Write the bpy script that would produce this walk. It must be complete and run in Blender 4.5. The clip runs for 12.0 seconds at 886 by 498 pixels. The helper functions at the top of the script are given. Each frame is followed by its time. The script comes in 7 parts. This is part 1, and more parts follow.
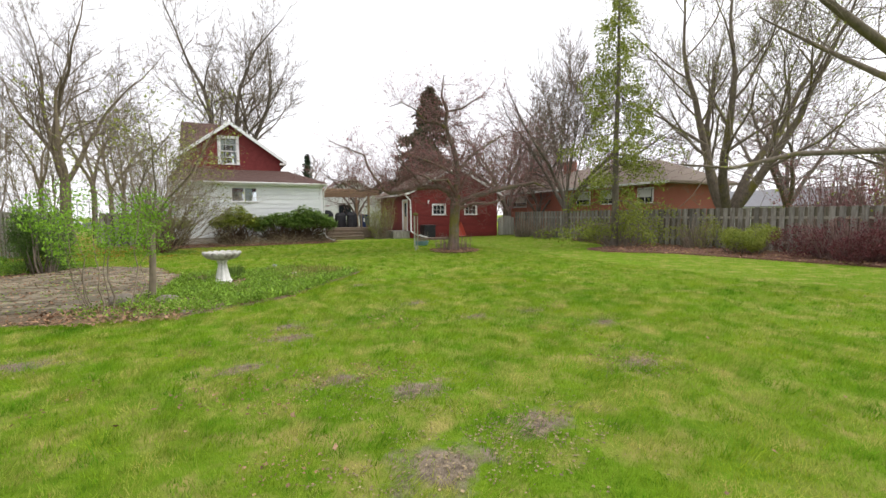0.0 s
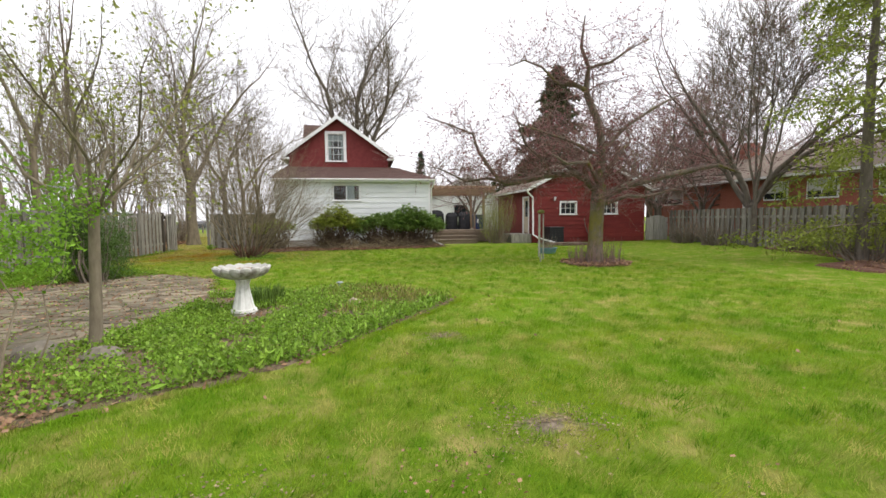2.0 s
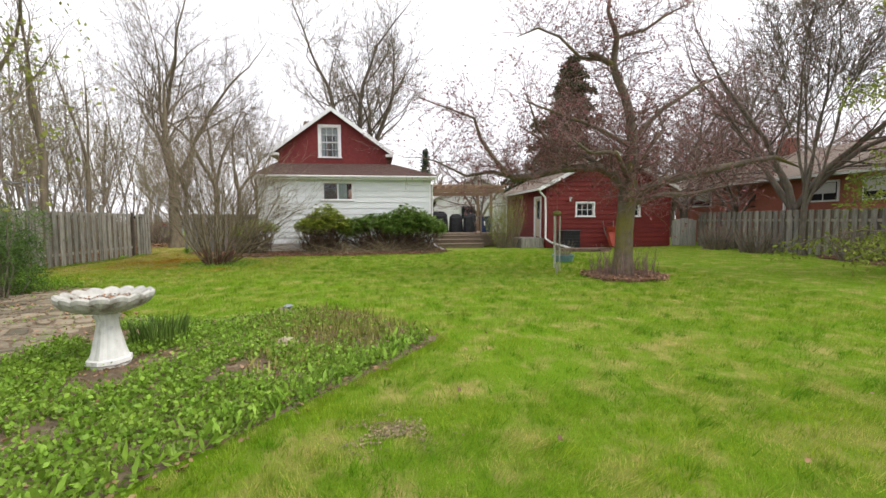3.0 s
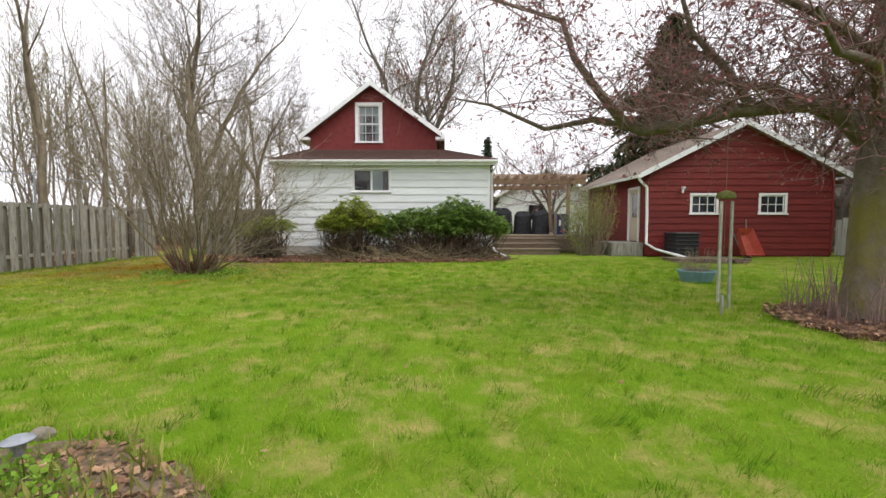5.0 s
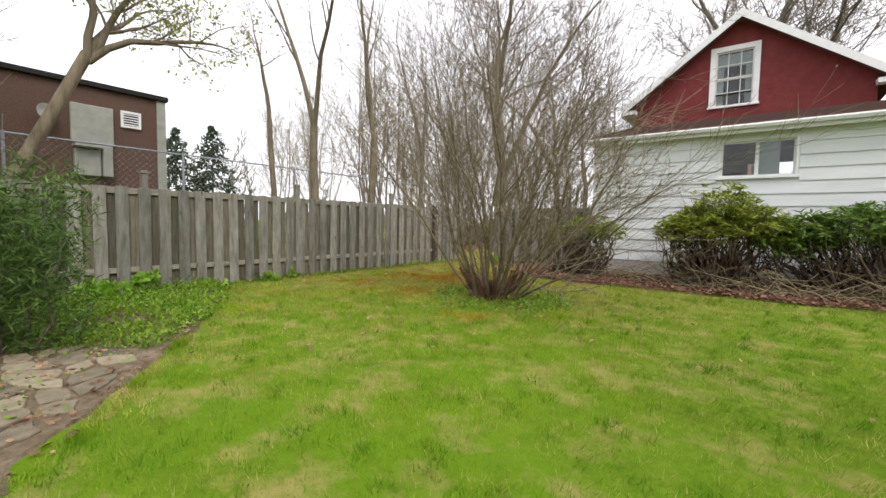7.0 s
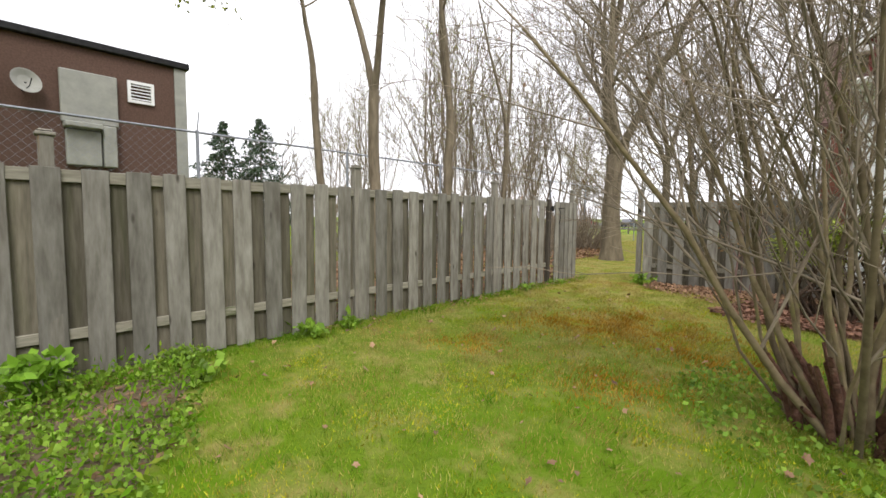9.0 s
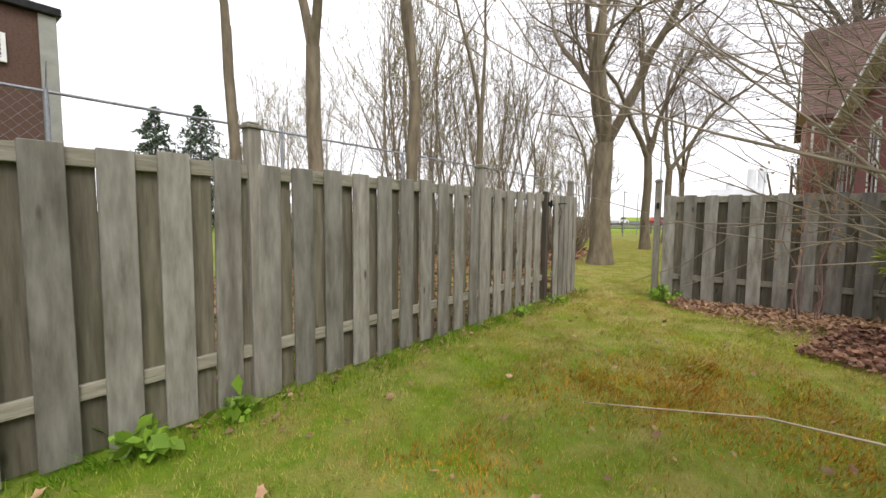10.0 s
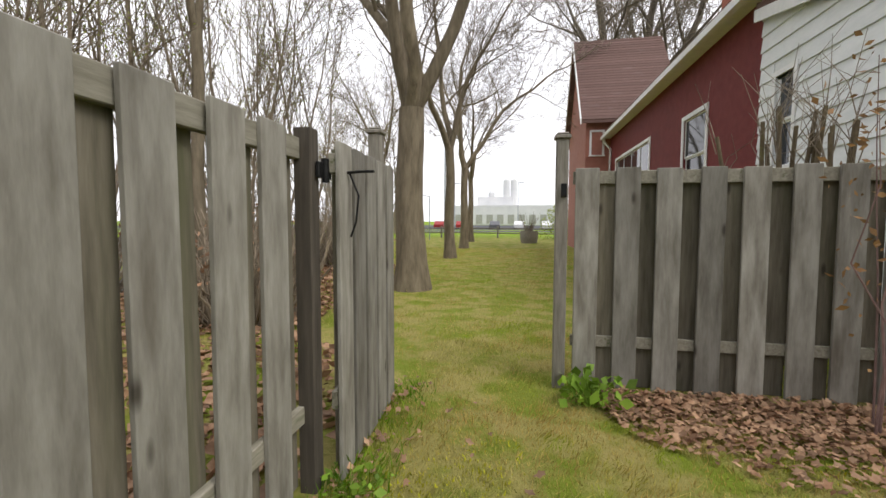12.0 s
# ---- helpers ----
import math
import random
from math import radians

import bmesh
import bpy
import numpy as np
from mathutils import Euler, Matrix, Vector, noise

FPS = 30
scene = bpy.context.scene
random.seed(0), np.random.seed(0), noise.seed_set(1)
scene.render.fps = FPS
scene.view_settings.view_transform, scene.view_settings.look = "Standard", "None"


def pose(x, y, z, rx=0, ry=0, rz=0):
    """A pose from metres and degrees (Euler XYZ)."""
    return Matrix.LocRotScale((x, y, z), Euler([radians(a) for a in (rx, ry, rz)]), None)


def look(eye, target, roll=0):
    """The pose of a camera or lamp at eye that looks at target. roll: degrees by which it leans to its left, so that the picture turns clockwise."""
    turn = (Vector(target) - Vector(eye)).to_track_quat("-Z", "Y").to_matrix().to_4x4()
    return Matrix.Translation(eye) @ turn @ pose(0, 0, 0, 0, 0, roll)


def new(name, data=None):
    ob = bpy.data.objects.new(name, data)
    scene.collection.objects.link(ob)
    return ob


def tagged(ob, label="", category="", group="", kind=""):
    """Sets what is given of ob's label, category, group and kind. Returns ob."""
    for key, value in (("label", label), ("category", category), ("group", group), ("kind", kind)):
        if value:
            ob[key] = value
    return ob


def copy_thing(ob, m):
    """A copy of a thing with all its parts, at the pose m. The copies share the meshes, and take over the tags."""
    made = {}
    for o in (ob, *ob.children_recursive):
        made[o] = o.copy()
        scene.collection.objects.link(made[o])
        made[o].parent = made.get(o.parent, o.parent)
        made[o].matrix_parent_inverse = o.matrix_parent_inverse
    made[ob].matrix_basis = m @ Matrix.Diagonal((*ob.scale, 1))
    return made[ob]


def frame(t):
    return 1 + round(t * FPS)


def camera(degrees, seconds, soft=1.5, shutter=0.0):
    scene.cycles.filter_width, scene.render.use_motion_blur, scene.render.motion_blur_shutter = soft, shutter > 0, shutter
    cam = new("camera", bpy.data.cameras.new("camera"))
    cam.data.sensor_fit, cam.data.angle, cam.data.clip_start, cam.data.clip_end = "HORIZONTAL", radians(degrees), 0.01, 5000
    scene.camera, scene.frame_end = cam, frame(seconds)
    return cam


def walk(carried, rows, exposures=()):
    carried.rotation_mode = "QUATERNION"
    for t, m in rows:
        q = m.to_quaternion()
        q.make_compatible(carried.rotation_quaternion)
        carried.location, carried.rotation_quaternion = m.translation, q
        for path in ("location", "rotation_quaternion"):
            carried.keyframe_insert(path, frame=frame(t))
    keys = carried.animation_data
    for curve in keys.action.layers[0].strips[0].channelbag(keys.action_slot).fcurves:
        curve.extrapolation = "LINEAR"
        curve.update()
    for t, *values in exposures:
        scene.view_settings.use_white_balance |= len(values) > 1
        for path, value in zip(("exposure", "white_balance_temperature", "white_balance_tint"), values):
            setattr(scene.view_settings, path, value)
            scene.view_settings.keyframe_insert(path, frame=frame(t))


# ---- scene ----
EXPOSURE = 0.68
cam = camera(92.5, 12.0)
PATH = [
    (0, (1.143, -1.825, 1.566), (2.017, -0.033, 1.408), -0.4),
    (0.5, (1.555, -0.822, 1.482), (2.166, 1.076, 1.328), -0.6),
    (1, (1.956, 0.25, 1.47), (2.438, 2.185, 1.323), -0.7),
    (1.5, (2.325, 1.287, 1.468), (2.724, 3.242, 1.323), -0.6),
    (2, (2.735, 2.428, 1.447), (3.079, 4.393, 1.304), -0.6),
    (2.5, (3.105, 3.584, 1.441), (3.427, 5.552, 1.3), -0.3),
    (3, (3.535, 4.627, 1.458), (3.831, 6.6, 1.323), -0.3),
    (3.2, (3.684, 5.064, 1.478), (3.976, 7.038, 1.331), 0.0),
    (5, (4.338, 9.316, 1.267), (4.332, 11.313, 1.145), 0.0),
    (5.5, (4.177, 10.602, 1.26), (3.921, 12.582, 1.141), 0.2),
    (6, (3.687, 11.709, 1.273), (3.014, 13.589, 1.154), 0.8),
    (6.5, (2.855, 12.603, 1.264), (1.827, 14.314, 1.142), 1.1),
    (7, (1.854, 13.333, 1.296), (0.653, 14.927, 1.172), 1.0),
    (7.5, (0.785, 13.983, 1.334), (-0.509, 15.501, 1.199), 0.8),
    (7.7, (0.33, 14.227, 1.348), (-0.987, 15.727, 1.22), 0.8),
    (9.3, (-2.497, 16.23, 1.425), (-3.862, 17.684, 1.275), 0.5),
    (9.5, (-2.854, 16.578, 1.423), (-4.199, 18.05, 1.274), 0.4),
    (10, (-3.633, 17.473, 1.433), (-4.861, 19.043, 1.275), 0.5),
    (10.4, (-4.232, 18.282, 1.359), (-5.325, 19.952, 1.232), -0.0),
    (10.5, (-4.363, 18.498, 1.345), (-5.409, 20.197, 1.198), 0.7),
    (11, (-4.938, 19.639, 1.264), (-5.726, 21.47, 1.113), 0.5),
    (11.5, (-5.324, 20.942, 1.319), (-5.853, 22.866, 1.18), 0.3),
    (12, (-5.626, 22.153, 1.384), (-5.979, 24.118, 1.254), 0.1),
]
walk(cam, [(t, look(eye, target, roll)) for t, eye, target, roll in PATH], exposures=((0.0, EXPOSURE - 0.08), (5.0, EXPOSURE - 0.02), (8.0, EXPOSURE), (9.5, EXPOSURE + 0.1), (11.0, EXPOSURE + 0.08), (12.0, EXPOSURE - 0.12)))

# ---- world and light: a bright overcast sky with a weak, wide sun ----
world = bpy.data.worlds.new("overcast_sky")
scene.world = world
world.use_nodes = True
wn, wl = world.node_tree.nodes, world.node_tree.links
wbg = wn["Background"]
sky = wn.new("ShaderNodeTexSky")
sky.sky_type, sky.sun_disc = "NISHITA", False
sky.sun_elevation, sky.sun_rotation = radians(50), radians(119)
sky.dust_density = 4.0
cloud = wn.new("ShaderNodeMix")
cloud.data_type = "RGBA"
cloud.inputs["Factor"].default_value = 0.93
cloud.inputs["B"].default_value = (7.6, 7.5, 7.9, 1)
wl.new(sky.outputs["Color"], cloud.inputs["A"])
wl.new(cloud.outputs["Result"], wbg.inputs["Color"])
wbg.inputs["Strength"].default_value = 0.13
sun = new("sun", bpy.data.lights.new("sun", "SUN"))
sun.data.energy, sun.data.angle, sun.data.color = 1.3, radians(24), (1, 0.97, 0.92)
sun.matrix_world = look((22, -12, 30), (0, 0, 0))


# ---- materials ----
def mat(name, c1, c2, scale=8.0, rough=0.8, c3=None, scale3=1.2, amount3=0.5, edge3=0.1, bump=0.3, bscale=None, bdist=0.004,
        stretch=(1, 1, 1), vary=0.15, island=False, metal=0.0, spec=0.3, c4=None, scale4=0.3, translucent=0.0, zone=None, knots=False, spots=()):
    """A rough surface: fine grain from c1 to c2, stains of c3, broad drifts of c4, and a chance shade for each piece."""
    m = bpy.data.materials.new(name)
    m.use_nodes = True
    n, l = m.node_tree.nodes, m.node_tree.links
    b = n["Principled BSDF"]
    co = n.new("ShaderNodeTexCoord")
    info = n.new("ShaderNodeNewGeometry" if island else "ShaderNodeObjectInfo")
    rnd = info.outputs["Random Per Island" if island else "Random"]
    shift = n.new("ShaderNodeVectorMath")
    shift.operation = "MULTIPLY_ADD"
    mul = n.new("ShaderNodeCombineXYZ")
    for k in ("X", "Y", "Z"):
        l.new(rnd, mul.inputs[k])
    l.new(mul.outputs[0], shift.inputs[0])
    shift.inputs[1].default_value = (0, 0, 0) if island else (37, 19, 53)
    l.new(co.outputs["Object"], shift.inputs[2])
    mp = n.new("ShaderNodeMapping")
    mp.inputs["Scale"].default_value = stretch
    l.new(shift.outputs[0], mp.inputs["Vector"])

    def noisy(sc, detail=5.0, vec=mp.outputs[0]):
        t = n.new("ShaderNodeTexNoise")
        t.inputs["Scale"].default_value, t.inputs["Detail"].default_value, t.inputs["Roughness"].default_value = sc, detail, 0.62
        l.new(vec, t.inputs["Vector"])
        return t.outputs["Fac"]

    def mix(f, a, c):
        x = n.new("ShaderNodeMix")
        x.data_type = "RGBA"
        l.new(f, x.inputs["Factor"])
        for key, v in (("A", a), ("B", c)):
            if isinstance(v, tuple):
                x.inputs[key].default_value = (*v, 1)
            else:
                l.new(v, x.inputs[key])
        return x.outputs["Result"]

    def ramp(f, lo, hi):
        r = n.new("ShaderNodeMapRange")
        r.inputs["From Min"].default_value, r.inputs["From Max"].default_value = lo, hi
        l.new(f, r.inputs["Value"])
        return r.outputs[0]

    fine = noisy(scale)
    col = mix(ramp(fine, 0.3, 0.7), c1, c2)
    if c4:
        col = mix(ramp(noisy(scale4, 3.0, shift.outputs[0]), 0.4, 0.62), col, c4)
    if c3:
        t = 1.0 - amount3
        col = mix(ramp(noisy(scale3, 4.0), t, t + edge3), col, c3)
    if knots:
        km = n.new("ShaderNodeMapping")
        km.inputs["Scale"].default_value = (5, 5, 1.7)
        l.new(shift.outputs[0], km.inputs["Vector"])
        vo = n.new("ShaderNodeTexVoronoi")
        vo.inputs["Scale"].default_value = 1.0
        l.new(km.outputs[0], vo.inputs["Vector"])
        col = mix(ramp(vo.outputs["Distance"], 0.11, 0.04), col, (0.06, 0.052, 0.04))
    if zone:
        # a drier stretch of ground with a ragged border: centre, inner and outer reach, two colours
        (zx, zy), r0, r1, za, zb = zone
        dist = n.new("ShaderNodeVectorMath")
        dist.operation = "DISTANCE"
        l.new(co.outputs["Object"], dist.inputs[0])
        dist.inputs[1].default_value = (zx, zy, 0)
        wob = n.new("ShaderNodeMath")
        wob.operation = "MULTIPLY_ADD"
        l.new(noisy(0.8, 4.0), wob.inputs[0])
        wob.inputs[1].default_value = 7.0
        l.new(dist.outputs["Value"], wob.inputs[2])
        dry = mix(ramp(noisy(2.6, 6.0), 0.42, 0.58), za, zb)
        inv = n.new("ShaderNodeMapRange")
        inv.inputs["From Min"].default_value, inv.inputs["From Max"].default_value = r0 + 3.5, r1 + 3.5
        inv.inputs["To Min"].default_value, inv.inputs["To Max"].default_value = 0.85, 0.0
        l.new(wob.outputs[0], inv.inputs["Value"])
        col = mix(inv.outputs[0], col, dry)
    if spots:
        # worn earth: ragged round spots, each with its own centre and reach
        least = None
        for sx, sy, sr in spots:
            far = n.new("ShaderNodeVectorMath")
            far.operation = "DISTANCE"
            flat = n.new("ShaderNodeMapping")
            flat.inputs["Scale"].default_value = (1 / (1.5 * sr), 1 / sr, 0)
            l.new(co.outputs["Object"], flat.inputs["Vector"])
            l.new(flat.outputs[0], far.inputs[0])
            far.inputs[1].default_value = (sx / (1.5 * sr), sy / sr, 0)
            if least is None:
                least = far.outputs["Value"]
            else:
                low = n.new("ShaderNodeMath")
                low.operation = "MINIMUM"
                l.new(least, low.inputs[0])
                l.new(far.outputs["Value"], low.inputs[1])
                least = low.outputs[0]
        rag = n.new("ShaderNodeMath")
        rag.operation = "MULTIPLY_ADD"
        l.new(noisy(5.0, 6.0), rag.inputs[0])
        rag.inputs[1].default_value = 2.2
        l.new(least, rag.inputs[2])
        col = mix(ramp(rag.outputs[0], 1.95, 1.45), col, mix(ramp(noisy(14.0), 0.35, 0.65), (0.15, 0.12, 0.09), (0.32, 0.26, 0.19)))
    hsv = n.new("ShaderNodeHueSaturation")
    l.new(col, hsv.inputs["Color"])
    vr = n.new("ShaderNodeMapRange")
    vr.inputs["To Min"].default_value, vr.inputs["To Max"].default_value = 1 - vary, 1 + vary
    l.new(rnd, vr.inputs["Value"])
    l.new(vr.outputs[0], hsv.inputs["Value"])
    l.new(hsv.outputs[0], b.inputs["Base Color"])
    b.inputs["Roughness"].default_value, b.inputs["Metallic"].default_value = rough, metal
    b.inputs["Specular IOR Level"].default_value = spec
    if translucent:
        b.inputs["Subsurface Weight"].default_value = 0.0
        tr = n.new("ShaderNodeBsdfTranslucent")
        l.new(hsv.outputs[0], tr.inputs["Color"])
        ms = n.new("ShaderNodeMixShader")
        ms.inputs[0].default_value = translucent
        l.new(b.outputs[0], ms.inputs[1])
        l.new(tr.outputs[0], ms.inputs[2])
        l.new(ms.outputs[0], n["Material Output"].inputs["Surface"])
    if bump:
        bp = n.new("ShaderNodeBump")
        bp.inputs["Strength"].default_value, bp.inputs["Distance"].default_value = bump, bdist
        l.new(noisy(bscale or scale * 2), bp.inputs["Height"])
        l.new(bp.outputs[0], b.inputs["Normal"])
    return m


def glass_mat(name, tint=(0.02, 0.024, 0.028)):
    m = bpy.data.materials.new(name)
    m.use_nodes = True
    b = m.node_tree.nodes["Principled BSDF"]
    b.inputs["Base Color"].default_value = (*tint, 1)
    b.inputs["Roughness"].default_value, b.inputs["Specular IOR Level"].default_value = 0.03, 0.5
    return m


def clear_glass(name):
    """Thin window glass: clear, with a weak reflection."""
    m = bpy.data.materials.new(name)
    m.use_nodes = True
    n, l = m.node_tree.nodes, m.node_tree.links
    clear, shine, mixed, fres = n.new("ShaderNodeBsdfTransparent"), n.new("ShaderNodeBsdfGlossy"), n.new("ShaderNodeMixShader"), n.new("ShaderNodeFresnel")
    clear.inputs["Color"].default_value = (0.82, 0.86, 0.86, 1)
    shine.inputs["Roughness"].default_value = 0.03
    l.new(fres.outputs[0], mixed.inputs[0])
    l.new(clear.outputs[0], mixed.inputs[1])
    l.new(shine.outputs[0], mixed.inputs[2])
    l.new(mixed.outputs[0], n["Material Output"].inputs["Surface"])
    return m


CLEARGLASS = clear_glass("clear_window_glass")
# worn spots in the lawn: x, y, reach
BARE = ((1.15, 2.95, 0.22), (2.56, 1.6, 0.26), (2.0, 2.15, 0.2), (3.15, 0.62, 0.24), (2.25, 0.45, 0.34), (4.9, 1.2, 0.2), (-1.0, 4.05, 0.26), (3.95, 5.15, 0.2), (1.75, 4.5, 0.24), (1.68, 3.88, 0.26), (4.45, 3.8, 0.17), (5.4, 3.7, 0.15), (3.59, 7.48, 0.12), (5.9, 2.6, 0.2))
DRYZONE = ((-9.0, 40.0), 16.0, 23.0, (0.2, 0.26, 0.03), (0.42, 0.36, 0.14))
LAWN = mat("lawn", (0.1, 0.2, 0.008), (0.2, 0.29, 0.024), 11, 0.95, c3=(0.35, 0.315, 0.095), scale3=2.4, amount3=0.515, edge3=0.2, c4=(0.15, 0.265, 0.012), scale4=0.5, bump=0.9, bscale=50, bdist=0.04, vary=0, spec=0.08, zone=((-9.0, 40.0), 16.0, 23.0, (0.19, 0.23, 0.03), (0.36, 0.3, 0.11)), spots=BARE)
BLADE = mat("grass_blade", (0.095, 0.255, 0.01), (0.225, 0.385, 0.022), 2.6, 0.8, c3=(0.53, 0.475, 0.15), scale3=2.4, amount3=0.525, edge3=0.2, c4=(0.29, 0.4, 0.028), scale4=0.8, bump=0, vary=0.28, island=True, translucent=0.4, spec=0.1, zone=DRYZONE)
TUFT = mat("tuft_blade", (0.085, 0.22, 0.01), (0.185, 0.345, 0.02), 2.6, 0.8, c3=(0.38, 0.41, 0.06), scale3=2.4, amount3=0.51, edge3=0.2, bump=0, vary=0.26, island=True, translucent=0.4, spec=0.1)
DRYBLADE = mat("thatch_blade", (0.28, 0.31, 0.045), (0.54, 0.46, 0.18), 3.0, 0.8, c3=(0.27, 0.37, 0.015), scale3=1.3, amount3=0.48, edge3=0.1, c4=(0.46, 0.33, 0.1), scale4=0.9, bump=0, vary=0.4, island=True, translucent=0.3, spec=0.1)
SHRUBBARK = mat("shrub_bark", (0.12, 0.09, 0.052), (0.25, 0.2, 0.12), 9, 0.95, c3=(0.18, 0.165, 0.06), scale3=3, amount3=0.42, bump=0.6, vary=0.3)
SOIL = mat("soil", (0.09, 0.066, 0.04), (0.2, 0.15, 0.095), 16, 0.95, c3=(0.22, 0.17, 0.12), scale3=5, amount3=0.45, bump=1, bscale=40, bdist=0.02)
MULCHLEAF = mat("mulch_leaf", (0.13, 0.055, 0.036), (0.3, 0.17, 0.11), 9, 0.8, vary=0.5, island=True, bump=0.2)
MULCH = mat("leaf_mulch", (0.07, 0.035, 0.025), (0.2, 0.1, 0.068), 26, 0.95, c3=(0.27, 0.17, 0.12), scale3=14, amount3=0.4, bump=1, bscale=30, bdist=0.03)
DEADLEAF = mat("dead_leaf", (0.19, 0.095, 0.05), (0.42, 0.275, 0.17), 9, 0.75, vary=0.45, island=True, bump=0.2, translucent=0.15)
BEDLEAF = mat("bed_leaf", (0.14, 0.27, 0.022), (0.28, 0.42, 0.055), 5, 0.55, vary=0.45, island=True, bump=0, translucent=0.3)
FENCEWOOD = mat("weathered_fence_board", (0.135, 0.124, 0.1), (0.3, 0.288, 0.25), 5, 0.75, c3=(0.085, 0.068, 0.048), scale3=1.5, amount3=0.42, edge3=0.25, stretch=(2.6, 2.6, 0.5), bump=0.6, bscale=16, bdist=0.004, vary=0.28, knots=True)
# Back boards: same weathered wood with green stains, darkened for shade in the gaps.
FENCEBACK = mat("weathered_shaded_back_board", (0.095, 0.084, 0.06), (0.2, 0.18, 0.135), 6, 0.9, c3=(0.095, 0.098, 0.05), scale3=1.2, amount3=0.5, edge3=0.25, stretch=(4, 4, 0.4), bump=0.5, bscale=22, bdist=0.003, vary=0.28, knots=True)
DARKPOST = mat("dark_weathered_post", (0.045, 0.038, 0.03), (0.1, 0.085, 0.066), 6, 0.9, stretch=(4, 4, 0.3), bump=0.5, bscale=22, vary=0.1)
FENCERAIL = mat("fence_rail_wood", (0.19, 0.175, 0.13), (0.33, 0.31, 0.25), 7, 0.85, stretch=(6, 0.7, 6), bump=0.4, vary=0.15, c3=(0.12, 0.13, 0.07), scale3=3, amount3=0.42)
POSTWOOD = mat("fence_post_wood", (0.15, 0.14, 0.115), (0.27, 0.25, 0.21), 7, 0.85, c3=(0.2, 0.115, 0.05), scale3=2.2, amount3=0.36, stretch=(5, 5, 0.6), bump=0.5, vary=0.15)
WHITESIDE = mat("white_siding", (0.66, 0.69, 0.69), (0.78, 0.8, 0.8), 3, 0.5, c3=(0.55, 0.56, 0.5), scale3=1.3, amount3=0.36, edge3=0.3, bump=0.15, bscale=40, vary=0.04, stretch=(0.4, 1, 3))
WHITETRIM = mat("white_trim_paint", (0.72, 0.73, 0.73), (0.82, 0.82, 0.81), 6, 0.5, c3=(0.55, 0.54, 0.5), scale3=4, amount3=0.33, edge3=0.2, bump=0.1, vary=0.03)
REDSTUCCO = mat("red_painted_stucco", (0.14, 0.022, 0.022), (0.185, 0.036, 0.033), 5, 0.75, c3=(0.13, 0.025, 0.024), scale3=0.8, amount3=0.45, edge3=0.3, bump=0.5, bscale=70, bdist=0.006, vary=0.0)
REDSIDE = mat("red_painted_board", (0.125, 0.014, 0.013), (0.19, 0.026, 0.021), 4, 0.6, c3=(0.085, 0.014, 0.013), scale3=1.6, amount3=0.42, edge3=0.3, stretch=(0.4, 1, 3), bump=0.2, bscale=30, vary=0.1)
PINKSTUCCO = mat("faded_red_stucco", (0.3, 0.12, 0.09), (0.36, 0.16, 0.12), 5, 0.8, bump=0.4, bscale=60, vary=0)
SHINGLE = mat("brown_shingle", (0.09, 0.054, 0.046), (0.17, 0.105, 0.09), 40, 0.9, c3=(0.17, 0.12, 0.11), scale3=1.2, amount3=0.45, edge3=0.3, bump=0.6, bscale=60, bdist=0.006, vary=0.12)
TANSHINGLE = mat("tan_shingle", (0.2, 0.16, 0.13), (0.33, 0.27, 0.22), 40, 0.9, c3=(0.15, 0.14, 0.09), scale3=1.5, amount3=0.42, edge3=0.3, bump=0.6, bscale=60, bdist=0.006, vary=0.12)
GREYSHINGLE = mat("grey_shingle", (0.16, 0.16, 0.17), (0.25, 0.25, 0.26), 30, 0.9, bump=0.5, vary=0.1)
CONCRETE = mat("concrete", (0.33, 0.31, 0.28), (0.45, 0.43, 0.39), 18, 0.9, c3=(0.22, 0.21, 0.17), scale3=2.5, amount3=0.42, edge3=0.3, bump=0.4)
STONE = mat("garden_stone", (0.15, 0.13, 0.1), (0.28, 0.245, 0.195), 14, 0.9, c3=(0.17, 0.17, 0.12), scale3=3, amount3=0.42, bump=0.5, vary=0.15)
FLAG = mat("flagstone", (0.14, 0.118, 0.08), (0.27, 0.225, 0.155), 9, 0.9, c3=(0.15, 0.155, 0.08), scale3=4, amount3=0.45, bump=0.6, vary=0.42)
BARK = mat("grey_brown_bark", (0.085, 0.07, 0.055), (0.19, 0.165, 0.135), 9, 0.95, c3=(0.15, 0.15, 0.075), scale3=2, amount3=0.4, edge3=0.25, stretch=(1, 1, 0.25), bump=1, bscale=22, bdist=0.02, vary=0.12)
MAPLEBARK = mat("maple_bark", (0.105, 0.084, 0.055), (0.235, 0.195, 0.135), 9, 0.95, c3=(0.16, 0.145, 0.08), scale3=1.5, amount3=0.4, edge3=0.25, stretch=(1, 1, 0.2), bump=1, bscale=22, bdist=0.02, vary=0.1)
MOSSBARK = mat("mossy_bark", (0.1, 0.08, 0.06), (0.2, 0.165, 0.13), 9, 0.95, c3=(0.17, 0.15, 0.035), scale3=1.6, amount3=0.47, edge3=0.15, stretch=(1, 1, 0.6), bump=1, bscale=20, bdist=0.02, vary=0.1)
TWIG = mat("bare_twig", (0.13, 0.105, 0.08), (0.25, 0.21, 0.165), 6, 0.9, bump=0, vary=0.25, island=True)
PALETWIG = mat("pale_twig", (0.17, 0.135, 0.095), (0.3, 0.25, 0.185), 6, 0.9, bump=0, vary=0.25, island=True)
REDTWIG = mat("reddish_twig", (0.14, 0.085, 0.075), (0.27, 0.18, 0.16), 6, 0.9, bump=0, vary=0.25, island=True)
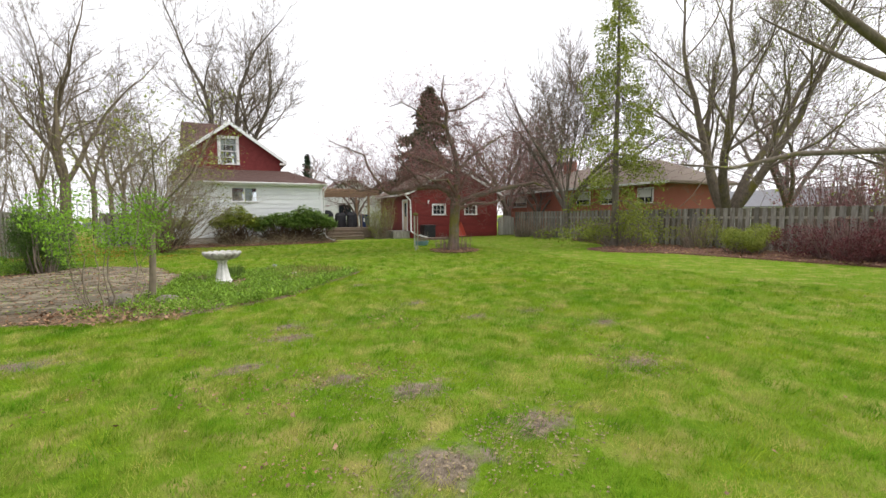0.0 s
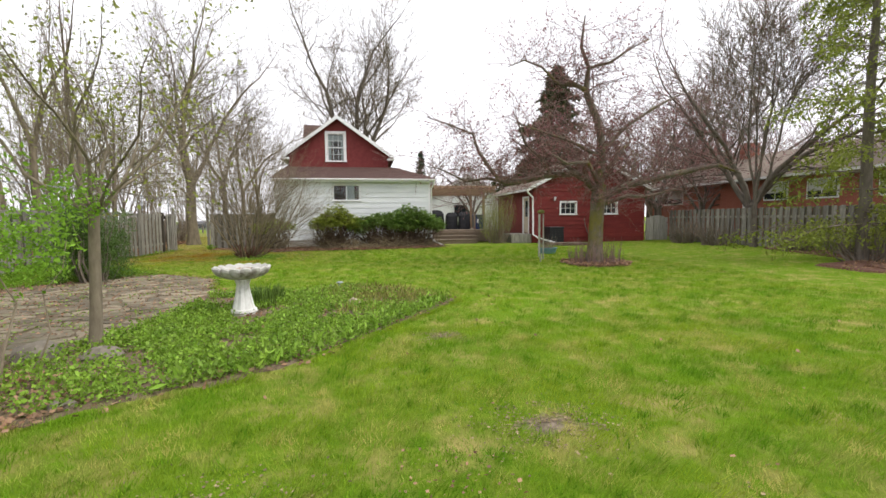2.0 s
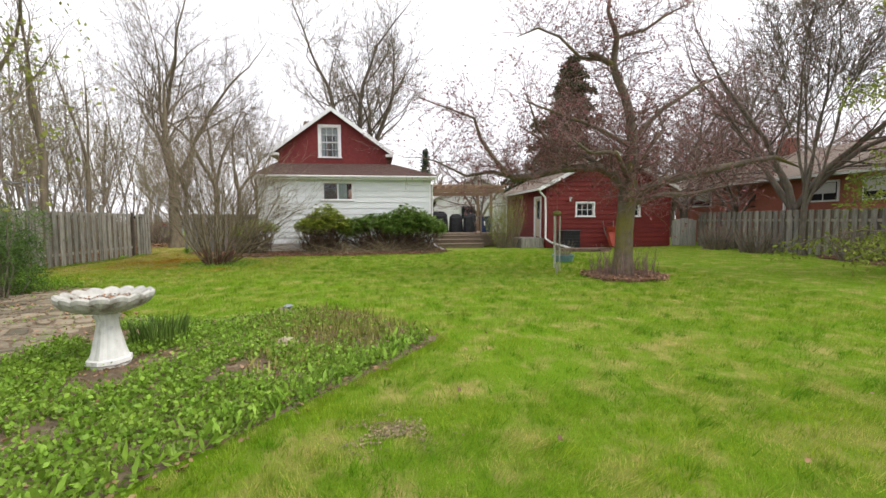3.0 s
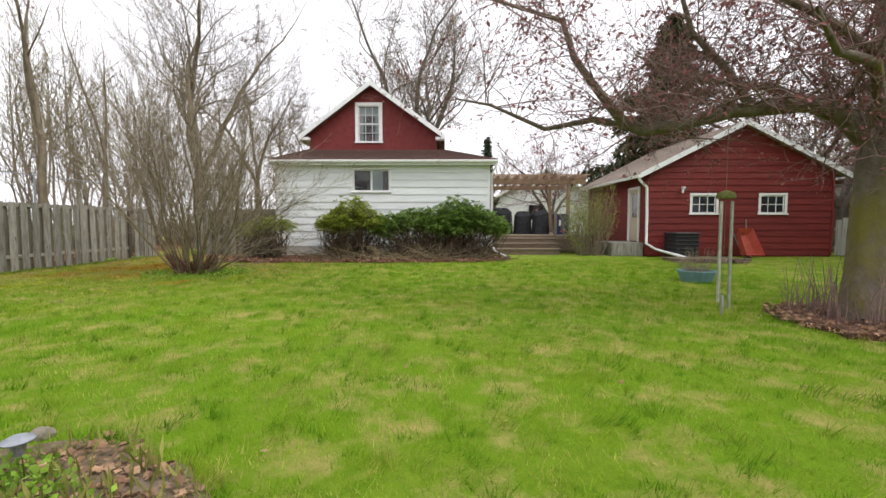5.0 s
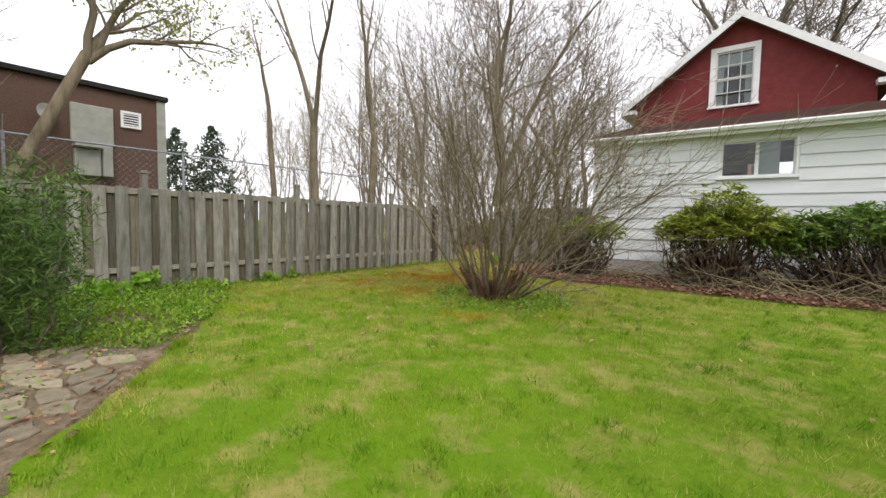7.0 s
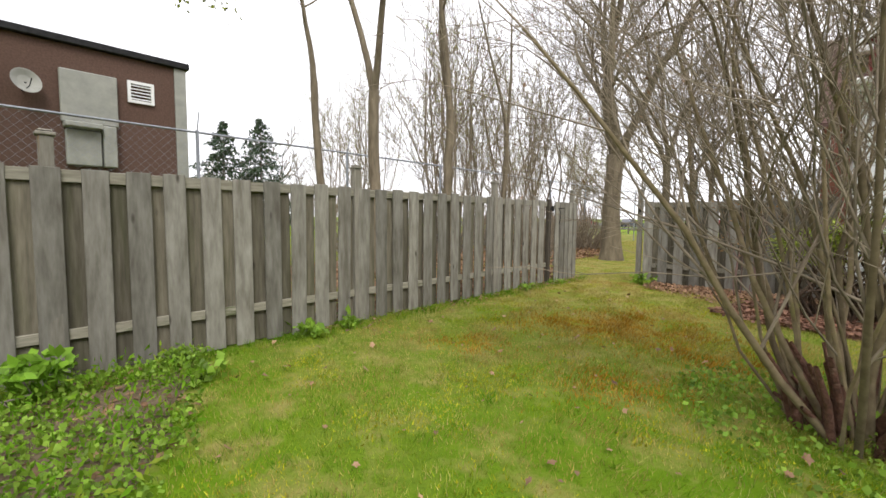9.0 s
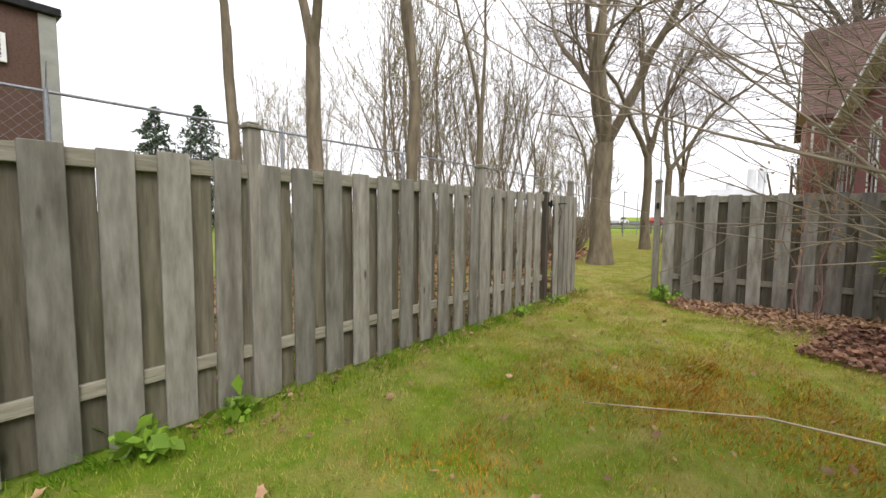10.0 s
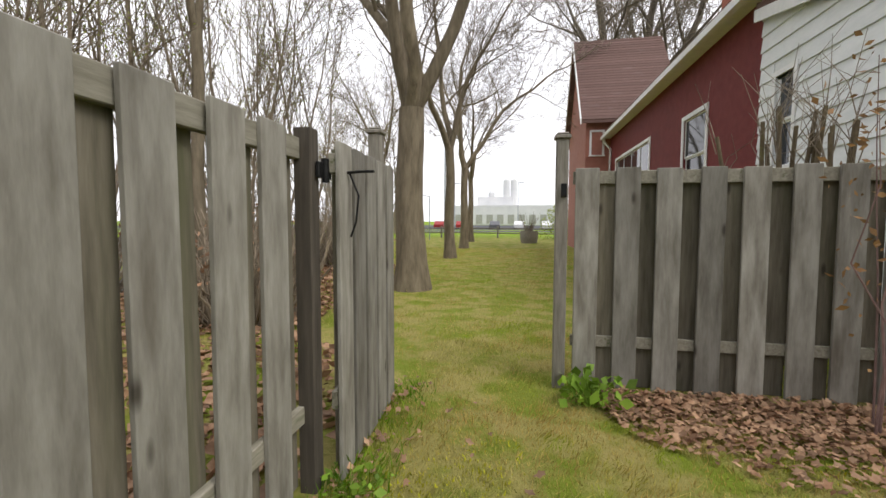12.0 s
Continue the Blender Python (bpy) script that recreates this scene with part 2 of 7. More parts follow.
BUDLEAF = mat("yellow_green_bud", (0.2, 0.24, 0.04), (0.32, 0.34, 0.08), 6, 0.6, bump=0, vary=0.35, island=True, translucent=0.35)
REDBUD = mat("reddish_bud", (0.17, 0.06, 0.058), (0.34, 0.14, 0.15), 6, 0.7, bump=0, vary=0.35, island=True, translucent=0.2)
LIMELEAF = mat("lime_leaf", (0.16, 0.33, 0.02), (0.25, 0.43, 0.045), 6, 0.55, bump=0, vary=0.3, island=True, translucent=0.4)
EVERLEAF = mat("evergreen_leaf", (0.085, 0.17, 0.025), (0.23, 0.34, 0.075), 4, 0.45, bump=0, vary=0.5, island=True, spec=0.4, translucent=0.3)
YEWLEAF = mat("yellow_evergreen_leaf", (0.18, 0.24, 0.024), (0.36, 0.4, 0.07), 4, 0.5, bump=0, vary=0.4, island=True, translucent=0.35)
NEEDLE = mat("spruce_needle", (0.022, 0.045, 0.022), (0.055, 0.085, 0.04), 4, 0.7, bump=0, vary=0.45, island=True, translucent=0.1)
BROWNNEEDLE = mat("brownish_spruce_needle", (0.035, 0.058, 0.024), (0.09, 0.088, 0.042), 4, 0.8, bump=0, vary=0.45, island=True, translucent=0.1)
HEMLOCK = mat("light_conifer_needle", (0.17, 0.23, 0.03), (0.34, 0.37, 0.08), 4, 0.7, bump=0, vary=0.4, island=True, translucent=0.45)
BARBERRY = mat("barberry_leaf", (0.09, 0.025, 0.03), (0.17, 0.055, 0.055), 4, 0.7, bump=0, vary=0.45, island=True, translucent=0.2)
MOSSLEAF = mat("orange_moss", (0.38, 0.18, 0.02), (0.5, 0.31, 0.045), 12, 0.95, spec=0.05, bump=0, vary=0.35, island=True)
BRICK = mat("red_brick", (0.27, 0.085, 0.055), (0.4, 0.155, 0.11), 24, 0.9, c3=(0.33, 0.14, 0.1), scale3=1.0, amount3=0.45, edge3=0.3, bump=0.4, bscale=30, vary=0)
BROWNBRICK = mat("brown_brick", (0.085, 0.05, 0.038), (0.135, 0.082, 0.062), 24, 0.9, c3=(0.105, 0.07, 0.055), scale3=0.7, amount3=0.45, edge3=0.3, bump=0.4, bscale=30, vary=0)
METALPANEL = mat("grey_metal_panel", (0.26, 0.27, 0.24), (0.36, 0.36, 0.32), 3, 0.6, c3=(0.22, 0.17, 0.12), scale3=1.2, amount3=0.36, edge3=0.25, bump=0.1, vary=0.04)
STEEL = mat("galvanised_steel", (0.25, 0.27, 0.3), (0.38, 0.4, 0.43), 14, 0.5, metal=0.5, bump=0.1, vary=0.05)
BLACKPLASTIC = mat("black_plastic", (0.012, 0.013, 0.015), (0.03, 0.031, 0.034), 10, 0.45, bump=0.1, vary=0.1)
BLACKCLOTH = mat("black_cover_cloth", (0.01, 0.01, 0.012), (0.03, 0.03, 0.034), 10, 0.85, bump=0.4, vary=0.1)
BLUEPLASTIC = mat("blue_bin_plastic", (0.012, 0.022, 0.065), (0.02, 0.035, 0.09), 10, 0.45, bump=0.1, vary=0.05)
TEALPAINT = mat("teal_paint", (0.1, 0.2, 0.22), (0.16, 0.27, 0.29), 10, 0.6, c3=(0.2, 0.18, 0.14), scale3=6, amount3=0.4, bump=0.2)
REDMETAL = mat("red_barrow_paint", (0.3, 0.05, 0.03), (0.4, 0.08, 0.05), 8, 0.5, c3=(0.16, 0.05, 0.03), scale3=5, amount3=0.42, bump=0.1)
DECKWOOD = mat("deck_wood", (0.15, 0.112, 0.08), (0.27, 0.21, 0.155), 8, 0.85, c3=(0.15, 0.13, 0.1), scale3=2, amount3=0.42, stretch=(0.7, 5, 5), bump=0.4, vary=0.15)
NEWWOOD = mat("pergola_wood", (0.22, 0.145, 0.09), (0.36, 0.25, 0.16), 8, 0.8, stretch=(0.7, 5, 5), bump=0.3, vary=0.15)
CREAM = mat("cream_door_paint", (0.5, 0.43, 0.31), (0.58, 0.5, 0.38), 6, 0.55, bump=0.1, vary=0)
ASPHALT = mat("asphalt", (0.045, 0.045, 0.05), (0.07, 0.07, 0.075), 30, 0.9, bump=0.3, vary=0)
WAREHOUSE = mat("warehouse_panel", (0.55, 0.56, 0.57), (0.66, 0.66, 0.66), 0.3, 0.7, bump=0, vary=0.1)
GLASS = glass_mat("window_glass")
DARKMETAL = mat("black_iron", (0.012, 0.012, 0.012), (0.03, 0.03, 0.03), 12, 0.5, metal=0.6, bump=0.2, vary=0.05)
CURTAIN = mat("lace_curtain", (0.5, 0.5, 0.48), (0.62, 0.62, 0.6), 20, 0.9, bump=0.2, vary=0)


# ---- building blocks ----
ORG = {}


def mesh_of(name, verts, faces, material):
    me = bpy.data.meshes.new(name)
    verts = np.asarray(verts, np.float32).reshape(-1, 3)
    if isinstance(faces, np.ndarray):
        k = faces.shape[1]
        me.vertices.add(len(verts))
        me.vertices.foreach_set("co", verts.ravel())
        me.loops.add(faces.size)
        me.loops.foreach_set("vertex_index", faces.astype(np.int32).ravel())
        me.polygons.add(len(faces))
        me.polygons.foreach_set("loop_start", np.arange(0, faces.size, k, dtype=np.int32))
        me.update(calc_edges=True)
    else:
        me.from_pydata(verts.tolist(), [], faces)
        me.update()
    me.materials.append(material)
    return me


def thing(name, loc, label, category, group="", kind=""):
    ob = new(name)
    ob.empty_display_size = 0.2
    ob.location = loc
    ORG[ob] = Vector(loc)
    return tagged(ob, label, category, group, kind)


def part(name, shape, material, parent, label=""):
    """Links world-placed (verts, faces) as one mesh under a thing or a part."""
    verts, faces = shape
    org = ORG[parent]
    ob = new(name, mesh_of(name, np.asarray(verts, float).reshape(-1, 3) - np.array(org), faces, material))
    ob.parent = parent
    ORG[ob] = org
    return tagged(ob, label)


def piece(name, mesh, parent, m):
    """One of many alike pieces: an object of its own on a shared mesh."""
    ob = new(name, mesh)
    ob.parent = parent
    ob.matrix_basis = Matrix.Translation(-ORG[parent]) @ m
    return ob


def solid(name, shape, material, label, category="", kind="", group=""):
    verts, faces = shape
    return tagged(new(name, mesh_of(name, verts, faces, material)), label, category, group, kind)


def join(*shapes):
    vs, fs, k = [], [], 0
    for v, f in shapes:
        v = np.asarray(v, float).reshape(-1, 3)
        vs.append(v)
        fs += [tuple(int(i) + k for i in q) for q in f]
        k += len(v)
    return np.concatenate(vs), fs


def box(x0, x1, y0, y1, z0, z1, b=0.0):
    """A block; b: the width of its bevelled edges."""
    if b <= 0:
        v = [(x, y, z) for z in (z0, z1) for y in (y0, y1) for x in (x0, x1)]
        return v, [(0, 2, 3, 1), (4, 5, 7, 6), (0, 1, 5, 4), (2, 6, 7, 3), (0, 4, 6, 2), (1, 3, 7, 5)]
    bm = bmesh.new()
    bmesh.ops.create_cube(bm, size=1)
    for q in bm.verts:
        q.co = Vector(((x0 + x1) / 2 + q.co.x * (x1 - x0), (y0 + y1) / 2 + q.co.y * (y1 - y0), (z0 + z1) / 2 + q.co.z * (z1 - z0)))
    bmesh.ops.bevel(bm, geom=bm.edges[:], offset=b, segments=1, affect="EDGES")
    bm.verts.index_update()
    out = [tuple(q.co) for q in bm.verts], [tuple(q.index for q in f.verts) for f in bm.faces]
    bm.free()
    return out


def moved(shape, m):
    v, f = shape
    return [tuple(m @ Vector(q)) for q in v], f


def prism(outline, axis, a0, a1):
    """An outline in two axes drawn out along the third (0 x, 1 y, 2 z)."""
    def at(p, a):
        q = list(p)
        q.insert(axis, a)
        return tuple(q)
    k = len(outline)
    v = [at(p, a0) for p in outline] + [at(p, a1) for p in outline]
    f = [tuple(range(k))[::-1], tuple(range(k, 2 * k))] + [(i, (i + 1) % k, k + (i + 1) % k, k + i) for i in range(k)]
    return v, f


def lathe(profile, n=24, wobble=None):
    """Turned on the z axis from (radius, height) pairs."""
    v = []
    for r, z in profile:
        for i in range(n):
            a = 2 * math.pi * i / n
            rr = r if wobble is None else r + wobble(a, r, z)
            v.append((rr * math.cos(a), rr * math.sin(a), z))
    k = len(profile)
    f = [(j * n + i, j * n + (i + 1) % n, (j + 1) * n + (i + 1) % n, (j + 1) * n + i) for j in range(k - 1) for i in range(n)]
    f += [tuple(range(n))[::-1], tuple(range((k - 1) * n, k * n))]
    return v, f


def tubes(lines, sides):
    """Tapered round rods from many (points, radii) lines, joined."""
    groups = {}
    for pts, rad in lines:
        groups.setdefault(len(pts), []).append((pts, rad))
    vs, fs, base = [], [], 0
    for m, items in groups.items():
        p = np.array([i[0] for i in items], float)
        r = np.array([i[1] for i in items], float)
        d = np.gradient(p, axis=1)
        d /= np.linalg.norm(d, axis=2, keepdims=True) + 1e-9
        ref = np.where(np.abs(d[:, :1, 2:3]) > 0.8, np.array([1.0, 0.13, 0]), np.array([0, 0.1, 1.0]))
        u = np.cross(d, np.broadcast_to(ref, d.shape))
        u /= np.linalg.norm(u, axis=2, keepdims=True) + 1e-9
        w = np.cross(d, u)
        a = 2 * np.pi * np.arange(sides) / sides
        ring = p[:, :, None] + r[:, :, None, None] * (u[:, :, None] * np.cos(a)[:, None] + w[:, :, None] * np.sin(a)[:, None])
        c = len(items)
        vs.append(ring.reshape(-1, 3))
        i0 = (np.arange(c) * m * sides)[:, None, None] + (np.arange(m - 1) * sides)[None, :, None]
        s = np.arange(sides)[None, None]
        q = np.stack([i0 + s, i0 + (s + 1) % sides, i0 + sides + (s + 1) % sides, i0 + sides + s], -1)
        fs.append(q.reshape(-1, 4) + base)
        base += c * m * sides
    return np.concatenate(vs), np.concatenate(fs)


def leaves(points, size, rng, droop=0.0, narrow=0.55, jitter=0.5):
    """Small pointed four-cornered leaves at the points, turned by chance."""
    p = np.asarray(points, float)
    n = len(p)
    d = rng.normal(size=(n, 3))
    d[:, 2] -= droop
    d /= np.linalg.norm(d, axis=1, keepdims=True)
    e = np.cross(d, rng.normal(size=(n, 3)))
    e /= np.linalg.norm(e, axis=1, keepdims=True)
    nn = np.cross(d, e)
    s = (size * (1 + jitter * (rng.random(n) * 2 - 1)))[:, None]
    v = np.stack([p, p + d * s * 0.5 + e * s * narrow * 0.5 + nn * s * 0.06, p + d * s, p + d * s * 0.5 - e * s * narrow * 0.5 + nn * s * 0.06], 1)
    return v.reshape(-1, 3), np.arange(4 * n).reshape(-1, 4)


def lobed(points, size, rng):
    """Curled fallen leaves with lobed outlines, lying about flat."""
    p = np.asarray(points, float)
    n = len(p)
    a = np.linspace(0, 2 * np.pi, 10, endpoint=False)
    r = np.array([1.0, 0.55, 0.85, 0.45, 0.6, 0.35, 0.6, 0.45, 0.85, 0.55])
    turn = rng.random(n) * 6.283
    s = size * (0.5 + 0.7 * rng.random(n))
    tilt, slope, curl = rng.normal(size=n) * 0.35, rng.normal(size=n) * 0.35, rng.normal(size=n) * 0.5
    u = np.cos(a)[None] * r * s[:, None] * 0.62
    w = np.sin(a)[None] * r * s[:, None] * 0.5
    z = u * tilt[:, None] + w * slope[:, None] + (curl / s)[:, None] * w ** 2
    x = u * np.cos(turn)[:, None] - w * np.sin(turn)[:, None]
    y = u * np.sin(turn)[:, None] + w * np.cos(turn)[:, None]
    z = z - z.min(axis=1, keepdims=True) * 0.7
    v = np.stack([p[:, :1] + x, p[:, 1:2] + y, p[:, 2:3] + z], 2)
    return v.reshape(-1, 3), np.arange(10 * n).reshape(-1, 10)


# ---- trees ----
def grow(rng, start, way, length, radius, depth, spec, out, tips):
    """One branch with its side branches; out[depth] gathers (points, radii)."""
    n = (3, 4, 5, 7, 8)[depth]
    step = length / (n - 1)
    pts, rad, d = [start], [radius], way.normalized()
    end = radius * (0.38 if depth > 0 else 0.4)
    for i in range(1, n):
        bend = Vector(rng.normal(size=3)) * spec["crook"]
        d = (d + bend + Vector((0, 0, spec["lift"]))).normalized()
        pts.append(pts[-1] + d * step)
        rad.append(radius + (end - radius) * i / (n - 1))
    out.setdefault(depth, []).append(([tuple(q) for q in pts], rad))
    if depth == 0:
        tips.append(tuple(pts[-1]))
        tips.append(tuple(pts[-2]))
        return
    kids = spec["kids"][depth]
    for k in range(kids):
        f = spec["bare"][depth] + (1 - spec["bare"][depth]) * (k + 0.6 * rng.random() + 0.2) / kids
        j = min(int(f * (n - 1)), n - 2)
        g = f * (n - 1) - j
        at = pts[j].lerp(pts[j + 1], min(g, 1))
        main = (pts[j + 1] - pts[j]).normalized()
        side = main.cross(Vector(rng.normal(size=3))).normalized()
        ang = radians(spec["angle"] * (0.7 + 0.6 * rng.random()))
        kd = main * math.cos(ang) + side * math.sin(ang)
        ratio = spec["ratio"] * (0.75 + 0.5 * rng.random()) * (1.15 - 0.45 * f)
        rr = (radius + (end - radius) * f) * spec["thin"]
        grow(rng, at, kd, length * ratio, max(rr, spec["least"]), depth - 1, spec, out, tips)
    if depth >= 1:
        grow(rng, pts[-1], d, length * spec["ratio"] * 0.9, max(end * 0.9, spec["least"]), depth - 1, spec, out, tips)


def tree_spec(**k):
    s = dict(crook=0.16, lift=0.05, kids=(0, 4, 5, 5, 6), bare=(0, 0.1, 0.15, 0.2, 0.35), angle=42, ratio=0.55, thin=0.5, least=0.004)
    s.update(k)
    return s


def finish_tree(ob, out, tips, bark, twig, leaf, rng, leaf_size, leaf_count, top):
    mains = out[top]
    mid = out.get(top - 1, [])
    small = [l for k in out for l in out[k] if k < top - 1]
    trunk = part("trunk", tubes(mains[:1], 10), bark, ob)
    for q in mains[1:]:
        part("limb", tubes([q], 7), bark, trunk)
    if mid:
        tagged(part("bough_mass", tubes(mid, 5), bark, ob), kind="stuff")
    if small:
        tagged(part("twig_mass", tubes(small, 3), twig, ob), kind="stuff")
    if leaf and tips:
        t = np.array(tips)
        pick = t[rng.integers(0, len(t), leaf_count)] + rng.normal(size=(leaf_count, 3)) * leaf_size * 1.2
        tagged(part("crown", leaves(pick, leaf_size, rng), leaf, ob), kind="stuff")


def bare_tree(seed, loc, height, radius, label, spec, bark=None, twig=None, leaf=None, leaf_size=0.05, leaf_count=2000, lean=(0, 0), stems=1, splay=0.35, depth=4, fork=0.0, group="", name="tree", limb_r=0.62):
    """A leafless or budding tree: tapered trunk, limbs, fine twigs, a few leaves."""
    rng = np.random.default_rng(seed)
    ob = thing(name, loc, label, "tree", group)
    out, tips = {}, []
    base = Vector(loc) - Vector((0, 0, 0.1))
    top = base
    r = radius
    if fork > 0:
        pts = [base + Vector((lean[0] * z + 0.03 * math.sin(z * 2 + seed), lean[1] * z, z)) for z in np.linspace(0, fork, 7)]
        flare = [radius * (1 + 0.45 * math.exp(-3.0 * z / max(0.5, fork * 0.3))) * (1 - 0.18 * z / fork) for z in np.linspace(0, fork, 7)]
        out.setdefault(depth, []).append(([tuple(q) for q in pts], flare))
        top, r = pts[-1] - Vector((0, 0, 0.15)), radius * (0.8 if stems == 1 else limb_r)
    for k in range(stems):
        a = 2 * math.pi * (k + 0.5 * rng.random()) / stems + seed
        s = splay * (0.6 + 0.8 * rng.random()) if stems > 1 else 0.04
        way = Vector((math.cos(a) * s + lean[0], math.sin(a) * s + lean[1], 1))
        ln = (height - fork) * 0.62 * (0.85 + 0.3 * rng.random())
        grow(rng, top, way, ln, r, depth, spec, out, tips)
    finish_tree(ob, out, tips, bark or BARK, twig or TWIG, leaf, rng, leaf_size, leaf_count, depth)
    return ob


def conifer(seed, loc, height, spread, label, needle, sparse=1.0, bare_to=0.06, droop=0.25, size=0.14, per=26, name="spruce_tree", trunk_r=None, fuzz=0.05):
    """A conifer: one stem, whorls of drooping boughs, many needle sprays."""
    rng = np.random.default_rng(seed)
    ob = thing(name, loc, label, "tree")
    b = Vector(loc)
    r0 = trunk_r or height * 0.014
    part("trunk", tubes([([(b.x + 0.04 * math.sin(z), b.y, b.z + z - 0.1) for z in np.linspace(0, height, 9)], [r0 * (1 - 0.93 * q) + 0.01 for q in np.linspace(0, 1, 9)])], 8), BARK, ob)
    boughs, pts = [], []
    z = height * bare_to
    while z < height * 0.98:
        f = z / height
        reach = spread * (1 - f) ** 0.85 * (0.65 + 0.6 * rng.random()) + 0.12
        for k in range(4):
            a = rng.random() * 6.283
            ln = reach * (0.6 + 0.5 * rng.random())
            line = []
            for q in np.linspace(0, 1, 5):
                line.append((b.x + math.cos(a) * ln * q, b.y + math.sin(a) * ln * q, b.z + z + ln * (0.12 * q - droop * q * q) + 0.05 * rng.normal()))
            boughs.append((line, [0.012 + 0.02 * ln / spread * (1 - q) for q in np.linspace(0, 1, 5)]))
            m = int(per * (0.35 + ln / spread * 1.6) * sparse)
            q = 0.15 + 0.85 * rng.random(m) ** 0.75
            wide = rng.normal(size=m) * 0.2 * ln * (1.1 - q)
            pts.append(np.stack([b.x + math.cos(a) * ln * q - math.sin(a) * wide, b.y + math.sin(a) * ln * q + math.cos(a) * wide,
                                 b.z + z + ln * (0.12 * q - droop * q * q) - 0.35 * np.abs(wide) + fuzz * rng.normal(size=m)], 1))
        z += height * 0.021 / max(sparse, 0.35) * (0.7 + 0.6 * rng.random())
    tagged(part("bough_mass", tubes(boughs, 3), TWIG, ob), kind="stuff")
    tagged(part("crown", leaves(np.concatenate(pts), size, rng, droop=0.7, narrow=0.42), needle, ob), kind="stuff")
    return ob


def lumpy(rng, n, rx, ry, h, z0, lumps=9, shell=0.55):
    """Points in the outer part of an uneven, lobed mound."""
    c = np.stack([rng.uniform(-0.75, 0.75, lumps) * rx, rng.uniform(-0.75, 0.75, lumps) * ry, z0 + h * rng.uniform(0.15, 0.7, lumps)], 1)
    s = rng.uniform(0.28, 0.5, lumps)
    k = rng.integers(0, lumps, n)
    d = rng.normal(size=(n, 3))
    d /= np.linalg.norm(d, axis=1, keepdims=True)
    rad = (shell + (1 - shell) * rng.random(n) ** 0.5) * s[k]
    p = c[k] + d * rad[:, None] * np.array([rx, ry, h * 0.75])
    p[:, 2] = np.clip(p[:, 2], z0 * 0.6, None)
    return p


def shrub(seed, loc, rx, ry, h, label, leaf, leaf_size, count, stems=30, skirt=0.3, twig=None, lumps=9, narrow=0.5, name="shrub", crook=0.2, stem_r=0.022):
    """A leafy bush: crooked stems from the ground and an uneven mass of leaves."""
    rng = np.random.default_rng(seed)
    ob = thing(name, loc, label, "shrub")
    b = np.array(loc)
    lines = []
    for _ in range(stems):
        a, q = rng.random() * 6.283, rng.random() ** 0.5
        e = np.array([math.cos(a) * rx * q * 0.95, math.sin(a) * ry * q * 0.95, h * (0.45 + 0.45 * rng.random())])
        s = np.array([math.cos(a) * rx * q * 0.45, math.sin(a) * ry * q * 0.45, -0.05])
        f = np.linspace(0, 1, 6)[:, None]
        p = b + s + (e - s) * np.concatenate([f ** 0.8, f ** 0.8, f ** 1.1], 1) + rng.normal(size=(6, 3)) * crook * 0.25 * np.sin(f * 3.1)
        lines.append((p, list(stem_r * (1 - 0.75 * f[:, 0]) * (0.6 + rng.random()))))
    tagged(part("stem_mass", tubes(lines, 4), twig or TWIG, ob), kind="stuff")
    if count:
        tagged(part("foliage", leaves(lumpy(rng, count, rx, ry, h * (1 - skirt), h * skirt, lumps) + b, leaf_size, rng, narrow=narrow), leaf, ob), kind="stuff")
    return ob


# ---- ground: one sheet to the horizon ----
def rise(x, y):
    near = math.exp(-((x - 4) ** 2 + (y - 12) ** 2) / 900)
    return near * (0.035 * noise.noise(Vector((x * 0.35, y * 0.35, 2.0))) + 0.012 * noise.noise(Vector((x * 1.6, y * 1.6, 5.0))))


gx = np.concatenate([[-3000, -900, -300, -120, -60], np.arange(-34, 40.01, 0.4), [60, 120, 300, 900, 3000]])
gy = np.concatenate([[-3000, -900, -300, -100, -40], np.arange(-14, 50.01, 0.4), [70, 120, 300, 900, 3000]])
gv = [(x, y, rise(x, y)) for y in gy for x in gx]
gw = len(gx)
gf = np.array([(j * gw + i, j * gw + i + 1, (j + 1) * gw + i + 1, (j + 1) * gw + i) for j in range(len(gy) - 1) for i in range(gw - 1)])
solid("ground", (gv, gf), LAWN, "spring lawn with dry and bare patches", "ground", "structure")


def in_bed(x, y):
    """The planted bed round the bird bath and the paved patch behind it."""
    edge = np.interp(x, [-6.6, -2.5, -0.85, 0.3, 0.95, 2.1, 4.3], [7.5, 6.3, 5.9, 5.65, 6.0, 6.6, 9.6])
    far = np.interp(x, [-6.6, -4.0, -3.0, -2.4, -0.9, -0.5, 0.4, 1.3, 2.4, 3.2, 4.35], [17.4, 16.0, 15.3, 14.9, 13.8, 12.1, 11.3, 11.15, 11.8, 11.4, 9.8])
    return (x > -6.5) & (x < 4.35) & (y > edge) & (y < far)



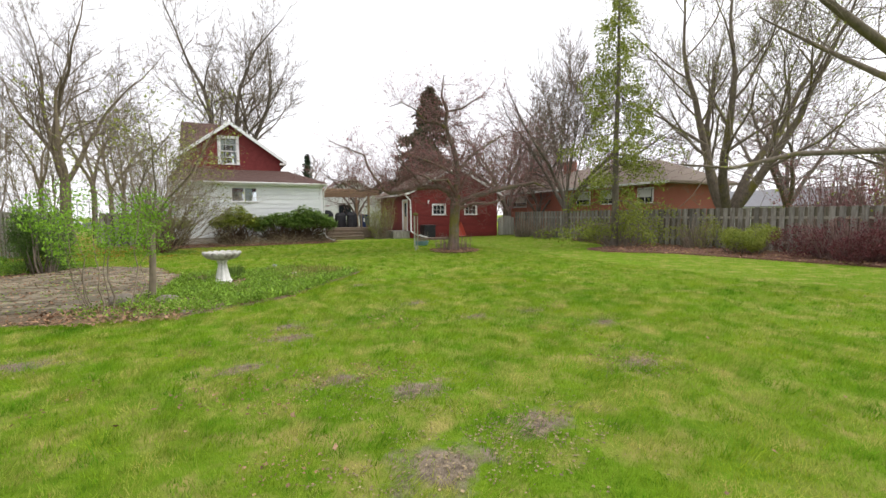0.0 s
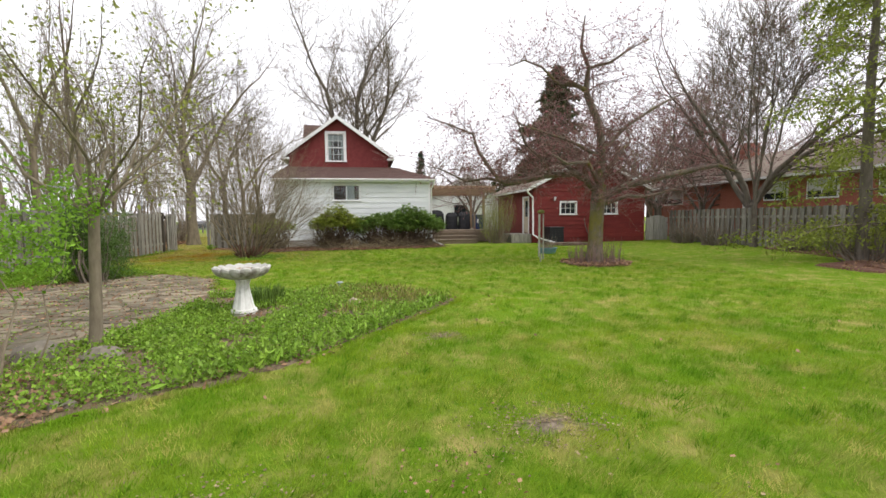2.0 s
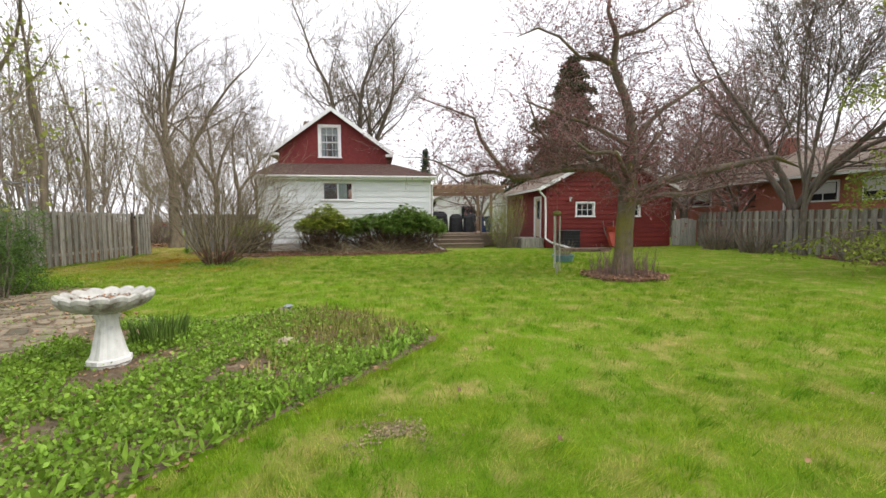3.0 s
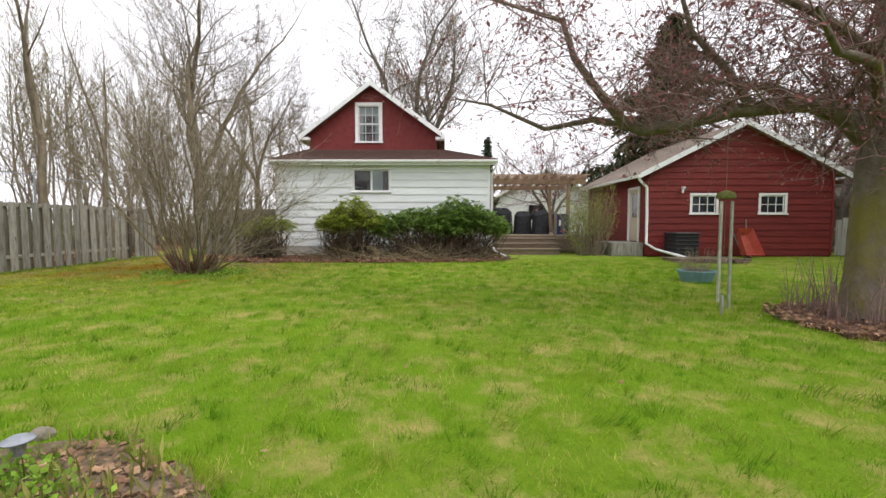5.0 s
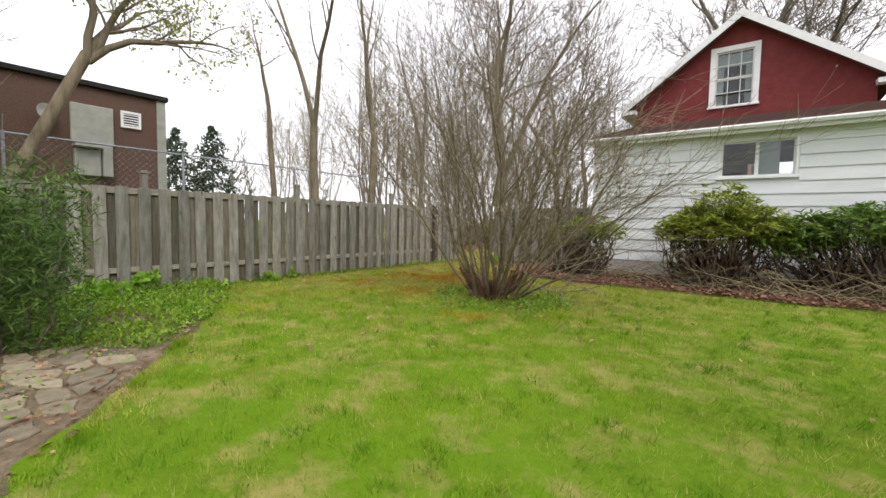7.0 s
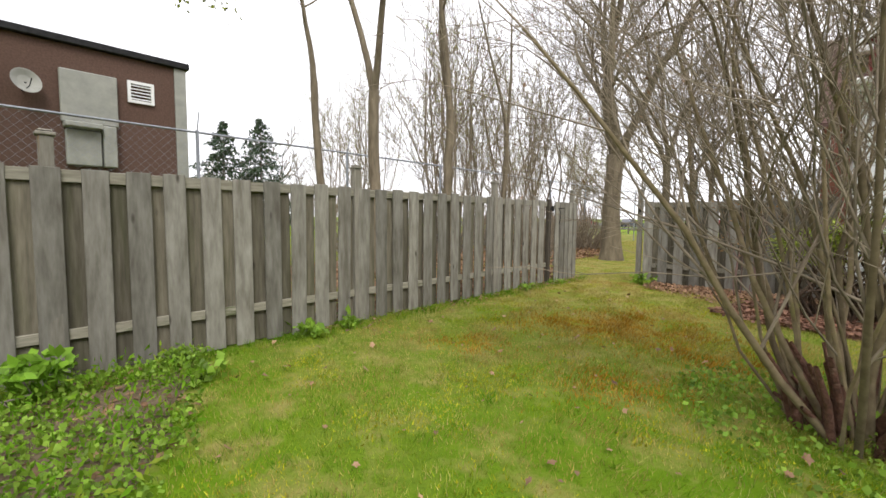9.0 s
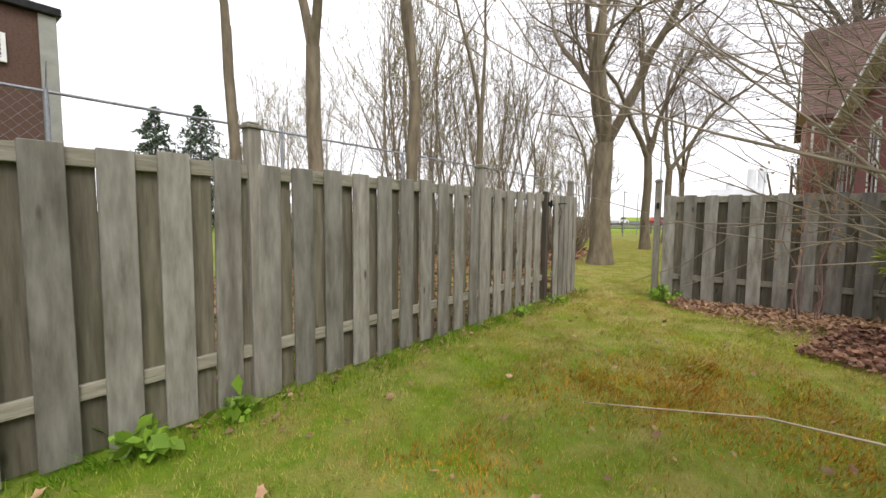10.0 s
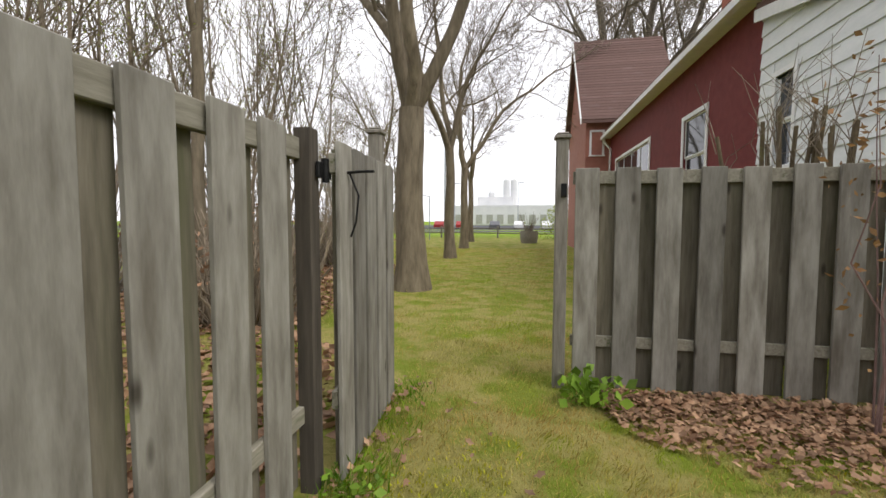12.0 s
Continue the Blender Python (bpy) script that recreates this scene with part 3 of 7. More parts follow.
def grass(name, seed, area, count, size, material, label, keep, cluster=0, wide=1.0):
    rng = np.random.default_rng(seed)
    x = rng.uniform(area[0], area[1], count)
    y = rng.uniform(area[2], area[3], count)
    if cluster:
        x = np.repeat(x[: count // cluster], cluster) + rng.normal(size=count // cluster * cluster) * 0.035
        y = np.repeat(y[: count // cluster], cluster) + rng.normal(size=count // cluster * cluster) * 0.035
    ok = keep(x, y)
    for px, py, pr in BARE:
        ok &= (np.hypot((x - px) / 1.5, y - py) > pr * (0.1 + 1.5 * rng.random(len(x)) ** 1.3))
    x, y = x[ok], y[ok]
    n = len(x)
    z = np.array([rise(a, b) for a, b in zip(x, y)])
    tuft = np.array([noise.noise(Vector((p * 2.3, q * 2.3, seed))) + 0.7 * noise.noise(Vector((p * 6.5, q * 6.5, seed))) for p, q in zip(x, y)])
    h = size * (0.5 + 0.8 * rng.random(n)) * np.clip(1.0 + 1.1 * tuft, 0.35, 2.2)
    a = rng.random(n) * 6.283
    w = (0.0016 + 0.0022 * rng.random(n)) * wide
    lx, ly = (rng.normal(size=n) * 0.4 + 0.9 * tuft) * h, (rng.normal(size=n) * 0.4 - 0.6 * tuft) * h
    p0 = np.stack([x - np.cos(a) * w, y - np.sin(a) * w, z - 0.004], 1)
    p1 = np.stack([x + np.cos(a) * w, y + np.sin(a) * w, z - 0.004], 1)
    p2 = np.stack([x + lx, y + ly, z + h], 1)
    v = np.stack([p0, p1, p2], 1).reshape(-1, 3)
    return solid(name, (v, np.arange(3 * n).reshape(-1, 3)), material, label, "grass", "stuff")


def lawn_here(x, y):
    house = (x > -2.1) & (x < 6.4) & (y > 23.2)
    return ~in_bed(x, y) & ~house & ~((x > 11.7) & (y > 24.3)) & (x > -6.6)


def dry_here(x, y):
    return np.exp(-((x + 5.0) ** 2 / 22 + (y - 22.5) ** 2 / 26))


GRASS_RNG = np.random.default_rng(5)
grass("lawn_grass", 1, (-6, 12, -1.5, 24), 520000, 0.05, BLADE, "short green lawn grass with yellow patches", lambda x, y: lawn_here(x, y) & (GRASS_RNG.random(len(x)) > 1.05 * dry_here(x, y)))
grass("lawn_grass", 2, (-3, 8, -1.2, 8), 220000, 0.048, BLADE, "short green lawn grass with yellow patches", lawn_here)
grass("far_lawn_grass", 3, (8, 20, -1.5, 25), 60000, 0.065, BLADE, "green lawn grass beside the fence", lawn_here)
grass("grass_tufts", 8, (-5, 12, -1.2, 23), 110000, 0.062, TUFT, "darker longer tufts of lawn grass", lambda x, y: lawn_here(x, y) & (GRASS_RNG.random(len(x)) > 1.2 * dry_here(x, y)), cluster=16, wide=1.5)
grass("dry_grass", 4, (-6.6, 2, 15, 28), 300000, 0.036, DRYBLADE, "thin yellowed grass and thatch by the fence", lambda x, y: lawn_here(x, y) & (GRASS_RNG.random(len(x)) < 1.3 * dry_here(x, y)))
MOSS = ((-3.9, 21.5, 0.8), (-4.7, 21.0, 0.5), (-2.9, 20.8, 0.5), (-3.3, 19.3, 0.4), (-1.4, 18.2, 0.25), (-5.0, 19.4, 0.3))
grass("moss_patch", 6, (-6.6, 1, 16, 24), 190000, 0.034, MOSSLEAF, "orange-brown moss in the thin grass", lambda x, y: lawn_here(x, y) & (0.85 * sum(np.exp(-((x - a) ** 2 + (y - b) ** 2) / c ** 2) for a, b, c in MOSS) > GRASS_RNG.random(len(x))), wide=2.2)
YELLOWMOSS = mat("yellow_moss", (0.34, 0.36, 0.02), (0.5, 0.46, 0.04), 12, 0.95, spec=0.05, bump=0, vary=0.35, island=True)
grass("moss_patch", 9, (-6.6, 0, 16, 25), 70000, 0.022, YELLOWMOSS, "yellow-green moss in the thin grass", lambda x, y: lawn_here(x, y) & (np.array([noise.noise(Vector((a * 1.1, b * 1.1, 4))) for a, b in zip(x, y)]) > 0.12 + 0.3 * GRASS_RNG.random(len(x))) & (dry_here(x, y) > 0.2), wide=2.4)
grass("fence_foot_grass", 11, (-6.64, -6.25, 12, 25.6), 10000, 0.085, TUFT, "longer green grass along the fence foot", lambda x, y: GRASS_RNG.random(len(x)) > (x + 6.64) / 0.4, wide=1.6)
grass("bed_edge_grass", 12, (-3.4, 4.5, 5.4, 15.4), 420000, 0.06, BLADE, "ragged grass growing over the bed edge", lambda x, y: in_bed(x, y) & ~(in_bed(x + 0.16, y) & in_bed(x, y + 0.16) & in_bed(x, y - 0.12)))
grass("back_grass", 7, (-12, -2, 26, 44), 95000, 0.05, DRYBLADE, "thin yellowed grass beyond the gate", lambda x, y: x < -2.2)

# ---- wooden fences ----
board_front = mesh_of("board", *moved(box(-0.0125, 0.0125, -0.092, 0.092, 0, 1.78, 0.004), Matrix.Identity(4)), FENCEWOOD)
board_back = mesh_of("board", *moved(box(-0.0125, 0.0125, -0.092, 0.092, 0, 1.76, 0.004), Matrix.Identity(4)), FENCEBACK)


def fence_post(parent, x, y, top):
    ob = part("post", box(x - 0.048, x + 0.048, y - 0.048, y + 0.048, -0.05, top - 0.05, 0.006), POSTWOOD, parent)
    part("post_cap", join(box(x - 0.064, x + 0.064, y - 0.064, y + 0.064, top - 0.05, top - 0.022, 0.006), box(x - 0.05, x + 0.05, y - 0.05, y + 0.05, top - 0.022, top, 0.012)), POSTWOOD, ob, "flat wooden post cap")
    return ob


def fence_run(ob, p, q, pitch=0.31, top=1.8, front=1, rng=None, posts=(), first=0.1, post_top=2.1):
    """Shadow-box fence from p to q: rails, posts, boards by turns on either side; front: the side (+1 the left of the
    way) of the lighter boards, the others being darkened for the recess.
    """
    p, q = Vector((*p, 0)), Vector((*q, 0))
    way = (q - p).normalized()
    ln = (q - p).length
    left = Vector((-way.y, way.x, 0)) * front
    turn = Matrix.Rotation(math.atan2(way.y, way.x) - math.pi / 2, 4, "Z")
    for z0, z1 in ((top - 0.115, top - 0.012), (0.36, 0.45)):
        part("rail", moved(box(-0.019, 0.019, 0, ln, z0, z1, 0.004), Matrix.Translation(p) @ turn), FENCERAIL, ob)
    s = first
    while s < ln:
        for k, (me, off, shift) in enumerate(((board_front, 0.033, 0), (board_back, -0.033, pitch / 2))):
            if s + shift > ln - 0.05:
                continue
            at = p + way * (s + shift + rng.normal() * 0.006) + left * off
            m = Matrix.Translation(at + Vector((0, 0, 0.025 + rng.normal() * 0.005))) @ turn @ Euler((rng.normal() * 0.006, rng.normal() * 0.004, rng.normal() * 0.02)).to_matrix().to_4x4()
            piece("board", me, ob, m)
        s += pitch
    for d in posts:
        at = p + way * d
        fence_post(ob, at.x, at.y, post_top)


frng = np.random.default_rng(11)
fence_west = thing("fence", (-6.68, 12, 0), "weathered grey shadow-box wooden fence along the lawn", "fence", "garden fences")
fence_run(fence_west, (-6.70, 0.55), (-6.70, 24.1), rng=frng, front=-1, first=0.34, posts=[0.7, 3.75, 6.8, 9.85, 12.9, 15.55, 18.55, 21.63])
fence_back = thing("fence", (-3.7, 25.75, 0), "weathered grey shadow-box fence beside the open gateway", "fence", "garden fences")
fence_run(fence_back, (-5.2, 25.76), (-2.0, 25.76), rng=frng, front=-1, posts=[3.1], first=0.11, post_top=1.85)
gate_post = thing("gate_post", (-5.29, 25.76, 0), "grey square gate post with a flat cap", "post", "gate posts")
fence_post(gate_post, -5.29, 25.76, 2.1)
part("latch_plate", box(-5.30, -5.255, 25.685, 25.712, 1.58, 1.69, 0.004), DARKMETAL, gate_post, "black iron latch plate")
corner_post = thing("gate_post", (-6.72, 25.32, 0), "grey square fence corner post with cap", "post", "gate posts")
fence_post(corner_post, -6.72, 25.32, 2.1)
end_post = thing("gate_post", (-6.67, 24.12, 0), "dark weathered end post of the fence", "post", "gate posts")
part("post", box(-6.715, -6.625, 24.08, 24.17, -0.05, 1.84, 0.006), DARKPOST, end_post)
part("hinge", join(box(-6.62, -6.6, 24.12, 24.26, 1.6, 1.68, 0.004), moved(lathe([(0.02, -0.06), (0.02, 0.06)], 10), Matrix.Translation((-6.6, 24.19, 1.64)))), DARKMETAL, end_post, "black iron hinge")

# the open gate leaf, swung back in line with the fence
gate = thing("gate", (-6.6, 24.7, 0), "open weathered wooden gate swung out beside fence", "gate")
gt = Matrix.Translation((-6.57, 24.2, 0.03)) @ Matrix.Rotation(radians(3), 4, "Z")
for z0, z1 in ((1.60, 1.70), (0.36, 0.46)):
    part("rail", moved(box(-0.02, 0.02, 0, 1.1, z0, z1, 0.004), gt), FENCERAIL, gate)
for k in range(5):
    piece("board", board_front, gate, gt @ Matrix.Translation((0.034, 0.08 + k * 0.235, -0.02)))
    if k < 4:
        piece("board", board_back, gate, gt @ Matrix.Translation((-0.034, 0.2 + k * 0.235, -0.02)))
part("latch", tubes([([(-6.53, 24.3, 1.64), (-6.46, 24.3, 1.645), (-6.38, 24.3, 1.645)], [0.008, 0.008, 0.008]), ([(-6.52, 24.31, 1.64), (-6.47, 24.31, 1.52), (-6.49, 24.32, 1.38), (-6.52, 24.32, 1.3)], [0.006] * 4)], 6), DARKMETAL, gate, "black iron ring latch")

# ---- the house ----
HOUSE_LABEL = "white-sided and red stucco house with brown roof"
house = thing("house", (2, 30, 0), HOUSE_LABEL, "house")
EX0, EX1, EY, EZ = -1.84, 5.98, 25.0, 3.42


def courses(parent, x0, x1, z0, z1, y, step, material, holes=(), depth=0.028, axis="y", sign=-1, top=None, name="siding_board"):
    """Lap siding: tilted boards one above another, cut round the openings. axis: which axis the wall faces along."""
    z = z0
    while z < z1 - 0.02:
        h = min(step, z1 - z)
        spans = [(x0, x1)]
        if top:
            spans = [top(z + h * 0.5, x0, x1)]
        for hx0, hx1, hz0, hz1 in holes:
            if z + h > hz0 + 0.02 and z < hz1 - 0.02:
                spans = [s for a, b in spans for s in ((a, min(b, hx0)), (max(a, hx1), b)) if s[1] - s[0] > 0.02]
        for a, b in spans:
            if b - a < 0.03:
                continue
            prof = [(0, z + 0.003), (sign * depth, z + 0.003), (sign * depth, z + 0.014), (sign * 0.006, z + h), (0, z + h)]
            if axis == "y":
                v, f = prism([(y + u, w) for u, w in prof], 0, a, b)
            else:
                v, f = prism([(y + u, w) for u, w in prof], 1, a, b)
            part(name, (v, f), material, parent)
        z += step


def wall_y(x0, x1, y0, y1, z0, z1, holes):
    """A wall facing along y with openings through it."""
    shapes, xs = [], sorted({x0, x1, *[h[0] for h in holes], *[h[1] for h in holes]})
    for a, b in zip(xs, xs[1:]):
        cut = sorted((h[2], h[3]) for h in holes if h[0] <= a + 1e-6 and h[1] >= b - 1e-6)
        z = z0
        for c, d in cut:
            shapes.append(box(a, b, y0, y1, z, c))
            z = d
        shapes.append(box(a, b, y0, y1, z, z1))
    return join(*shapes)


def wall_x(x0, x1, y0, y1, z0, z1, holes):
    """A wall facing along x with openings through it."""
    v, f = wall_y(y0, y1, x0, x1, z0, z1, holes)
    return [(q[1], q[0], q[2]) for q in v], f


def window_y(parent, x0, x1, z0, z1, y, trim=0.09, cols=1, rows=1, sash="hung", out=-1, pane=None):
    """A window in a wall that faces along y (out: -1 towards -y): trim boards, sashes, bars, panes, and a dark room behind."""
    o = out
    w = part("window", join(box(x0 - trim, x1 + trim, *sorted((y + o * 0.035, y + o * 0.005)), z1, z1 + trim, 0.004),
                            box(x0 - trim, x0, *sorted((y + o * 0.034, y + o * 0.005)), z0, z1, 0.004),
                            box(x1, x1 + trim, *sorted((y + o * 0.034, y + o * 0.005)), z0, z1, 0.004)), WHITETRIM, parent, "white painted window trim")
    part("sill", box(x0 - trim - 0.03, x1 + trim + 0.03, *sorted((y + o * 0.07, y + o * 0.005)), z0 - 0.06, z0, 0.006), WHITETRIM, w)
    parts, f = [], 0.035
    spans = [(x0, x1, z0, (z0 + z1) / 2, 0.03), (x0, x1, (z0 + z1) / 2, z1, 0.0)] if sash == "hung" else ([(x0, (x0 + x1) / 2, z0, z1, 0.0), ((x0 + x1) / 2, x1, z0, z1, 0.03)] if sash == "slide" else [(x0, x1, z0, z1, 0.0)])
    for a, b, c, d, back in spans:
        ya, yb = sorted((y - o * (0.02 + back), y - o * (0.05 + back)))
        parts += [box(a, a + f, ya, yb, c, d), box(b - f, b, ya, yb, c, d), box(a + f, b - f, ya, yb, c, c + f), box(a + f, b - f, ya, yb, d - f, d)]
        for i in range(1, cols):
            xm = a + (b - a) * i / cols
            parts.append(box(xm - 0.011, xm + 0.011, ya, yb, c + f, d - f))
        for i in range(1, rows):
            zm = c + (d - c) * i / rows
            parts.append(box(a + f, b - f, ya + 0.002, yb - 0.002, zm - 0.011, zm + 0.011))
        yp = y - o * (0.036 + back)
        part("pane", box(a + f * 0.5, b - f * 0.5, *sorted((yp, yp - o * 0.004)), c + f * 0.5, d - f * 0.5), pane or GLASS, w).visible_shadow = pane is None
    part("sash", join(*parts), WHITETRIM, w)
    return w


def window_x(parent, y0, y1, z0, z1, x, trim=0.09, cols=1, rows=1, sash="hung", out=-1):
    """The same in a wall that faces along x."""
    w = window_y(parent, -y1, -y0, z0, z1, 0, trim, cols, rows, sash, out)
    m = Matrix.Translation((x, 0, 0)) @ Matrix.Rotation(radians(-90), 4, "Z")
    org = ORG[parent]
    for o in (w, *w.children):
        o.data.transform(Matrix.Translation(-org) @ m @ Matrix.Translation(org))
    return w


SW = (29.02, 29.45, 2.2, 3.55)
LW = (1.0, 2.32, 2.44, 3.22)
ext = part("wall", join(wall_y(EX0, EX1, EY, EY + 0.14, -0.1, EZ + 0.1, [LW]),
                        wall_x(EX0, EX0 + 0.14, EY + 0.14, 29.9, -0.1, EZ + 0.1, [SW]), box(EX1 - 0.14, EX1, EY + 0.14, 29.0, -0.1, EZ + 0.1),
                        prism([(EY + 0.3, EZ + 0.1), (29.9, EZ + 0.1), (29.9, EZ + 1.36)], 0, EX0, EX0 + 0.14)), WHITESIDE, house)
part("foundation", box(EX0 - 0.01, EX1 + 0.01, EY - 0.015, EY + 0.1, -0.1, 0.42), CONCRETE, house, "grey parged foundation")
courses(house, EX0, EX1, 0.42, EZ, EY, 0.27, WHITESIDE, [(LW[0] - 0.07, LW[1] + 0.07, LW[2] - 0.07, LW[3] + 0.1)])
courses(house, EY, 29.9, 0.3, 4.7, EX0, 0.25, WHITESIDE, [(SW[0] - 0.09, SW[1] + 0.09, SW[2] - 0.06, SW[3] + 0.09)], axis="x",
        top=lambda z, a, b: (a, b) if z < EZ + 0.1 else (min(EY + (z - EZ) / 1.28 * 4.9, b), b))
part("corner_trim", box(EX0 - 0.035, EX0 + 0.06, EY - 0.035, EY + 0.005, 0.4, EZ), WHITETRIM, house)
part("corner_trim", box(EX1 - 0.06, EX1 + 0.035, EY - 0.035, EY + 0.06, 0.4, EZ), WHITETRIM, house)
window_y(house, *LW, EY, trim=0.06, sash="slide", pane=CLEARGLASS)
# Pale panel added behind the right pane to give its bright reflection.
part("blind", box(1.69, 2.06, EY + 0.13, EY + 0.135, 2.46, 3.2), CURTAIN, house, "pale panel for the reflection in the right pane")
window_x(house, *SW, EX0, trim=0.08)
# the low roof of the extension, hipped at its right end
R0, RZ = 24.72, 3.56
YT, ZT = 29.9, 4.85
slope = (ZT - RZ) / (YT - R0)
part("roof", join(([(EX0 - 0.16, R0, RZ), (EX1 + 0.3, R0, RZ), (EX1 - 1.6, 28.9, RZ + slope * 4.18), (EX0 - 0.12, YT, ZT), (EX0 - 0.16, R0, RZ - 0.04), (EX1 + 0.3, R0, RZ - 0.04), (EX1 + 0.3, 29.2, RZ), (EX1 + 0.3, 29.2, RZ - 0.04), (EX0 - 0.12, YT, ZT - 0.1), (EX1 - 1.6, 28.9, RZ + slope * 4.18 - 0.1)],
                   [(0, 1, 2, 3), (1, 6, 2), (0, 4, 5, 1), (1, 5, 7, 6), (0, 3, 8, 4), (4, 8, 9, 5), (5, 9, 7)])), SHINGLE, house)
part("fascia", join(box(EX0 - 0.14, EX1 + 0.28, R0 + 0.005, R0 + 0.03, RZ - 0.2, RZ - 0.045), box(EX0 - 0.13, EX1 + 0.28, R0 + 0.03, EY - 0.01, RZ - 0.17, RZ - 0.15),
                    prism([(R0, RZ - 0.05), (R0, RZ - 0.22), (YT, ZT - 0.3), (YT, ZT - 0.11)], 0, EX0 - 0.15, EX0 - 0.11)), WHITETRIM, house, "white fascia board")


def shingle_rows(parent, a, b, c, d, rows, material, up):
    """Overlapping shingle courses over the roof plane a b (eave) to d c (ridge); up: its normal."""
    a, b, c, d, up = (Vector(q) for q in (a, b, c, d, up))
    for k in range(rows):
        f0, f1 = k / rows, min(1.0, (k + 1.15) / rows)
        p, q, r, s = a.lerp(d, f0), b.lerp(c, f0), b.lerp(c, f1), a.lerp(d, f1)
        lo, hi = up * 0.022, up * 0.008
        part("shingle_course", ([p + lo, q + lo, r + hi, s + hi, p - up * 0.01, q - up * 0.01], [(0, 1, 2, 3), (0, 4, 5, 1)]), material, parent)


def gutter(parent, x0, x1, y, z):
    prof = [(y, z), (y - 0.1, z), (y - 0.115, z - 0.03), (y - 0.09, z - 0.09), (y - 0.01, z - 0.09), (y - 0.01, z - 0.02), (y - 0.012, z - 0.02), (y - 0.012, z - 0.085)]
    return part("gutter", prism(prof[:6], 0, x0, x1), WHITETRIM, parent, "white metal gutter")


gutter(house, EX0 - 0.15, EX1 + 0.29, R0, RZ - 0.03)
part("downspout", tubes([([(EX1 + 0.2, R0 - 0.05, RZ - 0.1), (EX1 + 0.2, R0, RZ - 0.3), (EX1 + 0.09, EY - 0.05, RZ - 0.5), (EX1 + 0.09, EY - 0.05, 1.5), (EX1 + 0.09, EY - 0.05, 0.45), (EX1 + 0.2, EY - 0.3, 0.25), (EX1 + 0.55, EY - 1.0, 0.08)], [0.042] * 7)], 6), WHITETRIM, house, "white downspout")

roof_up = (Vector((0, YT - R0, ZT - RZ)).cross(Vector((-1, 0, 0)))).normalized()
shingle_rows(house, (EX0 - 0.16, R0, RZ + 0.004), (EX1 + 0.3, R0, RZ + 0.004), (EX1 - 1.6, 28.9, RZ + slope * 4.18), (EX0 - 0.12, 28.9, RZ + slope * 4.18), 28, SHINGLE, (0, -slope, 1))

# the red gabled block
GX0, GX1, GY, GZ, AP = -1.76, 4.0, 28.8, 5.3, 7.42
GC = 1.05
UW = (0.46, 1.39, 4.95, 6.54)
main = part("wall", join(wall_y(GX0, GX1, GY, GY + 0.2, 3.2, GZ, [(UW[0], UW[1], UW[2], GZ)]),
                         prism([(GX0, GZ), (UW[0], GZ), (UW[0], GZ + (UW[0] - GX0) / (GC - GX0) * (AP - GZ))], 1, GY, GY + 0.2),
                         prism([(UW[1], GZ), (GX1, GZ), (UW[1], GZ + (GX1 - UW[1]) / (GX1 - GC) * (AP - GZ))], 1, GY, GY + 0.2),
                         prism([(UW[0], UW[3]), (UW[1], UW[3]), (UW[1], GZ + (GX1 - UW[1]) / (GX1 - GC) * (AP - GZ)), (GC, AP), (UW[0], GZ + (UW[0] - GX0) / (GC - GX0) * (AP - GZ))], 1, GY, GY + 0.2),
                         wall_x(GX0, GX0 + 0.2, 29.9, 41.9, -0.1, GZ, [(32.1, 33.35, 2.0, 3.78), (36.1, 40.6, 2.2, 3.85)]), box(GX1 - 0.2, GX1, 29, 41.9, -0.1, GZ)), REDSTUCCO, house, "dark red painted stucco")
window_y(house, *UW, GY, trim=0.15, cols=3, rows=2, pane=CLEARGLASS)
part("curtain", join(*[box(x, x + 0.045, GY + 0.11 + 0.012 * (k % 2), GY + 0.13 + 0.012 * (k % 2), 4.97, 6.5) for k, x in enumerate((0.48, 0.525, 0.57, 0.615, 1.2, 1.245, 1.29, 1.335))], box(0.48, 1.37, GY + 0.14, GY + 0.15, 6.12, 6.5)), CURTAIN, house, "white lace curtains")


def gable_roof(parent, x0, x1, xc, y0, y1, z, top, material, over=0.35, thick=0.14, trim=True):
    """Two roof slopes over a ridge along y, with white barge boards at the front."""
    run = (top - z) / (xc - x0)
    zl = z - over * run
    zr = z - over * (top - z) / (x1 - xc)
    t = thick
    sl = [(x0 - over, zl), (xc, top), (xc, top + t), (x0 - over, zl + t)]
    sr = [(x1 + over, zr), (x1 + over, zr + t), (xc, top + t), (xc, top)]
    r = part("roof", join(prism(sl, 1, y0, y1), prism(sr, 1, y0, y1)), material, parent)
    if trim:
        b = 0.17
        part("barge_board", join(prism([(x0 - over - 0.02, zl - b + 0.1), (xc, top - b + 0.1), (xc, top + t + 0.02), (x0 - over - 0.02, zl + t + 0.02)], 1, y0 - 0.03, y0 - 0.002),
                                 prism([(x1 + over + 0.02, zr - b + 0.1), (x1 + over + 0.02, zr + t + 0.02), (xc, top + t + 0.02), (xc, top - b + 0.1)], 1, y0 - 0.03, y0 - 0.002)), WHITETRIM, r, "white barge board")
    return r


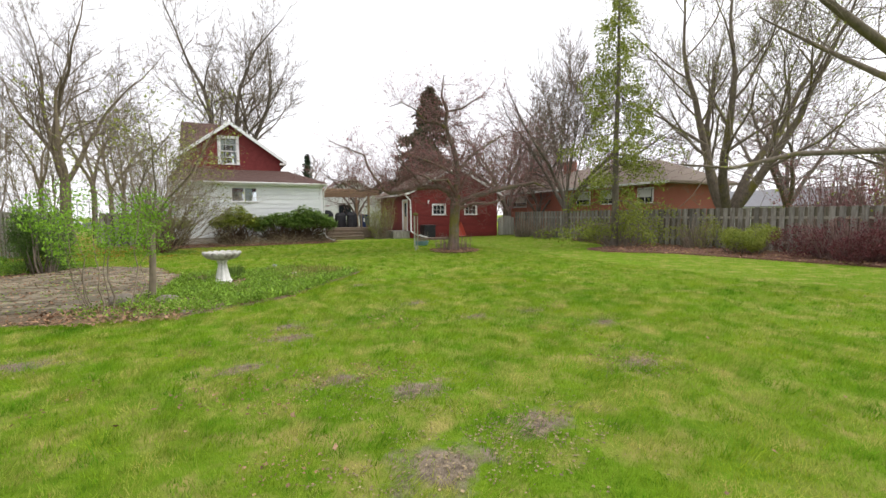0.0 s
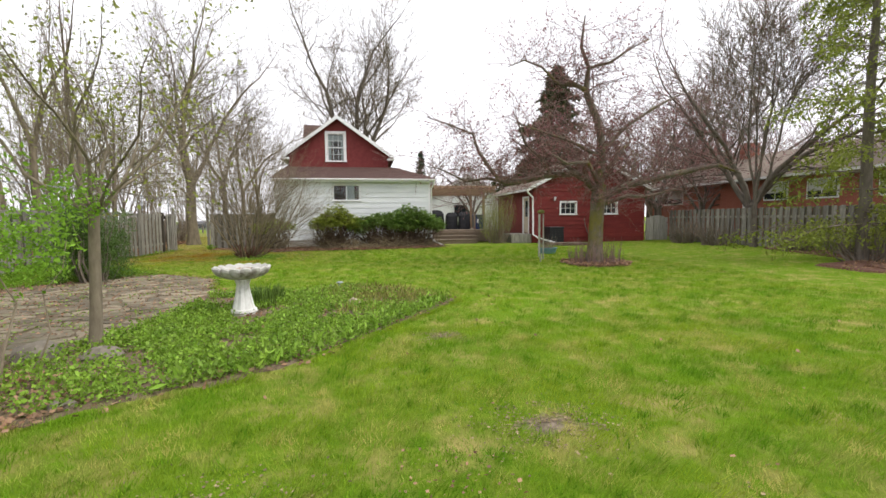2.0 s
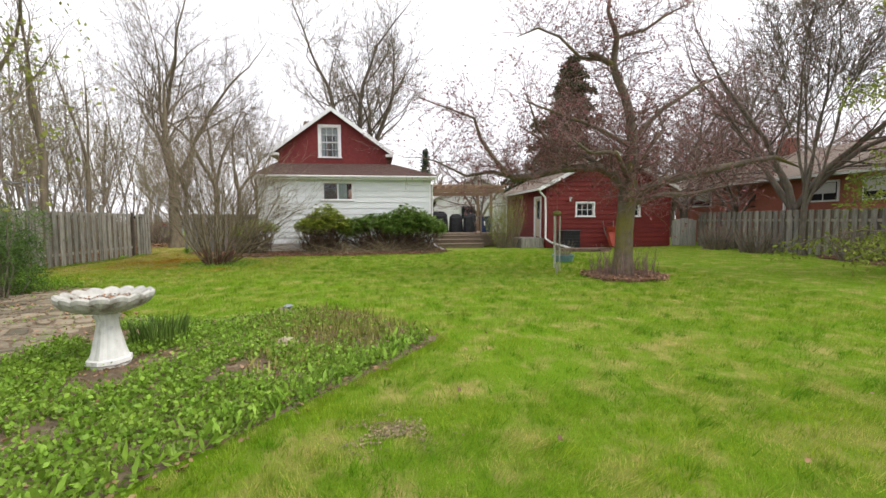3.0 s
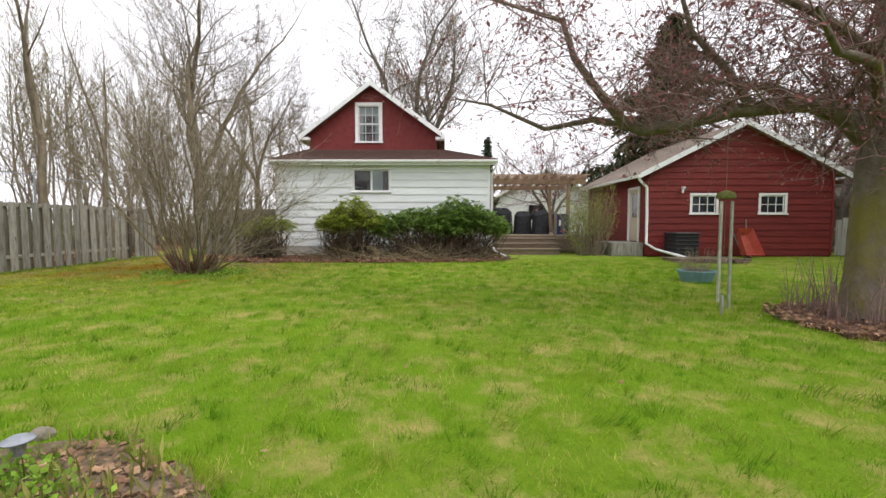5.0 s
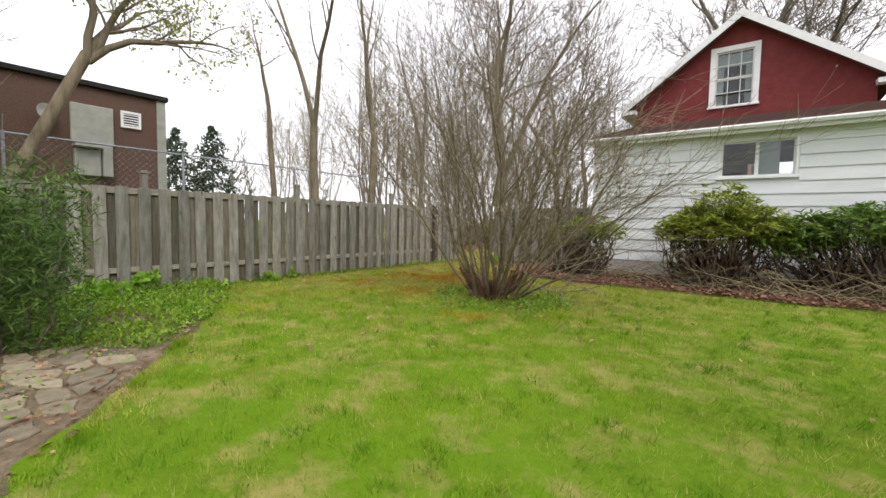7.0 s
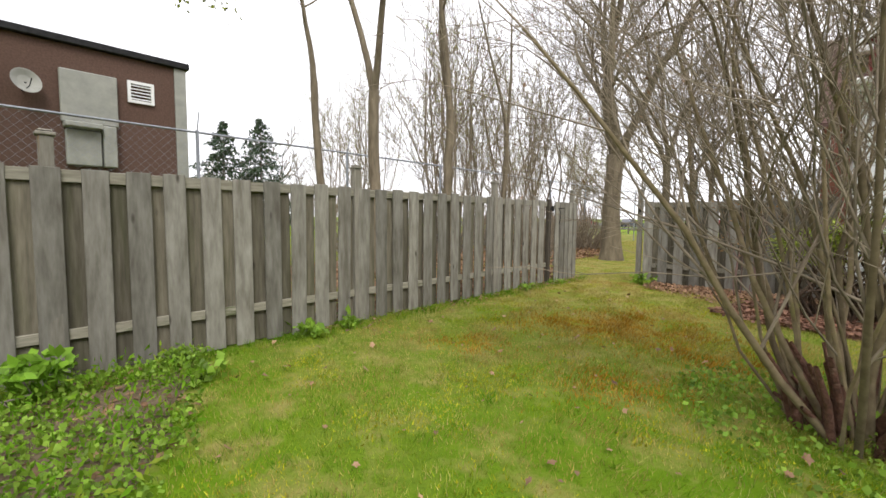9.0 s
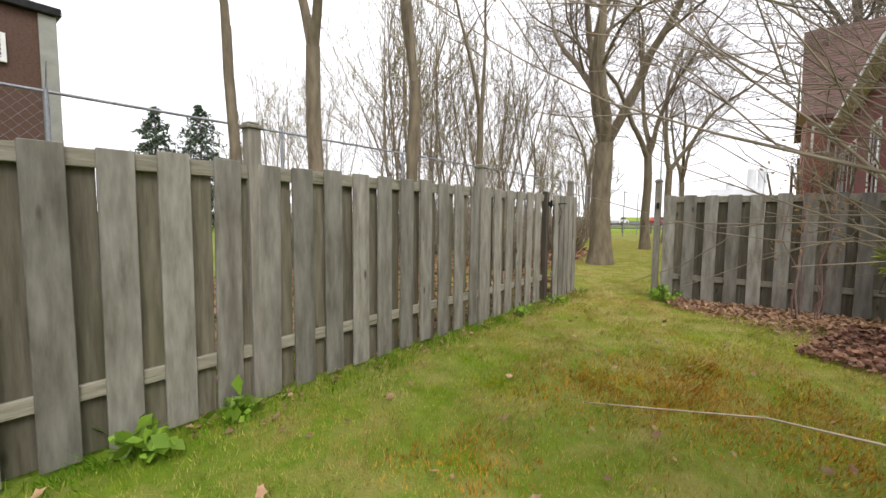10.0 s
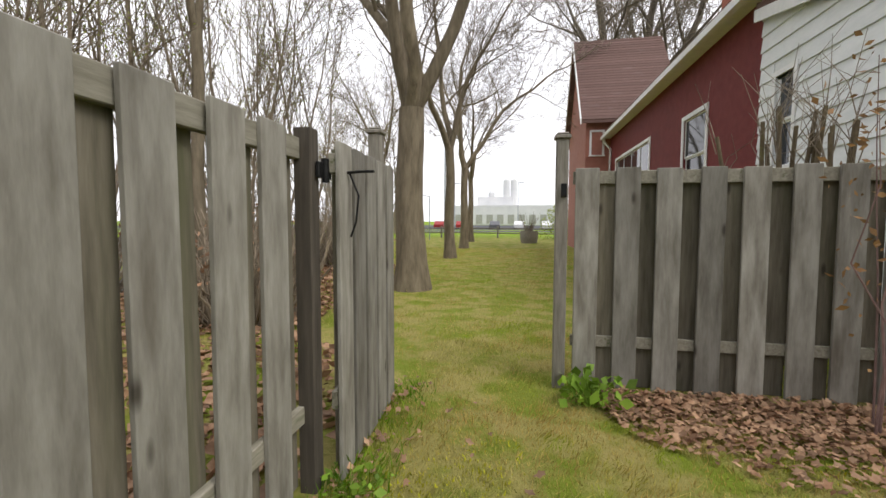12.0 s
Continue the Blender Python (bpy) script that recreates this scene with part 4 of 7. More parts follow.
gable_roof(house, GX0, GX1, GC, GY - 0.35, 42.3, GZ, AP, SHINGLE, over=0.36)
part("eave_trim", join(box(GX0 - 0.42, GX0 - 0.3, 28.5, 42.2, GZ - 0.36, GZ - 0.22), box(GX0 - 0.3, GX0 + 0.02, 29.0, 42.0, GZ - 0.3, GZ - 0.27), box(GX0 - 0.36, GX0 + 0.05, GY - 0.33, GY - 0.02, GZ - 0.32, GZ - 0.2), box(GX1 - 0.05, GX1 + 0.36, GY - 0.33, GY - 0.02, GZ - 0.32, GZ - 0.2)), WHITETRIM, house, "white eave gutter and soffit")
window_x(house, 32.1, 33.35, 2.0, 3.78, GX0, trim=0.1, out=-1)
window_x(house, 36.1, 40.6, 2.2, 3.85, GX0, trim=0.1, cols=4, sash="one", out=-1)
part("downspout", tubes([([(GX0 - 0.36, 41.6, GZ - 0.3), (GX0 - 0.3, 41.6, GZ - 0.5), (GX0 - 0.06, 41.6, GZ - 0.8), (GX0 - 0.06, 41.6, 2.0), (GX0 - 0.06, 41.6, 0.1)], [0.05] * 5)], 6), WHITETRIM, house, "white downspout")
# the taller cross wing behind
part("wing", join(box(-2.8, 1.0, 41.92, 48.2, -0.1, 6.0), prism([(41.92, 6.0), (48.2, 6.0), (45.06, 10.2)], 0, -2.8, 1.0)), PINKSTUCCO, house, "faded red stucco wing")
wr = [(41.5, 5.62), (45.06, 10.26), (48.6, 5.62), (48.6, 5.76), (45.06, 10.44), (41.5, 5.76)]
part("wing_roof", prism(wr, 0, -3.05, 1.1), SHINGLE, house, "brown shingle cross gable roof")
shingle_rows(house, (-3.05, 41.5, 5.765), (1.1, 41.5, 5.765), (1.1, 45.06, 10.445), (-3.05, 45.06, 10.445), 30, SHINGLE, (0, -0.75, 0.66))
part("barge_board", join(prism([(41.46, 5.56), (45.06, 10.2), (45.06, 10.46), (41.46, 5.8)], 0, -3.1, -3.052), prism([(48.64, 5.56), (48.64, 5.8), (45.06, 10.46), (45.06, 10.2)], 0, -3.1, -3.052)), WHITETRIM, house)
window_y(house, -2.55, -2.1, 4.3, 5.3, 41.92, trim=0.09)
part("chimney", box(-0.35, 0.25, 34.5, 35.1, 5.0, 8.0, 0.01), BRICK, house, "brick chimney")

# ---- the red shed ----
SX0, SX1, SY, SZ, SP = 12.0, 18.95, 25.4, 3.2, 4.95
SC = 15.45
shed = thing("shed", (15.4, 28.5, 0), "dark red board-sided garden shed with white-trimmed windows", "shed")
S1, S2 = (13.67, 14.57, 1.64, 2.3), (16.25, 17.15, 1.64, 2.3)
part("wall", join(wall_y(SX0, SX1, SY, SY + 0.12, -0.1, SZ, [S1, S2]), prism([(SX0, SZ), (SX1, SZ), (SC, SP)], 1, SY, SY + 0.12),
                  box(SX0, SX0 + 0.12, SY + 0.12, 26.05, -0.1, SZ), box(SX0, SX0 + 0.12, 27.0, 32.0, -0.1, SZ), box(SX0, SX0 + 0.12, 26.05, 27.0, 2.65, SZ), box(SX0, SX0 + 0.12, 26.05, 27.0, -0.1, 0.5), box(SX1 - 0.12, SX1, SY + 0.12, 32.0, -0.1, SZ), box(SX0, SX1, 31.9, 32.0, -0.1, SZ)), REDSIDE, shed)
hol = [(S1[0] - 0.09, S1[1] + 0.09, S1[2] - 0.06, S1[3] + 0.09), (S2[0] - 0.09, S2[1] + 0.09, S2[2] - 0.06, S2[3] + 0.09)]
courses(shed, SX0, SX1, 0.05, SP - 0.05, SY, 0.24, REDSIDE, hol, depth=0.03,
        top=lambda z, a, b: (a, b) if z < SZ else (SX0 + (z - SZ) / (SP - SZ) * (SC - SX0), SX1 - (z - SZ) / (SP - SZ) * (SX1 - SC)))
courses(shed, SY, 32.0, 0.05, SZ, SX0, 0.24, REDSIDE, [(25.95, 27.1, 0.3, 2.75)], axis="x", depth=0.03)
window_y(shed, *S1, SY, trim=0.09, cols=3, rows=2, sash="one")
window_y(shed, *S2, SY, trim=0.09, cols=3, rows=2, sash="one")
gable_roof(shed, SX0, SX1, SC, SY - 0.28, 32.3, SZ, SP, TANSHINGLE, over=0.4, thick=0.1)
shingle_rows(shed, (SX0 - 0.4, 32.3, SZ - 0.4 * 0.507 + 0.105), (SX0 - 0.4, SY - 0.28, SZ - 0.4 * 0.507 + 0.105), (SC, SY - 0.28, SP + 0.105), (SC, 32.3, SP + 0.105), 24, TANSHINGLE, (-0.45, 0, 0.89))
part("corner_trim", box(SX1 - 0.04, SX1 + 0.03, SY - 0.04, SY + 0.05, 0.05, SZ), REDSIDE, shed)
part("gutter", prism([(SX0 - 0.4, SZ - 0.14), (SX0 - 0.52, SZ - 0.14), (SX0 - 0.5, SZ - 0.25), (SX0 - 0.41, SZ - 0.25)], 1, SY - 0.3, 32.2), WHITETRIM, shed, "white metal gutter")
part("downspout", tubes([([(SX0 - 0.46, SY - 0.22, SZ - 0.2), (SX0 - 0.4, SY - 0.2, SZ - 0.35), (SX0 - 0.08, SY - 0.08, SZ - 0.6), (SX0 - 0.05, SY - 0.08, 1.6), (SX0 - 0.05, SY - 0.08, 0.5), (SX0 + 0.15, SY - 0.4, 0.3), (SX0 + 0.75, SY - 1.4, 0.06)], [0.05] * 7)], 6), WHITETRIM, shed, "white downspout")
sd = part("door", join(box(SX0 + 0.02, SX0 + 0.07, 26.12, 26.93, 0.55, 1.5), box(SX0 + 0.02, SX0 + 0.07, 26.12, 26.3, 1.5, 2.6), box(SX0 + 0.02, SX0 + 0.07, 26.75, 26.93, 1.5, 2.6), box(SX0 + 0.02, SX0 + 0.07, 26.3, 26.75, 2.45, 2.6)), CREAM, shed, "cream painted half-glazed door")
part("pane", box(SX0 + 0.035, SX0 + 0.045, 26.29, 26.76, 1.49, 2.46), GLASS, sd)
part("door_frame", join(box(SX0 - 0.045, SX0 + 0.03, 26.02, 26.12, 0.5, 2.7), box(SX0 - 0.045, SX0 + 0.03, 26.93, 27.03, 0.5, 2.7), box(SX0 - 0.045, SX0 + 0.03, 26.12, 26.93, 2.6, 2.7)), WHITETRIM, shed, "white door frame")
part("flood_lamp", join(box(13.22, 13.34, SY - 0.14, SY - 0.03, 2.55, 2.62), box(13.22, 13.28, SY - 0.14, SY - 0.08, 2.4, 2.6)), WHITETRIM, shed, "small white outdoor lamp")
step = thing("doorstep", (11.3, 26.2, 0), "weathered grey plank doorstep of the shed", "step")
part("upper_step", box(10.75, SX0 - 0.04, 25.55, 27.3, 0.0, 0.52, 0.02), FENCEWOOD, step)

# ---- planting beds and paving ----
CRUMB = mat("soil_crumb", (0.14, 0.1, 0.06), (0.34, 0.27, 0.15), 9, 0.95, bump=0, vary=0.5, island=True)
def blob(outline, z, rng, fine=6, rough=0.12):
    """A flat patch of ground with a ragged outline, laid just over the lawn."""
    pts = []
    for (x0, y0), (x1, y1) in zip(outline, outline[1:] + outline[:1]):
        for k in range(fine):
            f = k / fine
            pts.append((x0 + (x1 - x0) * f + rng.normal() * rough * 0.5, y0 + (y1 - y0) * f + rng.normal() * rough * 0.5))
    cx, cy = np.mean([p[0] for p in pts]), np.mean([p[1] for p in pts])
    v = [(cx, cy, z + 0.02)] + [(cx + (x - cx) * 0.96, cy + (y - cy) * 0.96, z + 0.012) for x, y in pts] + [(x, y, -0.06) for x, y in pts]
    n = len(pts)
    f = [(0, 1 + i, 1 + (i + 1) % n) for i in range(n)] + [(1 + i, 1 + n + i, 1 + n + (i + 1) % n, 1 + (i + 1) % n) for i in range(n)]
    return v, f


brng = np.random.default_rng(21)
bed_edge = [(-6.5, 7.6), (-2.5, 6.4), (-0.85, 5.95), (0.3, 5.7), (0.95, 6.05), (2.1, 6.7), (4.35, 9.75), (3.2, 11.35), (2.4, 11.75), (1.3, 11.05), (0.4, 11.2), (-0.5, 12.0), (-0.9, 13.7), (-2.4, 14.8), (-4.0, 16.0), (-6.5, 17.3)]
solid("flower_bed", blob(bed_edge, 0.012, brng), SOIL, "brown soil bed with dry litter", "garden bed", "structure")
solid("mulch_bed", blob([(-2.9, 23.0), (-1.0, 22.7), (2.0, 22.75), (5.0, 22.8), (6.5, 23.6), (6.6, 24.98), (-1.9, 24.98), (-2.7, 24.6)], 0.04, brng), MULCH, "dark leaf mulch along the house wall", "mulch", "structure")
solid("east_bed", blob([(17.2, -4), (17.4, 4), (16.4, 9), (14.8, 11.0), (15.2, 12.6), (18, 13.2), (19.4, 18.0), (20.4, 19), (20.4, -4)], 0.04, brng), MULCH, "dark leaf mulch under the shrubs", "mulch", "structure")
solid("tree_bed", blob([(8.75, 14.0), (9.3, 13.6), (10.2, 13.65), (10.75, 14.3), (10.75, 15.1), (10.1, 15.6), (9.1, 15.5), (8.65, 14.8)], 0.045, brng), MULCH, "dark mulch ring round the tree", "mulch", "structure")


def flat_leaves(p, size, rng):
    v, f = leaves(p, size, rng, narrow=0.8)
    k = v.reshape(-1, 4, 3)
    k[:, :, 2] = k[:, :1, 2] + (k[:, :, 2] - k[:, :1, 2]) * 0.2
    return k.reshape(-1, 3), f


crumb_rng = np.random.default_rng(23)
crumbs = np.concatenate([np.stack([bx + 1.5 * br * crumb_rng.normal(size=1500), by + br * crumb_rng.normal(size=1500), np.full(1500, rise(bx, by) + 0.006) + 0.01 * crumb_rng.random(1500)], 1) for bx, by, br in BARE])
crumbs = crumbs[np.array([noise.noise(Vector((p[0] * 5, p[1] * 5, 1))) for p in crumbs]) > -0.12]
solid("bare_soil_crumbs", flat_leaves(crumbs, 0.022, crumb_rng), CRUMB, "dry soil crumbs and dead thatch in worn lawn patches", "soil", "stuff")


def inside(poly, x, y):
    hit = np.zeros(len(x), bool)
    for (x0, y0), (x1, y1) in zip(poly, poly[1:] + poly[:1]):
        hit ^= ((y0 > y) != (y1 > y)) & (x < (x1 - x0) * (y - y0) / (y1 - y0 + 1e-12) + x0)
    return hit


paving = [(-0.75, 7.6), (-0.35, 9.2), (-0.25, 10.8), (-0.6, 12.0), (-1.1, 13.45), (-2.4, 14.55), (-3.0, 14.8), (-3.5, 14.2), (-4.0, 13.0), (-5.6, 10.5), (-5.3, 8.4), (-2.6, 7.2), (-1.3, 7.0)]


def litter(name, seed, poly, count, size, material, label, z=0.05, high=0.05, category="leaves", droop=0.0, keep=None, narrow=0.8, lobes=False):
    rng = np.random.default_rng(seed)
    xs, ys = [p[0] for p in poly], [p[1] for p in poly]
    x, y = rng.uniform(min(xs), max(xs), count), rng.uniform(min(ys), max(ys), count)
    ok = inside(poly, x, y)
    if keep is not None:
        ok &= keep(x, y, rng)
    x, y = x[ok], y[ok]
    p = np.stack([x, y, z + high * rng.random(len(x)) ** 2], 1)
    if lobes:
        return solid(name, lobed(p, size, rng), material, label, category, "stuff")
    v, f = leaves(p, size, rng, droop=droop, narrow=narrow)
    if high < 0.09 and droop > -2:
        k = v.reshape(-1, 4, 3)
        k[:, :, 2] = k[:, :1, 2] + (k[:, :, 2] - k[:, :1, 2]) * 0.55
        v = np.maximum(k, [-1e9, -1e9, 0.006]).reshape(-1, 3)
    return solid(name, (v, f), material, label, category, "stuff")


def clumped(x, y, rng):
    return np.array([noise.noise(Vector((a * 1.3, b * 1.3, 3))) + 0.55 * noise.noise(Vector((a * 4, b * 4, 9))) for a, b in zip(x, y)]) > 0.35 * rng.random(len(x)) - 0.42


green_bed = [(-0.9, 6.1), (0.3, 5.9), (0.95, 6.2), (2.1, 6.9), (4.1, 9.6), (3.0, 11.0), (2.3, 11.4), (1.3, 10.8), (0.4, 11.1), (-0.2, 11.0), (-0.2, 9.2), (-0.7, 7.4), (-1.6, 6.9)]
west_bed = [(-6.55, 11.5), (-5.4, 12.6), (-3.6, 14.1), (-2.8, 14.9), (-3.6, 15.7), (-4.6, 16.5), (-6.55, 17.2)]
litter("bed_plants", 31, green_bed, 130000, 0.033, BEDLEAF, "low leafy green plants covering the bed", 0.03, 0.13, "plants", -0.6, lambda x, y, rng: clumped(x, y, rng) & (rng.random(len(x)) > 0.85 * np.exp(-((x - 3.05) ** 2 + (y - 10.3) ** 2) / 1.3)) & (rng.random(len(x)) > np.clip(1.15 - 0.55 * (x + 0.9) - 0.35 * (y - 6.2), 0, 0.85)))
litter("bed_plants", 32, west_bed, 34000, 0.036, BEDLEAF, "low leafy green plants beside the fence", 0.03, 0.12, "plants", -0.6, clumped)
litter("bed_weeds", 45, west_bed, 9000, 0.06, TUFT, "loose dull green weeds beside the fence", 0.03, 0.2, "plants", -1.2, None, 0.3)
sprout_bed = [(2.2, 8.0), (4.25, 9.75), (3.15, 11.3), (2.4, 11.7), (1.4, 11.0), (2.2, 9.8)]
litter("bed_sprouts", 46, sprout_bed, 5200, 0.12, mat("young_sprout", (0.16, 0.2, 0.03), (0.36, 0.33, 0.1), 5, 0.7, vary=0.4, island=True, bump=0, translucent=0.2), "upright pale green and reddish sprouts in the bed", 0.015, 0.03, "plants", -4.0, lambda x, y, rng: rng.random(len(x)) < 0.25 + 0.75 * np.exp(-((x - 3.05) ** 2 + (y - 10.3) ** 2) / 1.3), 0.14)
litter("bed_sprout_litter", 47, sprout_bed, 5200, 0.06, DEADLEAF, "pale brown leaf litter among the sprouts", 0.03, 0.03, lobes=True, keep=lambda x, y, rng: rng.random(len(x)) < np.exp(-((x - 2.8) ** 2 + (y - 11.0) ** 2) / 0.9))
litter("bed_edge_plants", 33, [(0.95, 6.15), (2.1, 6.75), (4.2, 9.6), (3.9, 9.8), (2.1, 7.2), (0.9, 6.5)], 5000, 0.1, BEDLEAF, "taller green leaves along the bed edge", 0.05, 0.12, "plants", -1.2, None, 0.25)
litter("bed_litter", 34, bed_edge, 14000, 0.06, DEADLEAF, "brown dead leaves on the bed soil", 0.03, 0.03, keep=lambda x, y, rng: ~inside(paving, x, y))
litter("bed_front_litter", 48, [(-1.9, 6.2), (-0.9, 5.75), (0.3, 5.55), (0.5, 6.2), (-0.3, 6.9), (-1.5, 7.1)], 1500, 0.06, DEADLEAF, "dead leaves and twigs at the bed front", 0.03, 0.04, lobes=True)
litter("mulch_leaves", 35, [(-3.4, 23.2), (-2.8, 22.8), (5.0, 22.6), (6.6, 23.6), (6.6, 24.9), (-2.8, 24.95)], 26000, 0.07, MULCHLEAF, "fallen brown leaves along the house wall", 0.045, 0.05)
litter("fence_leaves", 36, [(-4.95, 25.0), (-3.9, 24.3), (-2.6, 23.4), (-1.9, 23.4), (-1.9, 25.7), (-5.1, 25.7)], 24000, 0.062, DEADLEAF, "brown leaves heaped against the fence", 0.015, 0.04, lobes=True, keep=lambda x, y, rng: rng.random(len(x)) < np.exp(-((25.7 - y) / (0.55 + 0.28 * (x + 5))) ** 2) * 0.75 + 0.02)
litter("gate_leaves", 37, [(-6.62, 18.0), (-5.8, 20.0), (-5.7, 24.3), (-5.9, 25.7), (-6.62, 25.7)], 5000, 0.055, DEADLEAF, "brown leaves under the fence boards", 0.02, 0.04, lobes=True, keep=lambda x, y, rng: rng.random(len(x)) < 0.8 * np.exp(-(x + 6.62) / 0.13) * (0.3 + 0.7 * (y > 23)))
litter("wood_litter", 38, [(-12, 14), (-6.78, 14), (-6.78, 25.5), (-8.3, 27), (-9, 34), (-13, 40), (-16, 40)], 42000, 0.12, DEADLEAF, "brown leaf litter under the trees behind the fence", 0.02, 0.06)
litter("lawn_leaves", 39, [(-6.5, 15), (-2, 15), (2, 19), (-1, 22.5), (-4.9, 25.4), (-6.5, 25.4)], 520, 0.07, DEADLEAF, "scattered brown leaves on the lawn", 0.035, 0.02, lobes=True)
litter("lawn_leaves", 40, [(-2, -1), (12, -1), (14, 12), (6, 22), (0, 18), (4, 10)], 420, 0.045, DEADLEAF, "scattered brown leaves on the lawn", 0.035, 0.02, lobes=True)
litter("shrub_weeds", 44, [(-2.9, 19.2), (-1.9, 18.4), (-0.7, 18.8), (-0.4, 19.7), (-1.0, 20.6), (-2.2, 20.9), (-3.0, 20.2)], 3000, 0.04, BEDLEAF, "low weeds round the shrub foot", 0.03, 0.09, "plants", -0.4)
litter("tree_litter", 41, [(8.7, 13.9), (9.3, 13.5), (10.2, 13.6), (10.8, 14.3), (10.8, 15.1), (10.1, 15.7), (9.1, 15.6), (8.6, 14.8)], 2200, 0.07, DEADLEAF, "brown leaves on the mulch ring", 0.05, 0.04)
litter("east_litter", 42, [(17.2, -4), (17.4, 4), (16.4, 9), (15, 11.6), (18, 13.2), (20.4, 19), (20.4, -4)], 6000, 0.1, DEADLEAF, "brown leaves under the east shrubs", 0.05, 0.05)
litter("bare_lawn_dirt", 43, [(-1, 0.5), (6, 0.5), (6.5, 4), (3, 5), (0, 4)], 9000, 0.028, DEADLEAF, "dry thatch crumbs in bare lawn patches", 0.012, 0.02, keep=lambda x, y, rng: np.array([noise.noise(Vector((a * 1.1, b * 1.1, 7))) for a, b in zip(x, y)]) > 0.22)


def clump(seed, x, y, r, h, n, size=0.09, label="clump of fresh green leaves by the fence"):
    rng = np.random.default_rng(seed)
    ob = thing("green_plant", (x, y, 0), label, "plant", "weeds by the fence")
    p = np.stack([x + rng.normal(size=n) * r * 0.5, y + rng.normal(size=n) * r * 0.5, 0.03 + h * rng.random(n)], 1)
    part("leaves", leaves(p, size, rng, droop=-0.3, narrow=0.75), BEDLEAF, ob)
    part("stalks", tubes([([(x, y, -0.02), tuple((np.array([x, y, 0]) + q) / 2 * [1, 1, 1]), tuple(q)], [0.004, 0.003, 0.002]) for q in p[: n // 2]], 3), BEDLEAF, ob)


clump(51, -5.08, 25.4, 0.2, 0.2, 90)
clump(52, -6.42, 16.95, 0.2, 0.15, 210, 0.045)
clump(53, -6.5, 18.25, 0.16, 0.14, 60)
clump(54, -6.5, 18.85, 0.14, 0.14, 50)
clump(55, -6.45, 24.1, 0.18, 0.1, 45, 0.05)
clump(56, -6.45, 22.9, 0.16, 0.1, 60, 0.06)
clump(57, -5.9, 17.0, 0.2, 0.1, 50, 0.08)

# flagstones: jittered cells, each a thick, slightly tilted slab
terrace = thing("terrace", (-2.5, 10.5, 0), "old flagstone terrace littered with leaves", "terrace", kind="structure")
prng = np.random.default_rng(61)
nx, ny, cell = 20, 29, 0.305
corner = {(i, j): (-6.0 + (i + (0.5 if j % 2 else 0)) * cell + prng.uniform(-0.1, 0.1), 6.9 + j * cell * 0.95 + prng.uniform(-0.09, 0.09)) for i in range(nx + 1) for j in range(ny + 1)}
for i in range(nx):
    for j in range(ny):
        quad = [corner[i, j], corner[i + 1, j], corner[i + 1, j + 1], corner[i, j + 1]]
        cx, cy = sum(q[0] for q in quad) / 4, sum(q[1] for q in quad) / 4
        if not inside(paving, np.array([cx]), np.array([cy]))[0] or prng.random() < 0.04:
            continue
        ring, tilt = [], (prng.normal() * 0.012, prng.normal() * 0.012)
        for k in range(4):
            a, b = quad[k], quad[(k + 1) % 4]
            for f in (0.12, 0.5, 0.88):
                x, y = a[0] + (b[0] - a[0]) * f, a[1] + (b[1] - a[1]) * f
                ring.append((cx + (x - cx) * (0.9 if f == 0.5 else 0.85) + prng.normal() * 0.01, cy + (y - cy) * (0.9 if f == 0.5 else 0.85) + prng.normal() * 0.01))
        n = len(ring)
        zt = 0.042 + prng.normal() * 0.006
        v = [(x, y, 0.0) for x, y in ring] + [(x, y, zt - 0.008 + (x - cx) * tilt[0] + (y - cy) * tilt[1]) for x, y in ring] + [(cx + (x - cx) * 0.95, cy + (y - cy) * 0.95, zt + (x - cx) * tilt[0] + (y - cy) * tilt[1]) for x, y in ring]
        f = [(k + m * n, (k + 1) % n + m * n, (k + 1) % n + (m + 1) * n, k + (m + 1) * n) for m in (0, 1) for k in range(n)] + [tuple(range(2 * n, 3 * n))]
        part("flagstone", (v, f), FLAG, terrace)
litter("terrace_leaves", 62, paving, 3200, 0.045, DEADLEAF, "dry leaves lying on the flagstones", 0.05, 0.03)
litter("terrace_moss", 63, paving, 9000, 0.035, BEDLEAF, "small weeds between the flagstones", 0.04, 0.04, "weeds", 0.0, lambda x, y, rng: np.array([noise.noise(Vector((a * 2.2, b * 2.2, 6))) for a, b in zip(x, y)]) > 0.05 + 0.2 * rng.random(len(x)))


def rock(name, seed, x, y, r, h, label, material=None):
    rng = np.random.default_rng(seed)
    bm = bmesh.new()
    bmesh.ops.create_icosphere(bm, subdivisions=2, radius=1)
    for q in bm.verts:
        d = 1 + 0.3 * noise.noise(q.co * 1.4 + Vector((seed, 0, 0)))
        q.co = Vector((q.co.x * r * d, q.co.y * r * 0.75 * d, h * 0.35 + q.co.z * h * 0.65 * d))
    shape = [(x + q.co.x, y + q.co.y, q.co.z) for q in bm.verts], [tuple(w.index for w in f.verts) for f in bm.faces]
    bm.free()
    solid(name, shape, material or STONE, label, "stone", group="garden stones")


